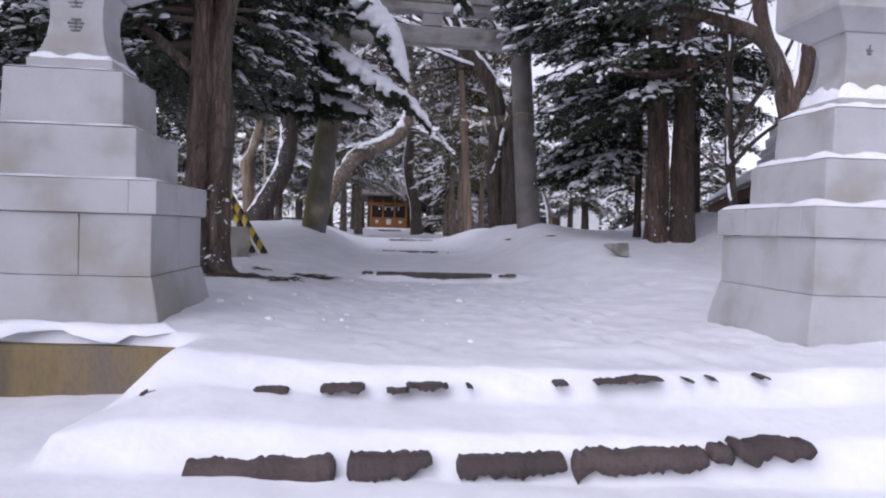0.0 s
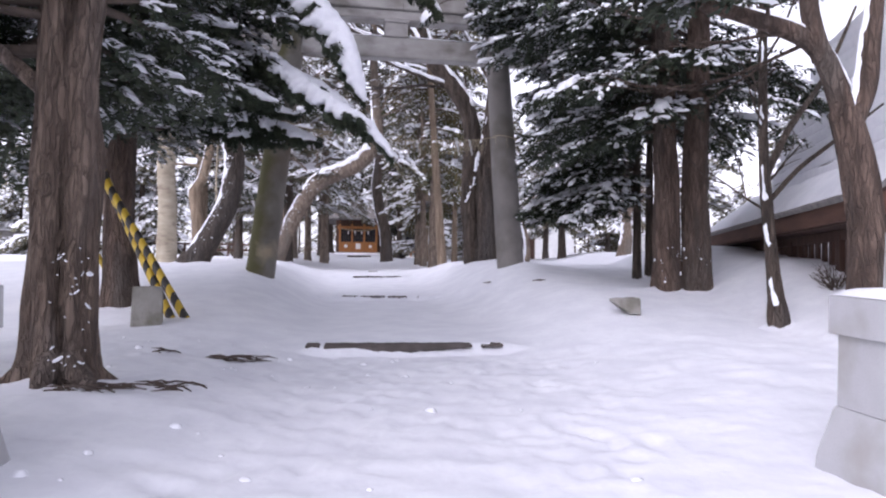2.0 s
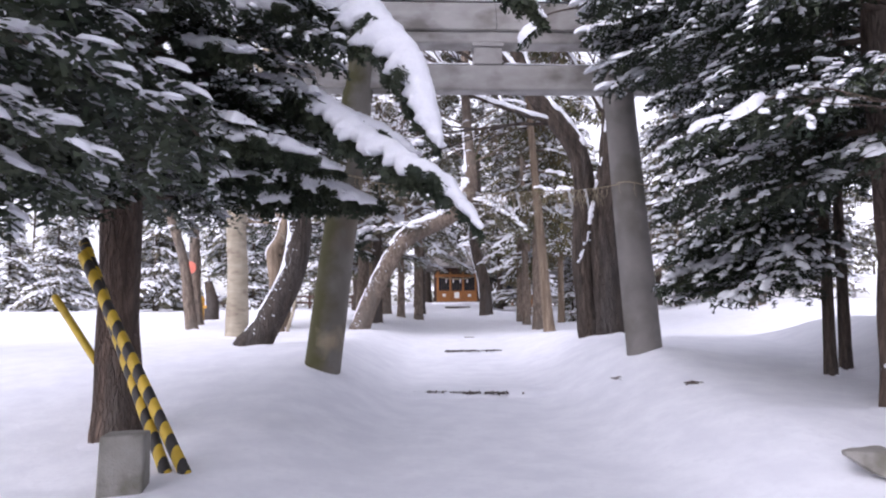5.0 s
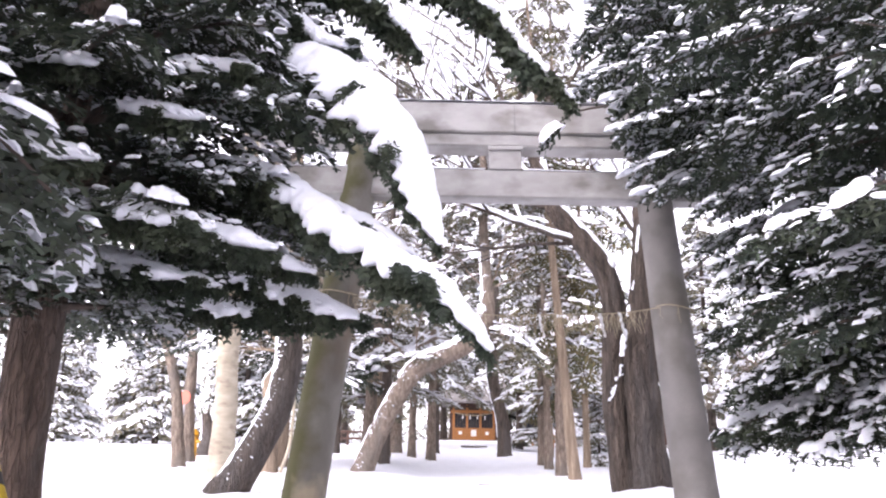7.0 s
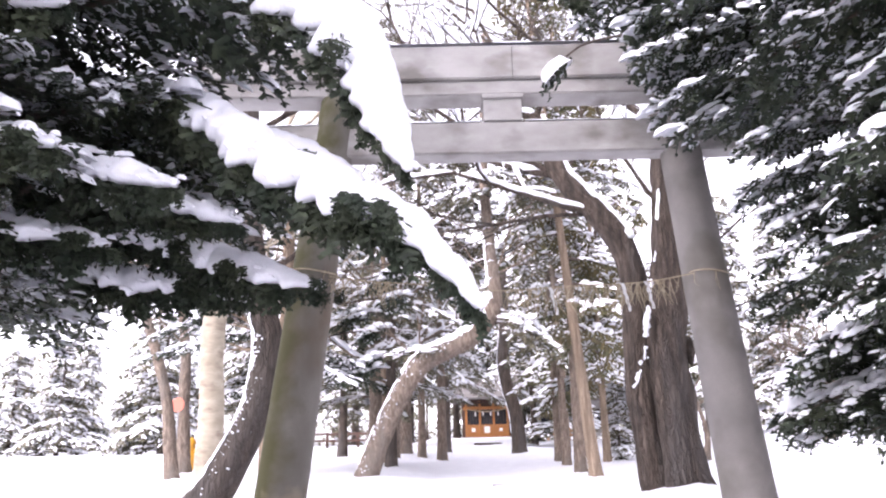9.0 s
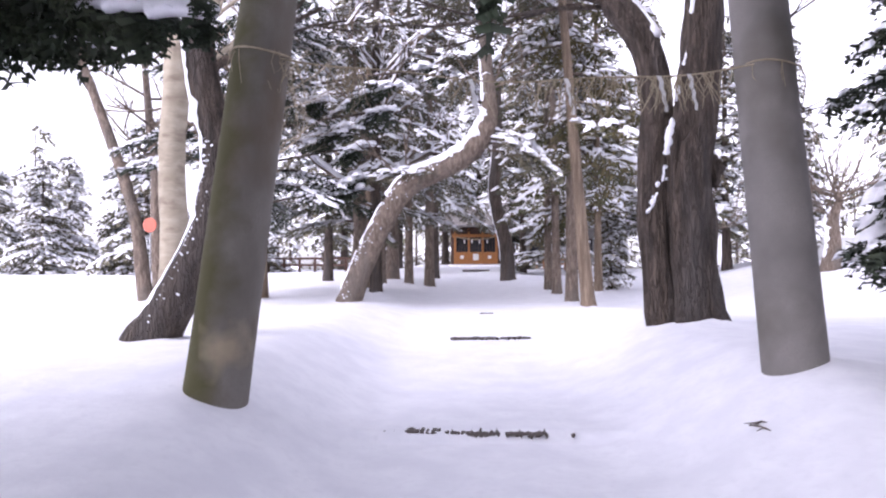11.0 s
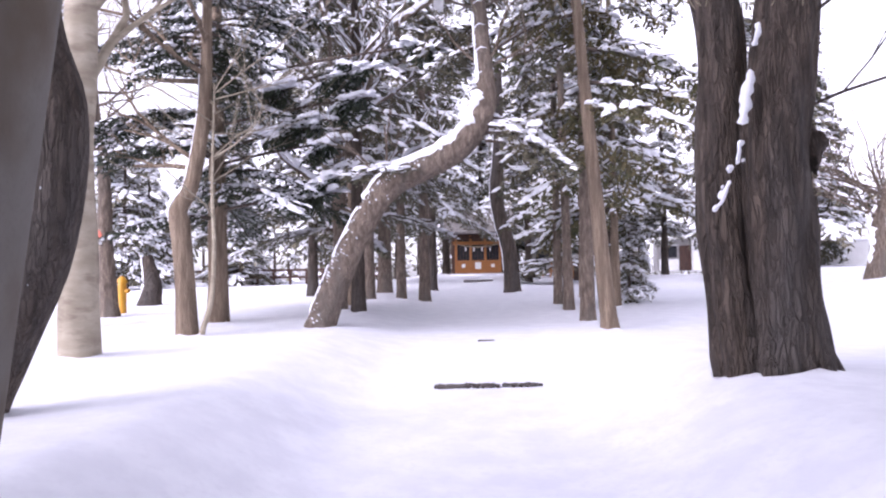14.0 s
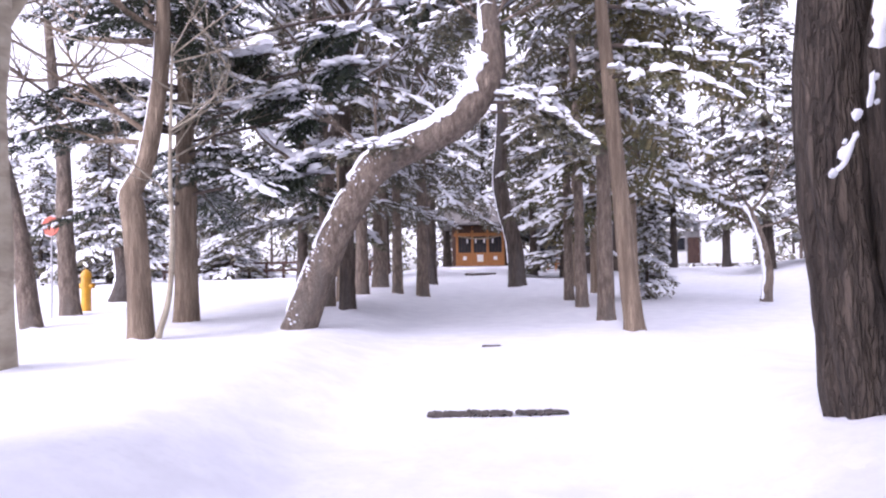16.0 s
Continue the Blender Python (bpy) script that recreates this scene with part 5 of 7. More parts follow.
# five added firs, out of view to both sides, that shade the ground
for k, (x, y, rad, h, low_, reach) in enumerate(((-9.6, 4.6, 0.2, 14, 3.4, 3.2), (-11.5, 11.0, 0.2, 14, 3.2, 2.8), (10.5, 6.4, 0.2, 13, 3.4, 2.6), (-5.4, 1.0, 0.2, 13, 4.0, 3.0), (6.2, 1.2, 0.2, 13, 4.0, 3.0))):
    root = thing("fir_tree", base_of(x, y), "unseen tall dark fir added to shade the approach", "tree")
    p, rr = flare([(0, 0, 0.12), (0, 0, h * 0.4), (0, 0, h)], [rad, rad * 0.75, rad * 0.1], 1.25)
    tube_part("trunk", [tube(p, rr, 14, 0.4, 0.05, 6, k, 0.1)], BARK_DARK, root)
    zb = root.matrix_basis.translation.z
    tall_crown(root, x, y, zb + low_, zb + h, reach, 310 + k, 62)
    foot_snow(root, x, y, rad * 1.3, 20 + k)

# a long thin side branch with one round lump of snow before the lintel
root = thing("fir_tree", base_of(4.3, 14.6), "dark fir whose thin branch reaches across the gate", "tree")
pT, rT = flare([(0, 0, 0.12), (0, 0, 3.0), (0, 0, 6.0), (0, 0, 9.5)], [0.16, 0.14, 0.1, 0.03], 1.2)
tube_part("trunk", [tube(pT, rT, 18, 0.2, 0.05, 5, 8.0, 0.12)], BARK_DARK, root)
cr = Crown(51, 0.17)
tall_crown(root, 4.3, 14.6, 7.5, 14.0, 2.4, 304, 40)
for i in range(30):
    z = cr.r.uniform(2.6, 8.5)
    cr.bough((0, 0, z), cr.r.uniform(0, 6.28), cr.r.uniform(1.3, 2.2) * (1.25 - z / 12), 0.1, 0.38, 0.42, 0.45, 0.14, 0.15)
for z, az, ln, dr in ((4.1, 3.3, 2.6, 0.12), (4.45, 3.15, 3.3, 0.06), (4.75, 3.3, 3.2, 0.1), (5.2, 3.25, 3.0, 0.12), (3.4, 3.4, 2.4, 0.22), (2.9, 3.2, 2.2, 0.3), (5.8, 3.1, 2.8, 0.15), (4.0, 3.05, 3.0, 0.1), (4.3, 3.4, 3.3, 0.1), (4.9, 3.05, 3.4, 0.1), (5.4, 3.4, 3.4, 0.14), (6.2, 3.2, 3.2, 0.2), (3.1, 3.6, 2.4, 0.25), (2.5, 3.4, 2.0, 0.3), (2.7, 3.9, 2.2, 0.3)):
    cr.bough((0, 0, z), az, ln, 0.0, dr, 0.36, 0.5, 0.1, 0.4)
for x_, z_, ln, az in ((2.3, 6.9, 1.9, 3.2), (2.2, 6.5, 1.8, 3.35), (2.1, 6.1, 1.5, 3.1), (2.0, 5.75, 1.3, 3.3), (1.9, 7.3, 1.9, 3.1), (1.6, 6.7, 1.2, 3.4), (1.7, 6.3, 1.1, 3.0), (2.2, 7.7, 2.2, 3.2), (2.4, 5.5, 1.2, 3.4), (2.5, 5.2, 1.3, 3.1), (2.3, 4.9, 1.0, 3.3), (2.6, 8.1, 2.4, 3.15), (1.5, 7.0, 1.3, 3.5), (1.9, 5.95, 1.2, 3.6)):
    p = rel(root, [(x_, 13.75, z_)])[0]
    cr.wood.append(tube([(0, 0, p.z - 0.3), (p.x * 0.5, p.y * 0.6, p.z - 0.05), p], [0.03, 0.025, 0.018], 5, 0.3))
    cr.bough(p, az, ln, 0.04, 0.2, 0.5, 0.85, 0.09, 0.8, 0.02)
tip = rel(root, [(1.0, 13.9, 6.75), (0.45, 13.85, 6.68), (-0.08, 13.8, 6.58), (-0.36, 13.78, 6.3)])
cr.wood.append(tube([Vector((0, 0, 4.6))] + tip, [0.03, 0.022, 0.015, 0.01, 0.006], 6, 0.1))
for k in range(5):
    cr.spray(tip[3] + Vector((0.05 * k, 0, 0.05 * k - 0.05)), (-0.6, -0.1, -0.6), 0.2, 0.0)
cr.snow.append((tip[3] + Vector((0.06, -0.02, 0.02)), Vector((0.26, 0, 0.24)), Vector((0, 0.2, 0)), Vector((-0.14, 0, 0.2))))
cr.emit(root, NEEDLE, TWIG)
foot_snow(root, 4.3, 14.6, 0.2, 5)

# ---- bare trees on the bank by the hut ----
root = thing("bare_tree", base_of(3.47, 9.35), "slender bare tree with snow-spotted bark and bare twigs", "tree")
main = rel(root, [(3.47, 9.35, 1.72), (3.40, 9.35, 2.35), (3.34, 9.35, 3.15), (3.32, 9.35, 3.95), (3.33, 9.35, 4.8), (3.3, 9.4, 6.0)])
tubes = [tube(flare(main, [0.075, 0.065, 0.055, 0.045, 0.035, 0.015], 1.4)[0], flare(main, [0.075, 0.065, 0.055, 0.045, 0.035, 0.015], 1.4)[1], 14, 0.1, rough=0.15)]
tubes.append(tube(rel(root, [(3.34, 9.35, 3.1), (3.58, 9.35, 3.6), (3.95, 9.35, 4.15), (4.3, 9.4, 4.9)]), [0.04, 0.035, 0.025, 0.012], 8, 0.15))
tubes.append(tube(rel(root, [(3.37, 9.35, 2.85), (3.68, 9.35, 3.2), (4.05, 9.4, 3.48), (4.6, 9.45, 3.9)]), [0.028, 0.025, 0.02, 0.01], 8, 0.15))
r = random.Random(61)
for k in range(14):
    z = 1.3 + k * 0.26
    a = r.uniform(0, 6.28)
    twiggy(tubes, (-0.12, 0, z), (math.cos(a), math.sin(a), 0.5), r.uniform(0.5, 0.9), 0.014, 2, r)
tube_part("trunk", tubes, BARK_DARK, root)
for a, b, sd in ((0.03, 0.1, 1), (0.17, 0.22, 2), (0.27, 0.36, 3), (0.45, 0.5, 4), (0.6, 0.66, 5)):
    v, f = snow_strip(main, [0.09, 0.066, 0.056, 0.046, 0.036, 0.016], 0.6, 0.008, sd + 40.0, 0.03, a, b, lift=(-0.8, -1, 0.1))
    part("bark_snow", raw_mesh("bark_snow", v, f), SNOW_LUMP, root, "snow stuck to the bark", smooth=True)
cr = Crown(62, 0.22)
for i in range(4):
    cr.bough((-0.14, 0, cr.r.uniform(3.0, 4.4)), cr.r.uniform(1.8, 4.6), cr.r.uniform(0.6, 1.2), 0.1, 0.3, 0.4, 0.4, 0.16)
cr.emit(root, NEEDLE, TWIG)
foot_snow(root, 3.47, 9.35, 0.12, 6)

root = thing("old_tree", base_of(3.9, 8.48), "thick dark brown crooked tree with snow along its limbs", "tree")
trunk = rel(root, [(3.91, 8.48, 1.79), (3.87, 8.48, 2.65), (3.80, 8.48, 3.19), (3.70, 8.48, 3.62)])
p, rr = flare(trunk, [0.17, 0.155, 0.15, 0.14], 1.3)
left = rel(root, [(3.73, 8.48, 3.47), (3.58, 8.46, 3.90), (3.37, 8.44, 4.22), (2.82, 8.42, 4.43), (2.16, 8.40, 4.62), (1.53, 8.44, 4.91)])
right = rel(root, [(3.72, 8.48, 3.35), (3.89, 8.48, 3.82), (3.94, 8.48, 4.29), (4.11, 8.52, 5.53)])
third = rel(root, [(3.48, 8.44, 4.05), (3.33, 8.40, 4.68), (3.41, 8.44, 5.92)])
tubes = [tube(p, rr, 22, 0.1, rough=0.18), tube(left, [0.115, 0.10, 0.09, 0.07, 0.05, 0.025], 14, 0.1, rough=0.18), tube(right, [0.10, 0.09, 0.085, 0.05], 14, 0.1, rough=0.18), tube(third, [0.09, 0.08, 0.05], 10, 0.15, rough=0.15)]
r = random.Random(71)
for k in range(10):
    s = left[2].lerp(left[5], k / 10)
    twiggy(tubes, s, (r.uniform(-0.6, 0.3), r.uniform(-0.6, 0.6), r.uniform(-0.1, 1)), r.uniform(0.6, 1.1), 0.02, 2, r)
tube_part("trunk", tubes, BARK_UMBER, root)
for pts, rad, sd in ((left, [0.115, 0.10, 0.09, 0.07, 0.05, 0.025], 1), (right, [0.10, 0.09, 0.085, 0.05], 2)):
    v, f = snow_strip(pts, rad, 0.7, 0.035, sd, start=0.1)
    part("limb_snow", raw_mesh("limb_snow", v, f), SNOW_LUMP, root, "snow along the limb", smooth=True)
cr = Crown(72, 0.24)
for k in range(7):
    s = left[3].lerp(left[5], cr.r.random()) + Vector((0, 0, 0.1))
    cr.bough(s, cr.r.uniform(2.0, 4.6), cr.r.uniform(0.5, 1.0), 0.2, 0.4, 0.42, 0.4, 0.15)
cr.emit(root, NEEDLE, TWIG)
foot_snow(root, 3.92, 8.48, 0.23, 7)

# ---- trees beyond the gate ----
root = thing("old_oak", base_of(0.72, 18.15), "massive dark twin-trunked tree with snow in its fork", "tree")
pL = rel(root, [(0.56, 18.2, 2.3), (0.49, 18.22, 3.05), (0.44, 18.26, 3.7), (0.46, 18.3, 4.4), (0.50, 18.3, 5.1), (0.38, 18.3, 5.75), (0.05, 18.3, 6.3), (-0.45, 18.3, 6.95), (-0.8, 18.3, 8.0)])
pR = rel(root, [(0.94, 18.1, 2.3), (0.89, 18.1, 3.05), (0.86, 18.1, 3.8), (0.86, 18.1, 4.4), (0.95, 18.1, 5.1), (1.04, 18.1, 6.2), (1.1, 18.1, 7.5), (1.1, 18.1, 9.5)])
rL, rR = [0.20, 0.205, 0.20, 0.195, 0.19, 0.18, 0.17, 0.15, 0.10], [0.28, 0.27, 0.265, 0.262, 0.25, 0.22, 0.19, 0.14]
p1, r1 = flare(pL, rL, 1.0)
p2, r2 = flare(pR, rR, 1.06)
tube_part("trunk", [tube(p1, r1, 60, 0.06, 0.035, 13, 4.0, 0.22)], BARK_DARK, root)
tube_part("trunk", [tube(p2, r2, 80, 0.06, 0.028, 19, 7.0, 0.2)], BARK_DARK, root)
roots = []
for a, ln in ((-0.2, 0.28), (-1.2, 0.2), (-2.0, 0.2), (-2.9, 0.15), (0.8, 0.3), (-0.75, 0.3)):
    p = Vector((0.13 + 0.2 * math.cos(a), 0.2 * math.sin(a), 0.36))
    roots.append(tube([p, p + Vector((math.cos(a) * ln * 0.5, math.sin(a) * ln * 0.5, -0.2)), p + Vector((math.cos(a) * ln, math.sin(a) * ln, -0.4))], [0.13, 0.09, 0.04], 12, 0.06, rough=0.25, seed=a))
tube_part("root_flare", roots, BARK_DARK, root)
foot_snow(root, 0.75, 18.15, 0.55, 8)
burl = bmesh.new()
bmesh.ops.create_icosphere(burl, subdivisions=3, radius=1)
for v in burl.verts:
    v.co = Vector((v.co.x * (0.1 + 0.03 * math.sin(v.co.z * 5)), v.co.y * 0.13, v.co.z * 0.2)) + Vector((1.14 - 0.72, 0.0, 4.15 - ground_z(0.72, 18.15) + 0.12))
part("burl", jitter(burl, 0.075, 11), BARK_DARK, root, "broken stub of a limb", smooth=True)
fork = rel(root, [(0.36, 17.95, 3.66), (0.44, 17.9, 3.84), (0.50, 17.88, 4.0), (0.56, 17.86, 4.3), (0.61, 17.86, 4.62), (0.66, 17.87, 4.95), (0.76, 17.9, 5.3), (0.86, 17.92, 5.9), (0.96, 17.94, 6.6)])
for a, b, w in ((0.02, 0.09, 0.03), (0.13, 0.2, 0.03), (0.23, 0.38, 0.07), (0.44, 0.52, 0.04), (0.6, 0.66, 0.035), (0.8, 0.95, 0.04)):
    v, f = snow_strip(fork, [w * 0.8] * 9, 1.5, 0.015, 6.0 + a * 9, 0.02, a, b, lift=(-0.2, -1, 0.4))
    part("fork_snow", raw_mesh("fork_snow", v, f), SNOW_LUMP, root, "snow caught in the fork", smooth=True)
lump = Crown(83)
for k in range(12):
    s = 0.5 * lump.r.random()
    i0 = min(7, int(s * 8))
    q = fork[i0].lerp(fork[i0 + 1], s * 8 - i0)
    w = 0.018 + 0.055 * lump.r.random() ** 2
    lump.snow.append((q + Vector((lump.r.uniform(-0.05, 0.05), 0.0, lump.r.uniform(-0.04, 0.04))), Vector((0.4, 0, 1)) * w * 1.2, Vector((w, 0, -0.2 * w)), Vector((-0.2, -1, 0.3)) * w * 0.5))
spread_out("bark_snow", CLUMP, lump.snow, SNOW_LUMP, root, "spots of snow stuck to bark", True)
v, f = snow_strip(pL[5:], rL[5:], 0.6, 0.06, 7.0, lift=(0.6, -0.3, 1))
part("limb_snow", raw_mesh("limb_snow", v, f), SNOW_LUMP, root, "snow along the leaning limb", smooth=True)
tubes = []
r = random.Random(81)
for pt, d, ln in ((pL[7], (0.8, 0, 1), 2.2), (pL[7], (-1, 0.2, 0.4), 2.0), (pR[3], (1, -0.2, 0.2), 1.6), (pR[4], (1, -0.4, 0.4), 2.0), (pR[5], (1, 0, 0.8), 2.0), (pR[6], (-0.6, 0, 1), 2.0), (pL[6], (-1, -0.1, 0.15), 2.4)):
    twiggy(tubes, pt, d, ln, 0.015 if pt.x > 0 else 0.035, 3, r, 0.3)
for pt, d in ((pL[8], (-0.6, 0, 1)), (pL[8], (0.3, -0.2, 1)), (pL[7], (-1, -0.3, 0.8)), (pR[7], (-0.3, 0, 1)), (pR[7], (0.5, 0.2, 1)), (pR[6], (-1, -0.2, 0.7)), (pR[6], (-1, 0.3, 1)), (pL[8], (-1, 0.2, 0.5))):
    twiggy(tubes, pt, d, 2.6, 0.05, 4, r, 0.25)
caps_ = []
for pt, d, ln, rd in ((pL[6], (-1, -0.15, 0.1), 2.3, 0.05), (pL[7], (-1, -0.1, 0.25), 2.4, 0.055), (pL[7], (-0.7, -0.3, 0.7), 2.4, 0.05), (pL[8], (-1, 0, 0.4), 2.2, 0.05), (pR[5], (-0.7, -0.2, 0.7), 1.6, 0.04)):
    snowy_limbs(tubes, caps_, pt, d, ln, rd, 3, r)
tube_part("branchwork", tubes, BARK_DARK, root)
v, f = join(caps_)
tagged(part("limb_snow", raw_mesh("limb_snow", v, f), SNOW_LUMP, root, "snow along the branches", smooth=True), kind="stuff")
for k, pt in enumerate((pL[6] + Vector((-0.6, -0.05, 0.35)),)):
    v, f = snow_strip([pt, pt + Vector((-0.35, 0, 0.1)), pt + Vector((-0.75, 0, 0.02))], [0.03] * 3, 1.2, 0.06, k + 20)
    part("limb_snow", raw_mesh("limb_snow", v, f), SNOW_LUMP, root, smooth=True)

root = thing("bent_tree", base_of(-5.58, 24.6), "crooked elbow-bent tree with snow along its upper side", "tree")
bent = rel(root, [(-5.62, 24.6, 2.2), (-5.33, 24.6, 2.96), (-5.02, 24.6, 3.64), (-4.6, 24.6, 4.4), (-4.22, 24.6, 4.88), (-3.7, 24.6, 5.12), (-3.2, 24.6, 5.33), (-2.8, 24.6, 5.6), (-2.53, 24.6, 5.95), (-2.4, 24.6, 6.3), (-2.42, 24.6, 6.9), (-2.5, 24.6, 8.0), (-2.55, 24.6, 10.0), (-2.4, 24.6, 13.5)])
rb = [0.29, 0.25, 0.235, 0.23, 0.25, 0.22, 0.21, 0.205, 0.20, 0.18, 0.15, 0.13, 0.11, 0.04]
tube_part("trunk", [tube(bent, rb, 30, 0.1, 0.035, 9, 9.0, 0.12)], BARK_GREY, root)
for a, b, w, th, sd in ((0.03, 0.10, 0.45, 0.02, 1), (0.11, 0.19, 0.55, 0.03, 2), (0.20, 0.26, 0.6, 0.04, 3), (0.255, 0.45, 1.0, 0.13, 9), (0.46, 0.56, 0.45, 0.03, 5)):
    v, f = snow_strip(bent, rb, w, th, sd, 0.04, a, b, lift=(-0.6, -0.35, 1))
    part("limb_snow", raw_mesh("limb_snow", v, f), SNOW_LUMP, root, "snow along the trunk", smooth=True)
bark_speckle(root, bent, rb, (-0.7, -0.6, 0.4), 360, 0.02, 0.30, 0.055, 92)
for k in range(5):
    q = bent[9].lerp(bent[11], k / 4) + Vector((0, -0.02, 0))
    v, f = snow_strip([q + Vector((-0.1, -0.1, 0)), q + Vector((0, -0.13, 0.06)), q + Vector((0.1, -0.1, 0.05))], [0.04] * 3, 1.0, 0.03, k)
    part("limb_snow", raw_mesh("limb_snow", v, f), SNOW_LUMP, root, smooth=True)
cr = Crown(91, 0.3)
for k, (dx, dz, az, ln) in enumerate(((0, 0.25, 2.6, 1.1), (0.5, 0.3, 2.9, 1.2), (0.9, 0.3, 2.4, 0.9), (1.0, 0.2, 3.4, 1.0))):
    cr.bough(bent[4] + Vector((dx, 0.1, dz)), az, ln, 0.25, 0.2, 0.4, 0.9, 0.12, 0.6)
for dz, az, ln in ((0.0, 0.2, 1.2), (-0.2, -0.2, 1.5), (0.1, 0.5, 1.3), (-0.35, 0.0, 1.4), (-0.1, -0.4, 1.2)):
    cr.bough(bent[8] + Vector((0.1, 0, dz)), az, ln, 0.0, 0.45, 0.4, 0.9, 0.12, 0.6)
for k in range(22):
    z_ = cr.r.uniform(7.2, 13.0)
    cr.bough(bent[10] + Vector((0, 0, z_ - 6.9)), cr.r.uniform(0, 6.28), cr.r.uniform(1.0, 2.0), 0.1, 0.35, 0.42, 0.7, 0.16, 0.4)
cr.emit(root, NEEDLE_FAR_HAZE, TWIG)
tubes = []
r = random.Random(95)
for pt, d in ((bent[4], (-0.3, 0, 1)), (bent[10], (0.5, 0, 1)), (bent[10], (-1, 0, 0.6)), (bent[11], (1, 0, 0.5)), (bent[11], (-1, 0.3, 0.6)), (bent[12], (1, 0.3, 0.6)), (bent[10], (1, -0.3, 0.4)), (bent[4], (-0.8, 0.2, 0.8))):
    twiggy(tubes, pt, d, 1.2, 0.03, 3, r, 0.3)
tube_part("branchwork", tubes, BARK_GREY, root)
foot_snow(root, -5.6, 24.6, 0.33, 9)


def trunk_tree(name, pts, rad, mat, label, snow=None, ridge=0.035, seed=1.0, foot=1.25, seg=20, twigs=0, category="tree"):
    x, y = pts[0][0], pts[0][1]
    root_ = thing(name, base_of(x, y), label, category)
    q = [(px, py, pz) for px, py, pz in pts]
    q[0] = (x, y, ground_z(x, y) - 0.02)
    p_, r_ = flare(rel(root_, q), rad, foot)
    tube_part("trunk", [tube(p_, r_, seg, 0.15, ridge, 7, seed, 0.1)], mat, root_)
    if snow:
        v_, f_ = snow_strip(rel(root_, q), rad, snow[0], snow[1], seed, 0.08, snow[2], snow[3], lift=snow[4])
        part("limb_snow", raw_mesh("limb_snow", v_, f_), SNOW_LUMP, root_, "snow stuck along the trunk", smooth=True)
    if twigs:
        t_, r2_ = [], random.Random(int(seed * 7))
        pr = rel(root_, q)
        for k in range(twigs):
            s_ = pr[-2].lerp(pr[-1], r2_.random()) if k % 2 else pr[len(pr) // 2].lerp(pr[-1], r2_.random())
            twiggy(t_, s_, (r2_.uniform(-1, 1), r2_.uniform(-1, 1), r2_.uniform(0.0, 0.9)), r2_.uniform(1.2, 2.2), rad[-1] * 0.55 + 0.008, 3, r2_, 0.28)
        tube_part("branchwork", t_, mat, root_)
    foot_snow(root_, x, y, rad[0] * 1.2, seed)
    return root_


trunk_tree("birch_tree", [(-7.15, 20.1, 2.3), (-7.17, 20.1, 3.7), (-7.22, 20.1, 5.0), (-7.15, 20.1, 6.4), (-7.1, 20.1, 10.5)], [0.235, 0.225, 0.22, 0.21, 0.14], BARK_BIRCH, "pale birch trunk with dark scars", ridge=0.01, seed=2.0, foot=1.15, seg=28, twigs=5)
lean_pts = [(-5.0, 16.1, 2.25), (-4.66, 16.1, 2.78), (-4.38, 16.1, 3.3), (-4.24, 16.1, 3.85), (-4.23, 16.1, 4.4)]
leaner = trunk_tree("leaning_tree", [(-5.0, 16.1, 2.25), (-4.66, 16.1, 2.78), (-4.38, 16.1, 3.3), (-4.24, 16.1, 3.85), (-4.23, 16.1, 4.4), (-4.4, 16.1, 5.0), (-4.6, 16.1, 6.5), (-4.6, 16.1, 9.0)], [0.24, 0.215, 0.2, 0.19, 0.18, 0.17, 0.14, 0.07], BARK_DARK, "dark leaning trunk with snow on its upper side", (0.75, 0.014, 0.0, 0.6, (-0.9, -0.45, 0.6)), seed=3.0, twigs=5)
bark_speckle(leaner, rel(leaner, lean_pts), [0.24, 0.215, 0.2, 0.19, 0.18], (-0.8, -0.6, 0.5), 300, 0.0, 1.0, 0.04, 97)
kinked = trunk_tree("kinked_tree", [(-7.45, 23.2, 2.3), (-7.52, 23.2, 3.45), (-7.6, 23.2, 4.25), (-7.62, 23.2, 4.42), (-7.42, 23.2, 4.72), (-7.33, 23.2, 5.0), (-7.18, 23.2, 5.7), (-7.09, 23.2, 6.6), (-7.05, 23.2, 8.5)], [0.17, 0.165, 0.175, 0.15, 0.13, 0.125, 0.115, 0.105, 0.07], BARK_TAN, "tan kinked trunk with snow on the kink", (0.45, 0.03, 0.34, 0.8, (-1, -0.2, 0.7)), seed=4.0, twigs=6)
cr = Crown(93, 0.22)
for k in range(14):
    cr.bough((0.4, 0, cr.r.uniform(4.6, 7.5)), cr.r.uniform(0, 6.28), cr.r.uniform(1.0, 1.9), 0.1, 0.35, 0.42, 0.35, 0.13)
cr.emit(kinked, NEEDLE, TWIG)
trunk_tree("sapling", [(-7.2, 23.2, 2.3), (-7.0, 23.2, 2.9), (-6.95, 23.2, 3.8), (-6.98, 23.2, 4.8), (-6.93, 23.2, 6.6)], [0.045, 0.04, 0.035, 0.03, 0.015], BARK_BIRCH, "thin grey sapling with fine bare twigs", seed=5.0, twigs=16)
padded = slim_fir(-8.4, 26.0, 0.21, 9.5, 2.3, 3.5, 43, 50, mat=BARK_TAN, snow=0.34, droop=0.3, label="dark spreading fir on a brown weathered trunk")
cr = Crown(94, 0.3)
cr.far = True
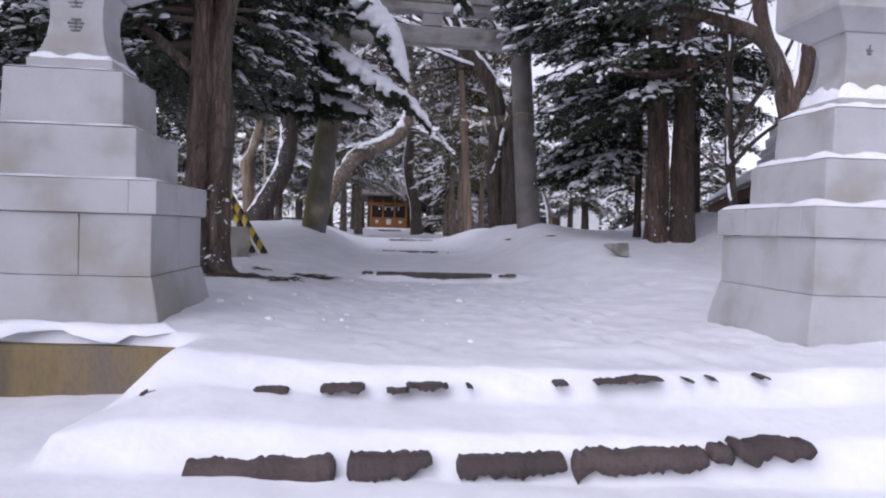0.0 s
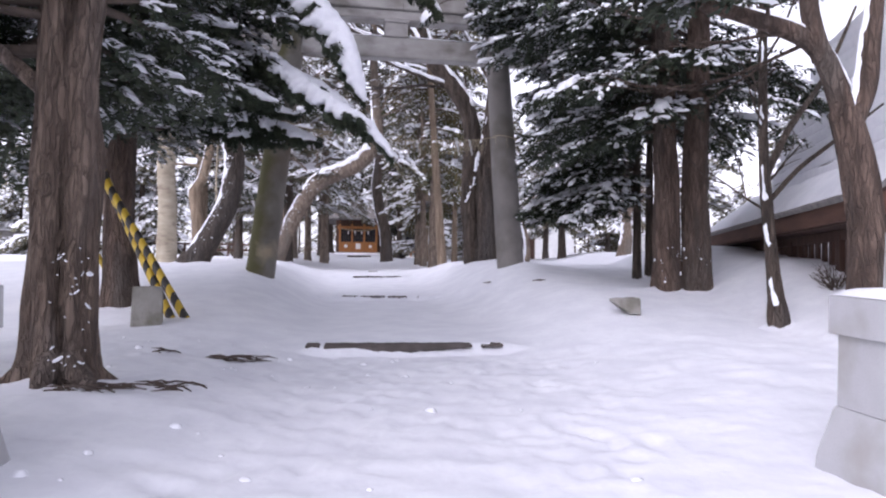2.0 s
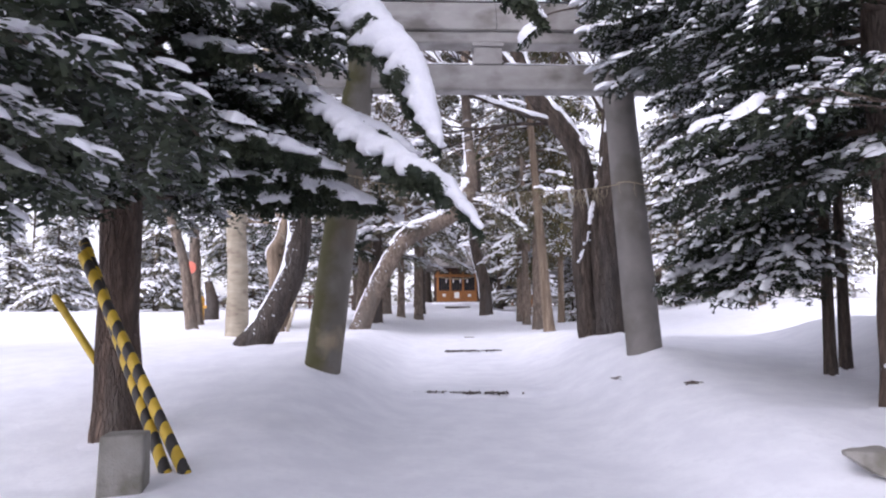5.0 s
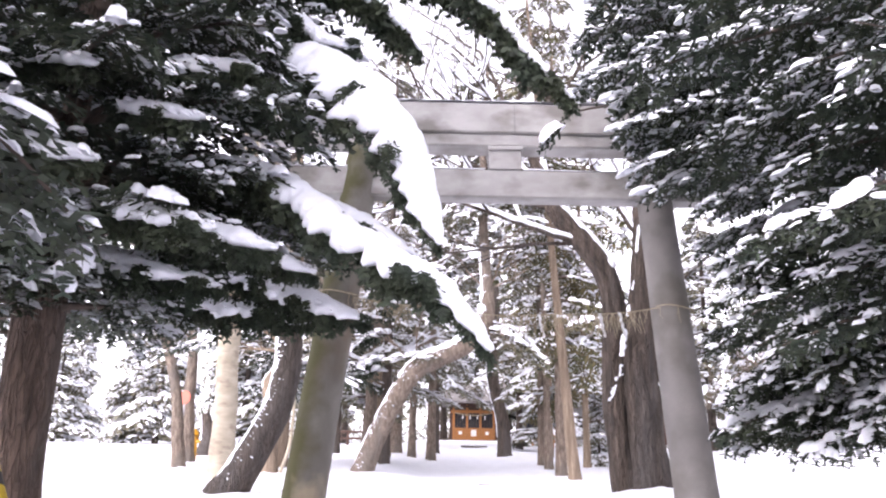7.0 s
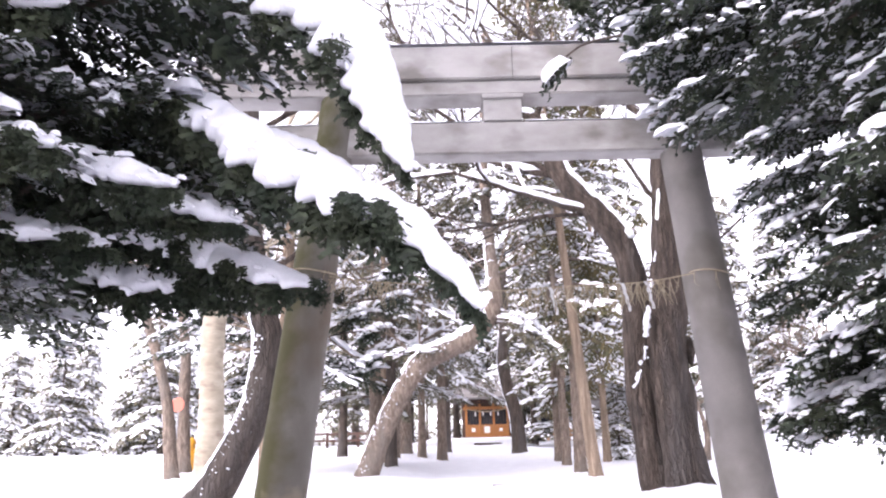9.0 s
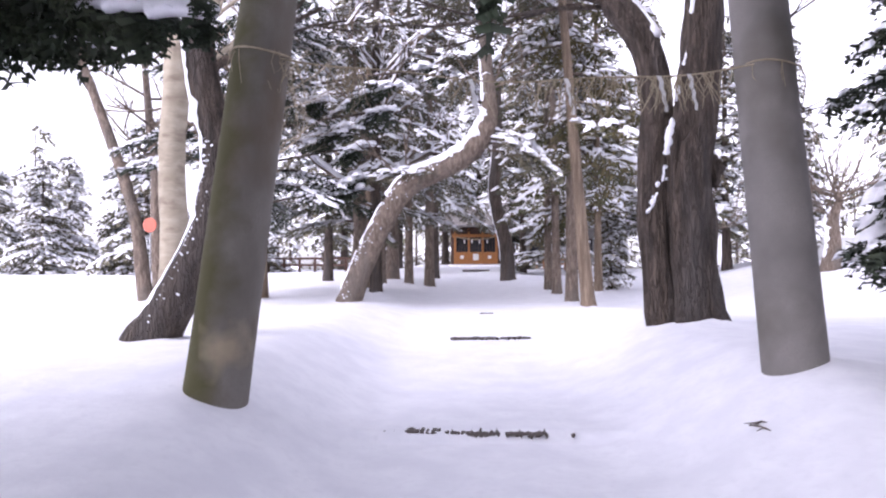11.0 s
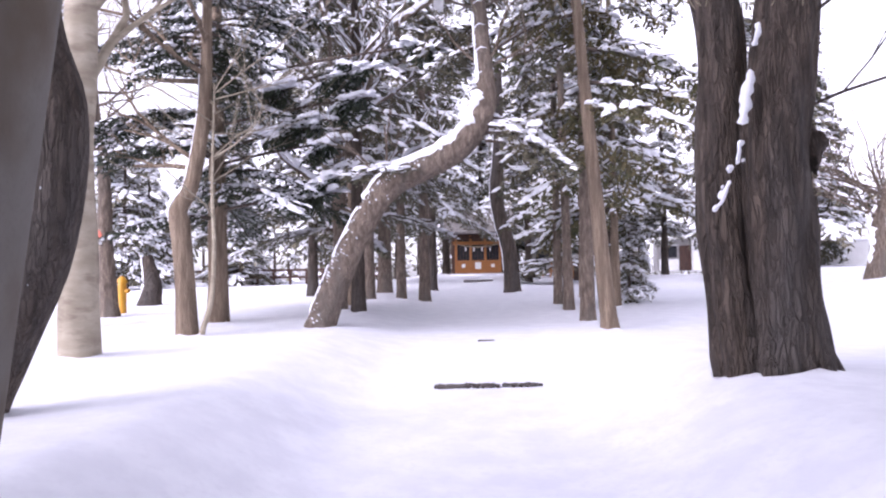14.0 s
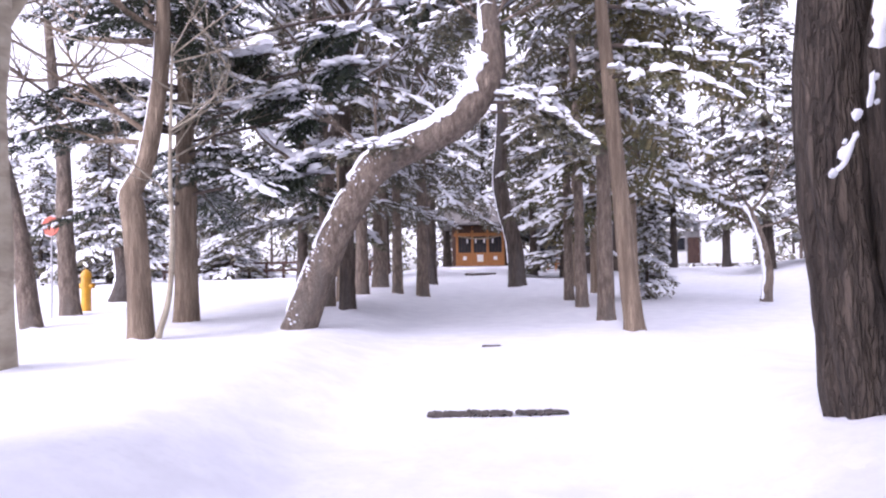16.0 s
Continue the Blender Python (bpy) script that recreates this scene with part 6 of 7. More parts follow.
for x, y, z, az, ln in ((-5.2, 25.3, 5.14, 3.0, 0.9), (-5.47, 25.3, 4.88, 3.3, 0.8), (-5.68, 25.3, 6.33, 3.0, 1.0), (-6.02, 25.3, 6.18, 3.4, 0.8), (-4.68, 25.3, 7.29, 3.2, 1.0), (-4.14, 25.3, 7.63, 0.3, 0.9), (-5.24, 25.3, 5.88, 3.2, 0.7), (-4.74, 25.3, 6.71, 2.9, 0.8), (-6.35, 25.3, 7.01, 3.1, 0.8)):
    p = rel(padded, [(x, y, z)])[0]
    cr.wood.append(tube([(0, 0, p.z - 0.2), (p.x * 0.6, p.y * 0.6, p.z - 0.02), p], [0.035, 0.028, 0.02], 5, 0.4))
    cr.bough(p, az, ln, 0.05, 0.3, 0.5, 1.2, 0.07, 1.0, 0.0)
    for k in range(10):
        t = cr.r.random()
        q = p + Vector((math.cos(az), math.sin(az), 0)) * (ln * t) + Vector((cr.r.uniform(-0.15, 0.15), cr.r.uniform(-0.3, 0.1), ln * (0.05 * t - 0.3 * t * t) + 0.06))
        w = cr.r.uniform(0.18, 0.36)
        cr.snow.append((q, Vector((w * math.cos(az), w * math.sin(az), -0.2 * w)) * 1.2, Vector((-w * math.sin(az), w * math.cos(az), 0)) * 0.8, Vector((0, 0, w * 0.55))))
cr.emit(padded, NEEDLE, TWIG)
slim_fir(-6.9, 30.5, 0.15, 9.0, 2.0, 3.0, 44, 36, mat=BARK_TAN, needles=NEEDLE_FAR_HAZE, snow=0.5, droop=0.3, label="dark spreading fir with low boughs")
trunk_tree("bare_tree", [(-11.95, 27.4, 2.5), (-12.1, 27.4, 4.2), (-12.15, 27.4, 5.8), (-12.35, 27.4, 7.1), (-12.6, 27.4, 9.5)], [0.19, 0.17, 0.15, 0.12, 0.06], BARK_GREY, "grey bare tree with spreading branches", seed=7.0, twigs=9)
trunk_tree("leaning_tree", [(-3.6, 40.0, 2.6), (-3.68, 40.0, 4.15), (-4.0, 40.0, 5.44), (-4.16, 40.0, 6.6), (-4.03, 40.0, 8.4), (-4.0, 40.0, 12.0)], [0.3, 0.28, 0.26, 0.25, 0.22, 0.12], BARK_DARK, "dark leaning trunk before the shrine hall", (0.5, 0.03, 0.1, 0.8, (-1, 0, 0.5)), seed=8.0)
trunk_tree("snag", [(2.9, 31.3, 2.3), (2.95, 31.3, 3.1), (2.8, 31.3, 3.9), (2.55, 31.3, 4.6)], [0.12, 0.11, 0.09, 0.05], BARK_GREY, "short broken snag plastered with snow", (0.8, 0.05, 0.05, 1.0, (-1, -0.6, 0.5)), seed=9.0, twigs=5)
trunk_tree("bare_tree", [(7.85, 36.0, 3.0), (7.95, 36.0, 4.0), (7.9, 36.0, 4.7), (8.15, 36.0, 5.3), (8.2, 36.0, 5.7)], [0.3, 0.26, 0.25, 0.13, 0.05], BARK_GREY, "pollarded bare tree with upright shoots", (0.7, 0.04, 0.2, 0.8, (-1, -0.4, 0.6)), seed=10.0, twigs=20)
trunk_tree("bare_tree", [(-10.85, 25.0, 2.4), (-11.2, 25.0, 4.4), (-11.85, 25.0, 6.2), (-12.6, 25.0, 8.0), (-13.4, 25.0, 9.6)], [0.17, 0.14, 0.13, 0.1, 0.05], BARK_GREY, "grey bare tree leaning over the field", seed=11.0, twigs=10)
forked = trunk_tree("bare_tree", [(-6.75, 28.9, 2.4), (-6.68, 28.9, 4.2), (-6.7, 28.9, 5.2), (-6.65, 28.9, 6.2)], [0.2, 0.18, 0.175, 0.18], BARK_GREY, "tall grey forked tree with thick snow on bare limbs", seed=12.0)
wood_, caps_, r = [], [], random.Random(120)
top = rel(forked, [(-6.65, 28.9, 6.0)])[0]
for d, ln, rd in (((-0.75, -0.2, 1), 3.2, 0.12), ((0.1, 0, 1), 3.6, 0.14), ((0.8, -0.3, 0.9), 2.9, 0.1), ((1, -0.2, 0.3), 2.2, 0.075), ((-1, -0.3, 0.25), 2.0, 0.07), ((0.5, -0.6, 0.6), 2.2, 0.075), ((0.9, -0.1, 0.6), 2.6, 0.08)):
    snowy_limbs(wood_, caps_, top - Vector((0, 0, r.uniform(0, 0.8))), d, ln, rd, 3, r)
tube_part("branchwork", wood_, BARK_GREY, forked)
v, f = join(caps_)
tagged(part("limb_snow", raw_mesh("limb_snow", v, f), SNOW_LUMP, forked, "snow along the limbs", smooth=True), kind="stuff")
trunk_tree("old_stump", [(-13.6, 31.5, 2.5), (-13.5, 31.5, 3.2), (-13.7, 31.5, 4.0)], [0.3, 0.25, 0.14], BARK_DARK, "broken dark stump capped with snow", (1.0, 0.06, 0.3, 1.0, (-0.5, 0, 1)), seed=13.0, category="stump")


# cedars that line the way to the hall
def cedar(x, y, rad, height, low, reach, seed, lean=0.0, mat=BARK_TAN, needles=NEEDLE_WARM, boughs=34, snow=0.65, label="straight tan-barked cedar with high green boughs", frond=0.34):
    height += 3.0
    root_ = thing("cedar_tree", base_of(x, y), label, "tree", "cedars along the way")
    p_, r_ = flare([(0, 0, 0.12), (lean * 0.35, 0, height * 0.35), (lean * 0.7, 0, height * 0.7), (lean, 0, height)], [rad, rad * 0.75, rad * 0.5, rad * 0.12], 1.35)
    tube_part("trunk", [tube(p_, r_, 18, 0.25, 0.04, 8, seed, 0.08)], mat, root_)
    c = Crown(seed, frond)
    c.far = True
    for i in range(boughs):
        t = (i + c.r.random()) / boughs
        z = low + (height - low) * t ** 0.9
        c.bough((lean * z / height, 0, z), c.r.uniform(0, 6.28), reach * (1 - 0.7 * t) * c.r.uniform(0.7, 1.15), 0.1, 0.42, 0.42, snow * 0.95, 0.28, 0.3, 0.1)
    c.emit(root_, needles, TWIG)
    foot_snow(root_, x, y, rad * 1.3, seed)
    return root_


cedar(-0.33, 25.6, 0.14, 12.0, 3.4, 2.6, 101, -1.1)
cedar(-0.72, 27.6, 0.14, 12.5, 4.4, 1.8, 102, mat=BARK_GREY, needles=NEEDLE_FAR_HAZE, snow=0.8)
cedar(-1.2, 30.5, 0.12, 12.0, 3.4, 1.8, 103, -0.2, mat=BARK_GREY, needles=NEEDLE_FAR_HAZE, snow=0.8)
cedar(-1.55, 32.5, 0.11, 12.0, 3.2, 1.8, 104, mat=BARK_GREY, needles=NEEDLE_FAR_HAZE, snow=0.8)
cedar(0.0, 31.5, 0.11, 11.0, 2.4, 2.6, 105, boughs=60)
cedar(-0.9, 35.5, 0.10, 12.0, 3.2, 2.0, 106)
cedar(-1.5, 39.0, 0.10, 13.0, 3.2, 2.1, 107)
cedar(-6.0, 28.2, 0.15, 12.0, 3.6, 2.0, 108, mat=BARK_DARK, needles=NEEDLE_FAR_HAZE, snow=0.85)
cedar(-7.4, 33.6, 0.17, 12.0, 3.8, 2.0, 109, mat=BARK_GREY, needles=NEEDLE_FAR_HAZE, snow=0.85)
cedar(-8.0, 37.5, 0.24, 13.0, 3.8, 2.2, 110, mat=BARK_GREY, needles=NEEDLE_FAR_HAZE, snow=0.85)
cedar(-6.6, 34.5, 0.14, 12.5, 3.6, 2.0, 111, mat=BARK_GREY, needles=NEEDLE_FAR_HAZE, snow=0.85)
cedar(-5.95, 35.0, 0.17, 12.0, 3.6, 2.0, 112, mat=BARK_GREY, needles=NEEDLE_FAR_HAZE, snow=0.85)
cedar(-7.2, 42.0, 0.2, 13.0, 3.8, 2.3, 113, mat=BARK_DARK, needles=NEEDLE_FAR_HAZE, snow=0.85)
cedar(-8.4, 47.0, 0.2, 13.0, 3.3, 3.6, 114, mat=BARK_DARK, needles=NEEDLE_FAR_HAZE, snow=0.85)
cedar(-3.7, 49.0, 0.17, 12.0, 3.5, 3.4, 115, mat=BARK_DARK, needles=NEEDLE_FAR_HAZE, snow=0.4)

# snowy firs behind and beside: a few built, the rest repeated
kinds = []
for k, (h, low, reach, rad, nb) in enumerate(((9.0, 1.0, 2.4, 0.16, 60), (12.0, 2.2, 2.6, 0.2, 66), (14.0, 3.0, 2.7, 0.24, 70), (6.0, 0.4, 1.8, 0.1, 46), (8.0, 0.3, 2.6, 0.14, 60))):
    root = thing("snowy_fir", Matrix.Identity(4), "young fir white all over with snow" if k == 4 else "dark fir with boughs thickly loaded with snow", "tree", "firs of the grove")
    p, rr = flare([(0, 0, 0.12), (0.05, 0, h * 0.35), (0, 0, h * 0.7), (0, 0, h)], [rad, rad * 0.75, rad * 0.5, rad * 0.1], 1.3)
    tube_part("trunk", [tube(p, rr, 12, 0.5, 0.04, 6, k, 0.08)], BARK_DARK, root)
    cr = Crown(200 + k, 0.5)
    cr.far = True
    for i in range(nb):
        t = (i + cr.r.random()) / nb
        z = low + (h - low) * t ** 0.9
        cr.bough((0, 0, z), cr.r.uniform(0, 6.28), reach * (1 - 0.8 * t) * cr.r.uniform(0.7, 1.15), 0.12, 0.4, 0.42, 2.6 if k == 4 else 1.1, 0.3, 0.9, 0.08)
    cr.emit(root, NEEDLE_FAR_HAZE, TWIG)
    kinds.append(root)
GROVE = [(2, -1.2, 52.0), (2, -6.0, 66.0), (2, -10.5, 62.0), (4, -24.5, 46.0), (1, -10.2, 36.0), (1, -11.5, 45.0), (0, -2.2, 47.0), 
         (1, 6.5, 47.0), (4, -20.0, 50.0), (4, -29.0, 55.0), (2, -21.0, 50.0), (4, -34.0, 58.0), (4, -32.0, 47.0),
         (2, -8.5, 66.0), (2, -3.0, 67.0), (2, 2.0, 62.0), (1, 7.0, 60.0), (2, 12.0, 58.0), (2, 17.0, 52.0), (1, 21.0, 48.0), (2, -14.0, 62.0), (2, -19.0, 64.0), (2, -26.0, 60.0),
         (3, 0.45, 33.2), (4, -38.0, 50.0), (4, -42.0, 62.0), (2, -4.6, 62.5), (2, -12.8, 55.0), (1, -6.4, 61.5), (2, 0.5, 56.0), (2, 4.6, 66.0), (1, -23.0, 55.0), (0, 9.4, 47.5), (3, 14.0, 46.0)]
r = random.Random(77)
first = set()
for k, x, y in GROVE:
    s = 0.45 if (k, x) == (3, 0.45) else r.uniform(0.88, 1.15)
    m = Matrix.Translation((x, y, ground_z(x, y, False) - 0.1)) @ pose(0, 0, 0, 0, 0, r.uniform(0, 360)) @ Matrix.Diagonal((s, s, s * r.uniform(0.95, 1.1), 1))
    if k not in first:
        first.add(k)
        kinds[k].matrix_basis = m
    else:
        ob = copy_thing(kinds[k], m)
        ob.matrix_basis = m

# distant snowy woods that close the view all round
woods = tagged(new("far_woods", None), "distant snow-covered woods beyond the precinct", "woods")
cr = Crown(401, 1.5)
cr.far = True
for k in range(230):
    a = radians(cr.r.uniform(-75, 75)) if k < 190 else radians(cr.r.uniform(75, 285))
    dist = cr.r.uniform(85, 140)
    x, y = math.sin(a) * dist - 3, math.cos(a) * dist + 5
    if y > 0 and abs(x - 7) < 6 and y < 95:
        continue
    h = cr.r.uniform(7, 15)
    zb = ground_z(x, y, False)
    cr.wood.append(tube([(x, y, zb - 0.3), (x, y, zb + h)], [0.2, 0.03], 5, 5))
    for i in range(34):
        t = cr.r.random()
        az = cr.r.uniform(0, 6.28)
        rr = (0.3 + 2.6 * (1 - t)) * cr.r.uniform(0.2, 0.8)
        cr.spray(Vector((x + rr * math.cos(az), y + rr * math.sin(az), zb + 0.6 + (h - 0.6) * t)), (math.cos(az), math.sin(az), -0.45), 1.6, 0.75)
cr.emit(woods, NEEDLE_FAR_HAZE, TWIG)


# ---- the shrine hall at the end of the way ----
hall = thing("shrine_hall", pose(-7.4, 56.4, 3.45, 0, 0, 9), "small orange-brown wooden shrine hall with dark windows", "shrine")
part("body", box_bm(3.3, 4.0, 2.5, (0, 2.3, 0), 0.02), DARKWOOD, hall)
part("platform", box_bm(3.6, 1.3, 0.16, (0, -0.35, -0.1), 0.02), GREYWALL, hall)
part("snow_step", box_bm(3.5, 0.7, 0.14, (0, -0.9, -0.14), 0.05), SNOW, hall)
for i in range(4):
    part("post", box_bm(0.15, 0.15, 2.35, (-1.36 + 0.907 * i, 0.18, 0.05), 0.01), ORANGE, hall)
for i in range(3):
    cx = -0.907 + 0.907 * i
    part("lower_panel", box_bm(0.757, 0.07, 0.72, (cx, 0.2, 0.08), 0.008), ORANGE, hall)
    part("sill", box_bm(0.757, 0.1, 0.06, (cx, 0.19, 0.802), 0.006), ORANGE, hall)
    win = part("window", box_bm(0.757, 0.03, 0.95, (cx, 0.24, 0.865), 0), DARKPANE, hall)
    for k in range(3):
        part("lattice_bar", box_bm(0.02, 0.02, 0.95, (cx - 0.19 + 0.19 * k, 0.215, 0.866), 0), DARKWOOD, win)
    part("notice", box_bm((0.22, 0.36, 0.22)[i], 0.008, (0.22, 0.42, 0.2)[i], (cx, 0.158, (0.42, 0.32, 0.42)[i]), 0), PAPER, hall, "white paper notice")
part("lintel", box_bm(3.1, 0.17, 0.2, (0, 0.18, 1.83), 0.01), ORANGE, hall)
part("upper_lintel", box_bm(3.3, 0.14, 0.16, (0, 0.16, 2.2), 0.01), DARKWOOD, hall)
tube_part("straw_rope", [tube([(-1.3, 0.02, 1.85), (-0.6, 0, 1.72), (0, 0, 1.68), (0.6, 0, 1.72), (1.3, 0.02, 1.85)], [0.02, 0.04, 0.05, 0.04, 0.02], 8, 0.1)], STRAW, hall)
for k in range(4):
    part("paper_streamer", box_bm(0.08, 0.01, 0.24, (-0.75 + 0.5 * k, -0.03, 1.42), 0), PAPER, hall)
for sg in (-1, 1):
    bm = box_bm(4.6, 3.3, 0.16, (0, 0, 0), 0.03)
    bm.transform(Matrix.Translation((0, 1.6 + sg * 1.45, 3.25)) @ Matrix.Rotation(radians(-sg * 30), 4, "X"))
    part("roof", bm, SHINGLE, hall)
    if sg < 0:
        continue
    bm = box_bm(4.5, 3.2, 0.22, (0, 0, 0), 0.08)
    bm.transform(Matrix.Translation((0, 1.6 + sg * 1.47, 3.42)) @ Matrix.Rotation(radians(-sg * 30), 4, "X"))
    part("roof_snow", jitter(bm, 0.04, 1), SNOW, hall)

office = thing("side_building", pose(-1.9, 59.0, 3.45, 0, 0, 8), "low grey shrine office with dark windows and snowy roof", "building")
part("wall", box_bm(4.8, 4.0, 2.3, (0, 2, 0), 0.02), GREYWALL, office)
for k in range(3):
    w = part("window", box_bm(1.1, 0.04, 0.9, (-1.6 + 1.55 * k, -0.02, 0.8), 0), DARKPANE, office)
    part("window_frame", box_bm(1.24, 0.05, 0.06, (-1.6 + 1.55 * k, -0.03, 1.71), 0.005), DARKWOOD, w)
part("roof", box_bm(5.6, 5.0, 0.18, (0, 2, 2.3), 0.03), SHINGLE, office)
part("roof_snow", jitter(box_bm(5.5, 4.9, 0.3, (0, 2, 2.49), 0.1), 0.04, 1), SNOW, office)
rail = thing("wooden_railing", pose(-3.4, 55.6, 3.2, 0, 4, 12), "orange-brown wooden stair railing dusted with snow", "railing")
for k in range(5):
    part("post", box_bm(0.09, 0.09, 0.95, (0.45 * k, 0, 0), 0.006), ORANGE, rail)
for z in (0.35, 0.62, 0.9):
    part("rail", box_bm(2.0, 0.05, 0.08, (0.9, -0.075, z), 0.006), ORANGE, rail)

# ---- long white wall behind the pollarded tree ----
long_wall = thing("white_wall", pose(10.4, 50.0, ground_z(12, 50, False) - 0.15, 0, 0, -6), "long low white plastered wall capped with snow", "wall", kind="structure")
for k in range(5):
    part("wall_panel", box_bm(2.96, 0.16, 1.25, (1.5 + 3.0 * k, 0, 0), 0.015), WHITEWALL, long_wall)
    part("post", box_bm(0.2, 0.24, 1.4, (3.0 * k, 0, 0), 0.02), GREYWALL, long_wall)
part("snow_cap", jitter(box_bm(15.0, 0.3, 0.14, (7.5, 0, 1.252), 0.05), 0.03, 2), SNOW, long_wall)

# ---- white house across the precinct ----
house = thing("white_house", pose(8.1, 76.0, 3.55, 0, 0, 0), "white plastered low house with a flat snowy roof", "house")
part("wall", box_bm(3.9, 5.0, 3.3, (1.7, 2.5, 0), 0.02), WHITEWALL, house)
part("annex_wall", box_bm(2.8, 4.0, 2.7, (-1.66, 2.9, 0), 0.02), GREYWALL, house)
part("door", box_bm(0.95, 0.06, 2.1, (-0.75, 0.86, 0.05), 0.01), DARKWOOD, house)
part("parapet", box_bm(1.6, 0.1, 1.0, (-2.1, 0.82, 0), 0.01), WHITEWALL, house)
w = part("window", box_bm(1.3, 0.05, 1.0, (-2.1, 0.85, 1.15), 0), DARKPANE, house)
part("window_frame", box_bm(1.4, 0.06, 0.07, (-2.1, 0.84, 2.16), 0.005), WHITEWALL, w)
part("roof", box_bm(7.6, 5.6, 0.14, (0.2, 2.6, 3.31), 0.02), GREYWALL, house)
part("roof_snow", jitter(box_bm(7.5, 5.5, 0.2, (0.2, 2.6, 3.452), 0.06), 0.03, 1), SNOW, house)

far = thing("far_house", pose(-34.0, 60.0, 3.2, 0, 0, 25), "distant low house with a shallow snowy roof", "house")
part("wall", box_bm(4.2, 4, 1.7, (0, 0, 0), 0.02), GREYWALL, far)
for k in range(2):
    part("window", box_bm(0.9, 0.05, 0.7, (-1.0 + 2.0 * k, -2.0, 0.7), 0), DARKPANE, far)
bm = box_bm(5.0, 4.8, 0.8, (0, 0, 1.701), 0.02)
for v in bm.verts:
    if v.co.z > 2.2:
        v.co.y *= 0.1
part("roof", bm, SHINGLE, far)
bm = box_bm(4.9, 4.7, 0.95, (0, 0, 1.76), 0.04)
for v in bm.verts:
    if v.co.z > 2.2:
        v.co.y *= 0.15
part("roof_snow", bm, SNOW, far)

# ---- the steep-roofed hut on the bank ----
HUT = Matrix.Translation((5.25, 16.6, 0)) @ pose(0, 0, 0, 0, 0, -98.4)
hut = thing("lattice_hut", HUT, "brown wooden lattice hut under a steep snow-covered shingle roof", "hut")
part("fascia", box_bm(8.2, 0.05, 0.20, (4.1, 0.0, 2.68), 0.008), FASCIA, hut)
part("soffit", box_bm(8.2, 0.45, 0.04, (4.1, 0.27, 2.66), 0.004), DARKWOOD, hut)
part("sill_beam", box_bm(8.0, 0.14, 0.14, (4.2, 0.42, 1.85), 0.008), DARKWOOD, hut)
part("top_beam", box_bm(8.0, 0.14, 0.12, (4.2, 0.42, 2.54), 0.008), DARKWOOD, hut)
for k in range(30):
    part("slat", box_bm(0.115, 0.045, 0.55, (0.35 + 0.262 * k, 0.42, 1.99), 0.005), DARKWOOD, hut)
for k in range(5):
    part("post", box_bm(0.16, 0.16, 1.6, (0.3 + 1.9 * k, 0.42, 1.0), 0.01), DARKWOOD, hut)
part("back_wall", box_bm(4.0, 0.12, 2.4, (6.2, 2.6, 1.6), 0.01), DARKWOOD, hut)
v, f = [], []
n, m = 40, 8
for i in range(n + 1):
    x = -0.12 + 8.4 * i / n
    for j in range(m + 1):
        q = j / m
        puff = 0.02 if j == 0 else 0.09 + 0.04 * noise.noise((x * 1.5, q * 3, 1)) - 0.05 * (j == m)
        endr = 0.5 if i in (0, n) else 1.0
        v.append((x, -0.12 + 1.0 * q, 2.88 + 0.75 * q + puff * endr))
for i in range(n):
    for j in range(m):
        f.append((i * (m + 1) + j, (i + 1) * (m + 1) + j, (i + 1) * (m + 1) + j + 1, i * (m + 1) + j + 1))
part("skirt_snow", raw_mesh("skirt_snow", v, f), SNOW, hut, "smooth snow on the lower roof", smooth=True)
bm = box_bm(8.3, 1.15, 0.06, (0, 0, 0), 0.01)
bm.transform(Matrix.Translation((4.1, 0.36, 3.2)) @ Matrix.Rotation(radians(36.9), 4, "X"))
part("lower_roof", bm, SHINGLE, hut)
rng = random.Random(12)
for k in range(13):
    z, y = 3.42 + 0.215 * k, 0.66 + 0.087 * k
    xs = 1.9 - 0.058 * k
    bm = box_bm(8.3 - xs, 0.20, 0.055, (xs + (8.3 - xs) / 2, 0, 0), 0.006)
    bm.transform(Matrix.Translation((0, y, z)) @ Matrix.Rotation(radians(62), 4, "X"))
    part("shingle_course", bm, SHINGLE, hut)
    bm = box_bm(8.25 - xs, 0.2, 0.18, (xs + (8.3 - xs) / 2, 0.03, 0.025), 0.035)
    bmesh.ops.subdivide_edges(bm, edges=[e for e in bm.edges if abs(e.verts[0].co.x - e.verts[1].co.x) > 2], cuts=40)
    jitter(bm, 0.02, 2.5, k)
    bm.transform(Matrix.Translation((0, y, z)))
    part("course_snow", bm, SNOW_LUMP, hut, smooth=True)
bm = bmesh.new()
tri_ = [bm.verts.new(p) for p in ((2.1, 0.75, 3.35), (2.1, 3.5, 3.35), (1.45, 1.9, 6.2), (2.22, 0.75, 3.35), (2.22, 3.5, 3.35), (1.57, 1.9, 6.2))]
for q in ((0, 1, 2), (5, 4, 3), (0, 3, 4, 1), (1, 4, 5, 2), (2, 5, 3, 0)):
    bm.faces.new([tri_[i] for i in q])
bmesh.ops.recalc_face_normals(bm, faces=bm.faces[:])
part("gable_wall", bm, DARKWOOD, hut)
bm = box_bm(6.3, 3.4, 0.08, (0, 0, 0), 0.01)
bm.transform(Matrix.Translation((5.2, 3.15, 4.8)) @ Matrix.Rotation(radians(-61), 4, "X"))
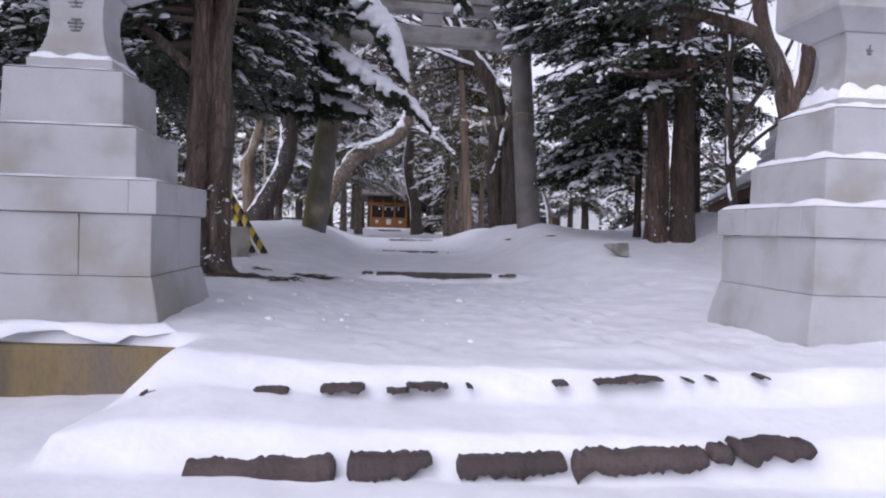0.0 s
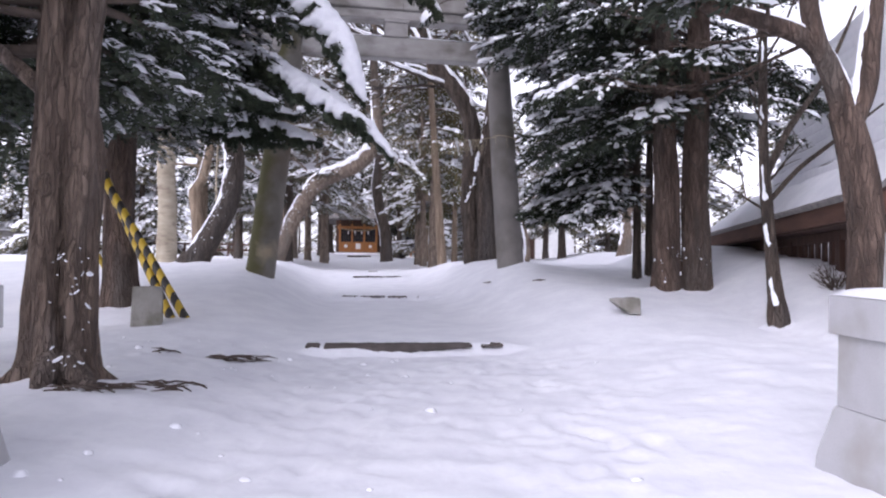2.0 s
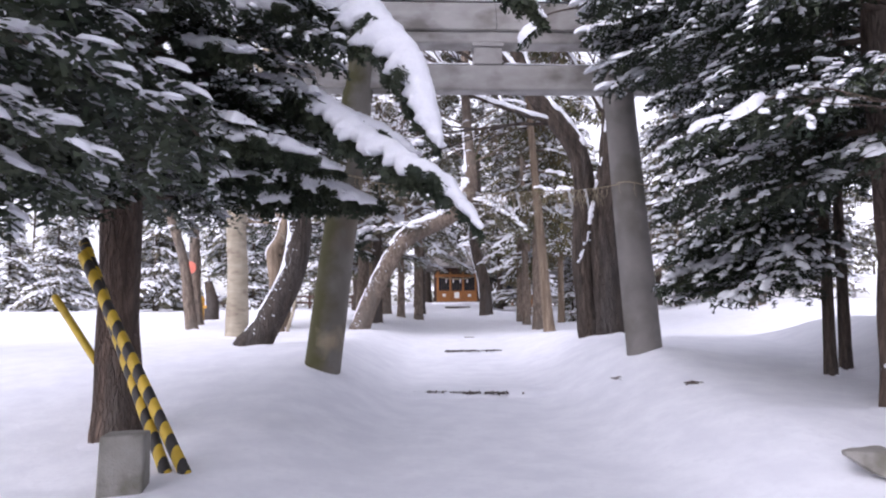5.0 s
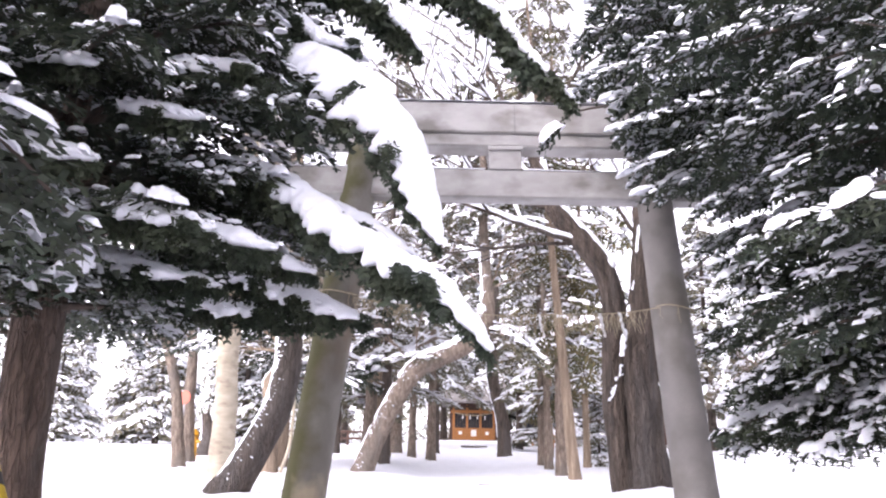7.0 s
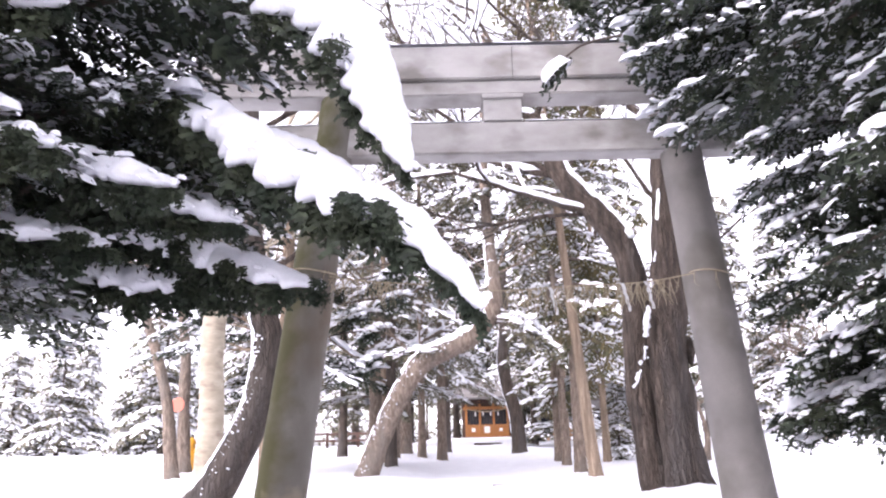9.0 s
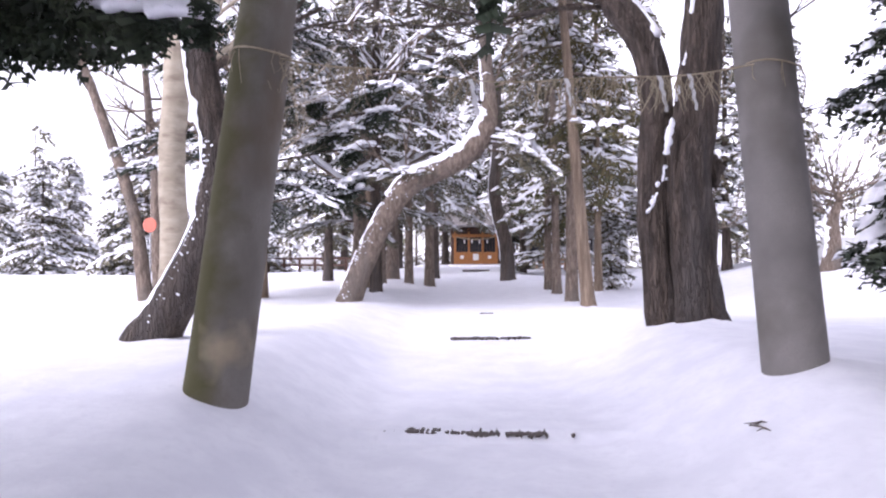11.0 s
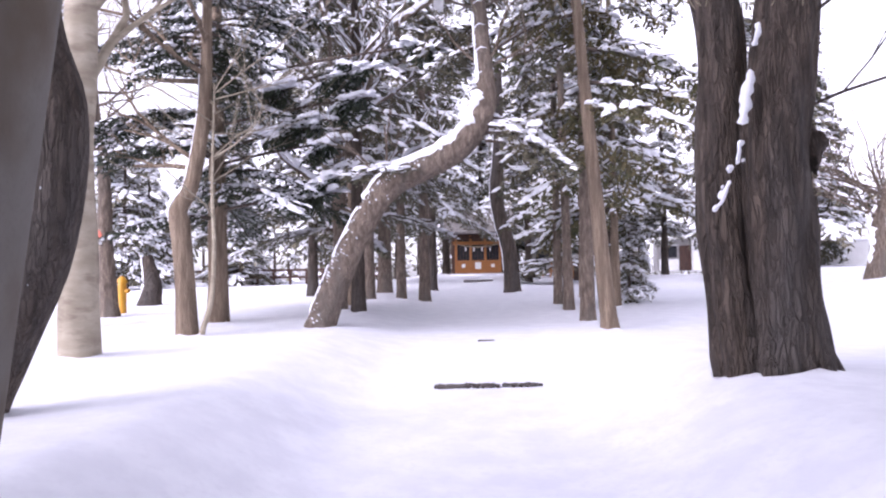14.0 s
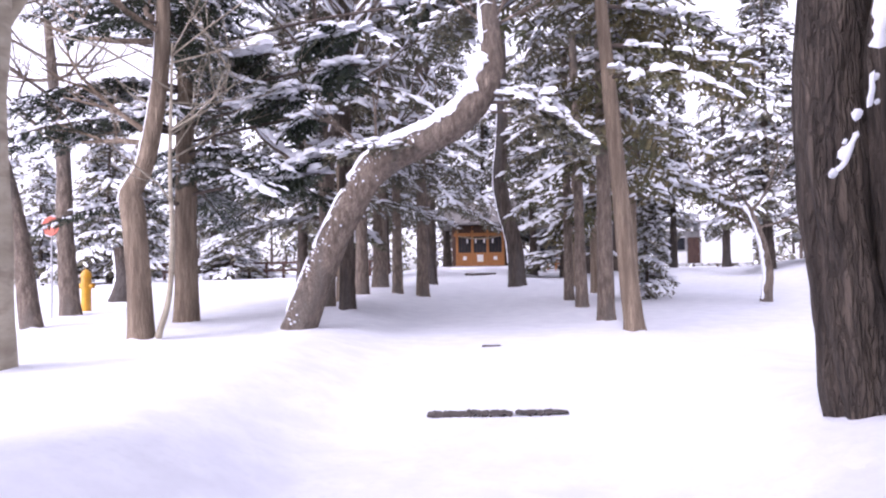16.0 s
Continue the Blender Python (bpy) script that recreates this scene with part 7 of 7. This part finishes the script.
part("back_roof", bm, SHINGLE, hut)

# ---- street things far to the left of the way ----
hyd = thing("fire_hydrant", base_of(-12.35, 28.4), "orange-yellow fire hydrant standing in snow", "hydrant")
tube_part("barrel", [tube([(0, 0, 0), (0, 0, 0.6), (0, 0, 0.75), (0, 0, 0.9)], [0.11, 0.11, 0.12, 0.10], 16, 0.1)], HYDRANT, hyd)
tube_part("bonnet", [tube([(0, 0, 0.9), (0, 0, 0.98), (0, 0, 1.06), (0, 0, 1.09)], [0.14, 0.12, 0.06, 0.01], 16, 0.05)], HYDRANT, hyd)
for sg in (-1, 1):
    tube_part("nozzle", [tube([(sg * 0.09, 0, 0.7), (sg * 0.19, 0, 0.7)], [0.055, 0.06], 10, 0.05)], HYDRANT, hyd)
sgn = thing("road_sign", base_of(-11.85, 26.7), "small round faded red sign on a steel post", "sign")
tube_part("post", [tube([(0, 0, 0), (0, 0, 2.2)], [0.022, 0.022], 10, 0.5)], STEEL, sgn)
bm = bmesh.new()
bmesh.ops.create_cone(bm, cap_ends=True, segments=28, radius1=0.2, radius2=0.2, depth=0.02)
bm.transform(Matrix.Translation((0, -0.035, 2.02)) @ Matrix.Rotation(radians(90), 4, "X") @ Matrix.Rotation(0, 4, "Z"))
part("disc", bm, SIGNRED, sgn)
fence = thing("wooden_fence", pose(-24.0, 50.0, ground_z(-20, 51, False) - 0.1, 0, 0, 8), "long low brown wooden fence in snow", "fence")
for k in range(14):
    part("post", box_bm(0.14, 0.14, 1.0, (0.95 * k, 0, 0), 0.01), DARKWOOD, fence)
for z in (0.45, 0.85):
    part("rail", box_bm(12.6, 0.06, 0.13, (6.2, -0.105, z), 0.008), DARKWOOD, fence)
shrub = thing("low_shrub", base_of(4.25, 9.75), "small dark shrub poking out of snow", "shrub")
tubes, r = [], random.Random(3)
for k in range(16):
    a = r.uniform(0, 6.28)
    twiggy(tubes, (0, 0, 0.08), (math.cos(a), math.sin(a), 0.8), 0.22, 0.008, 2, r)
tube_part("litter", tubes, TWIG, shrub)
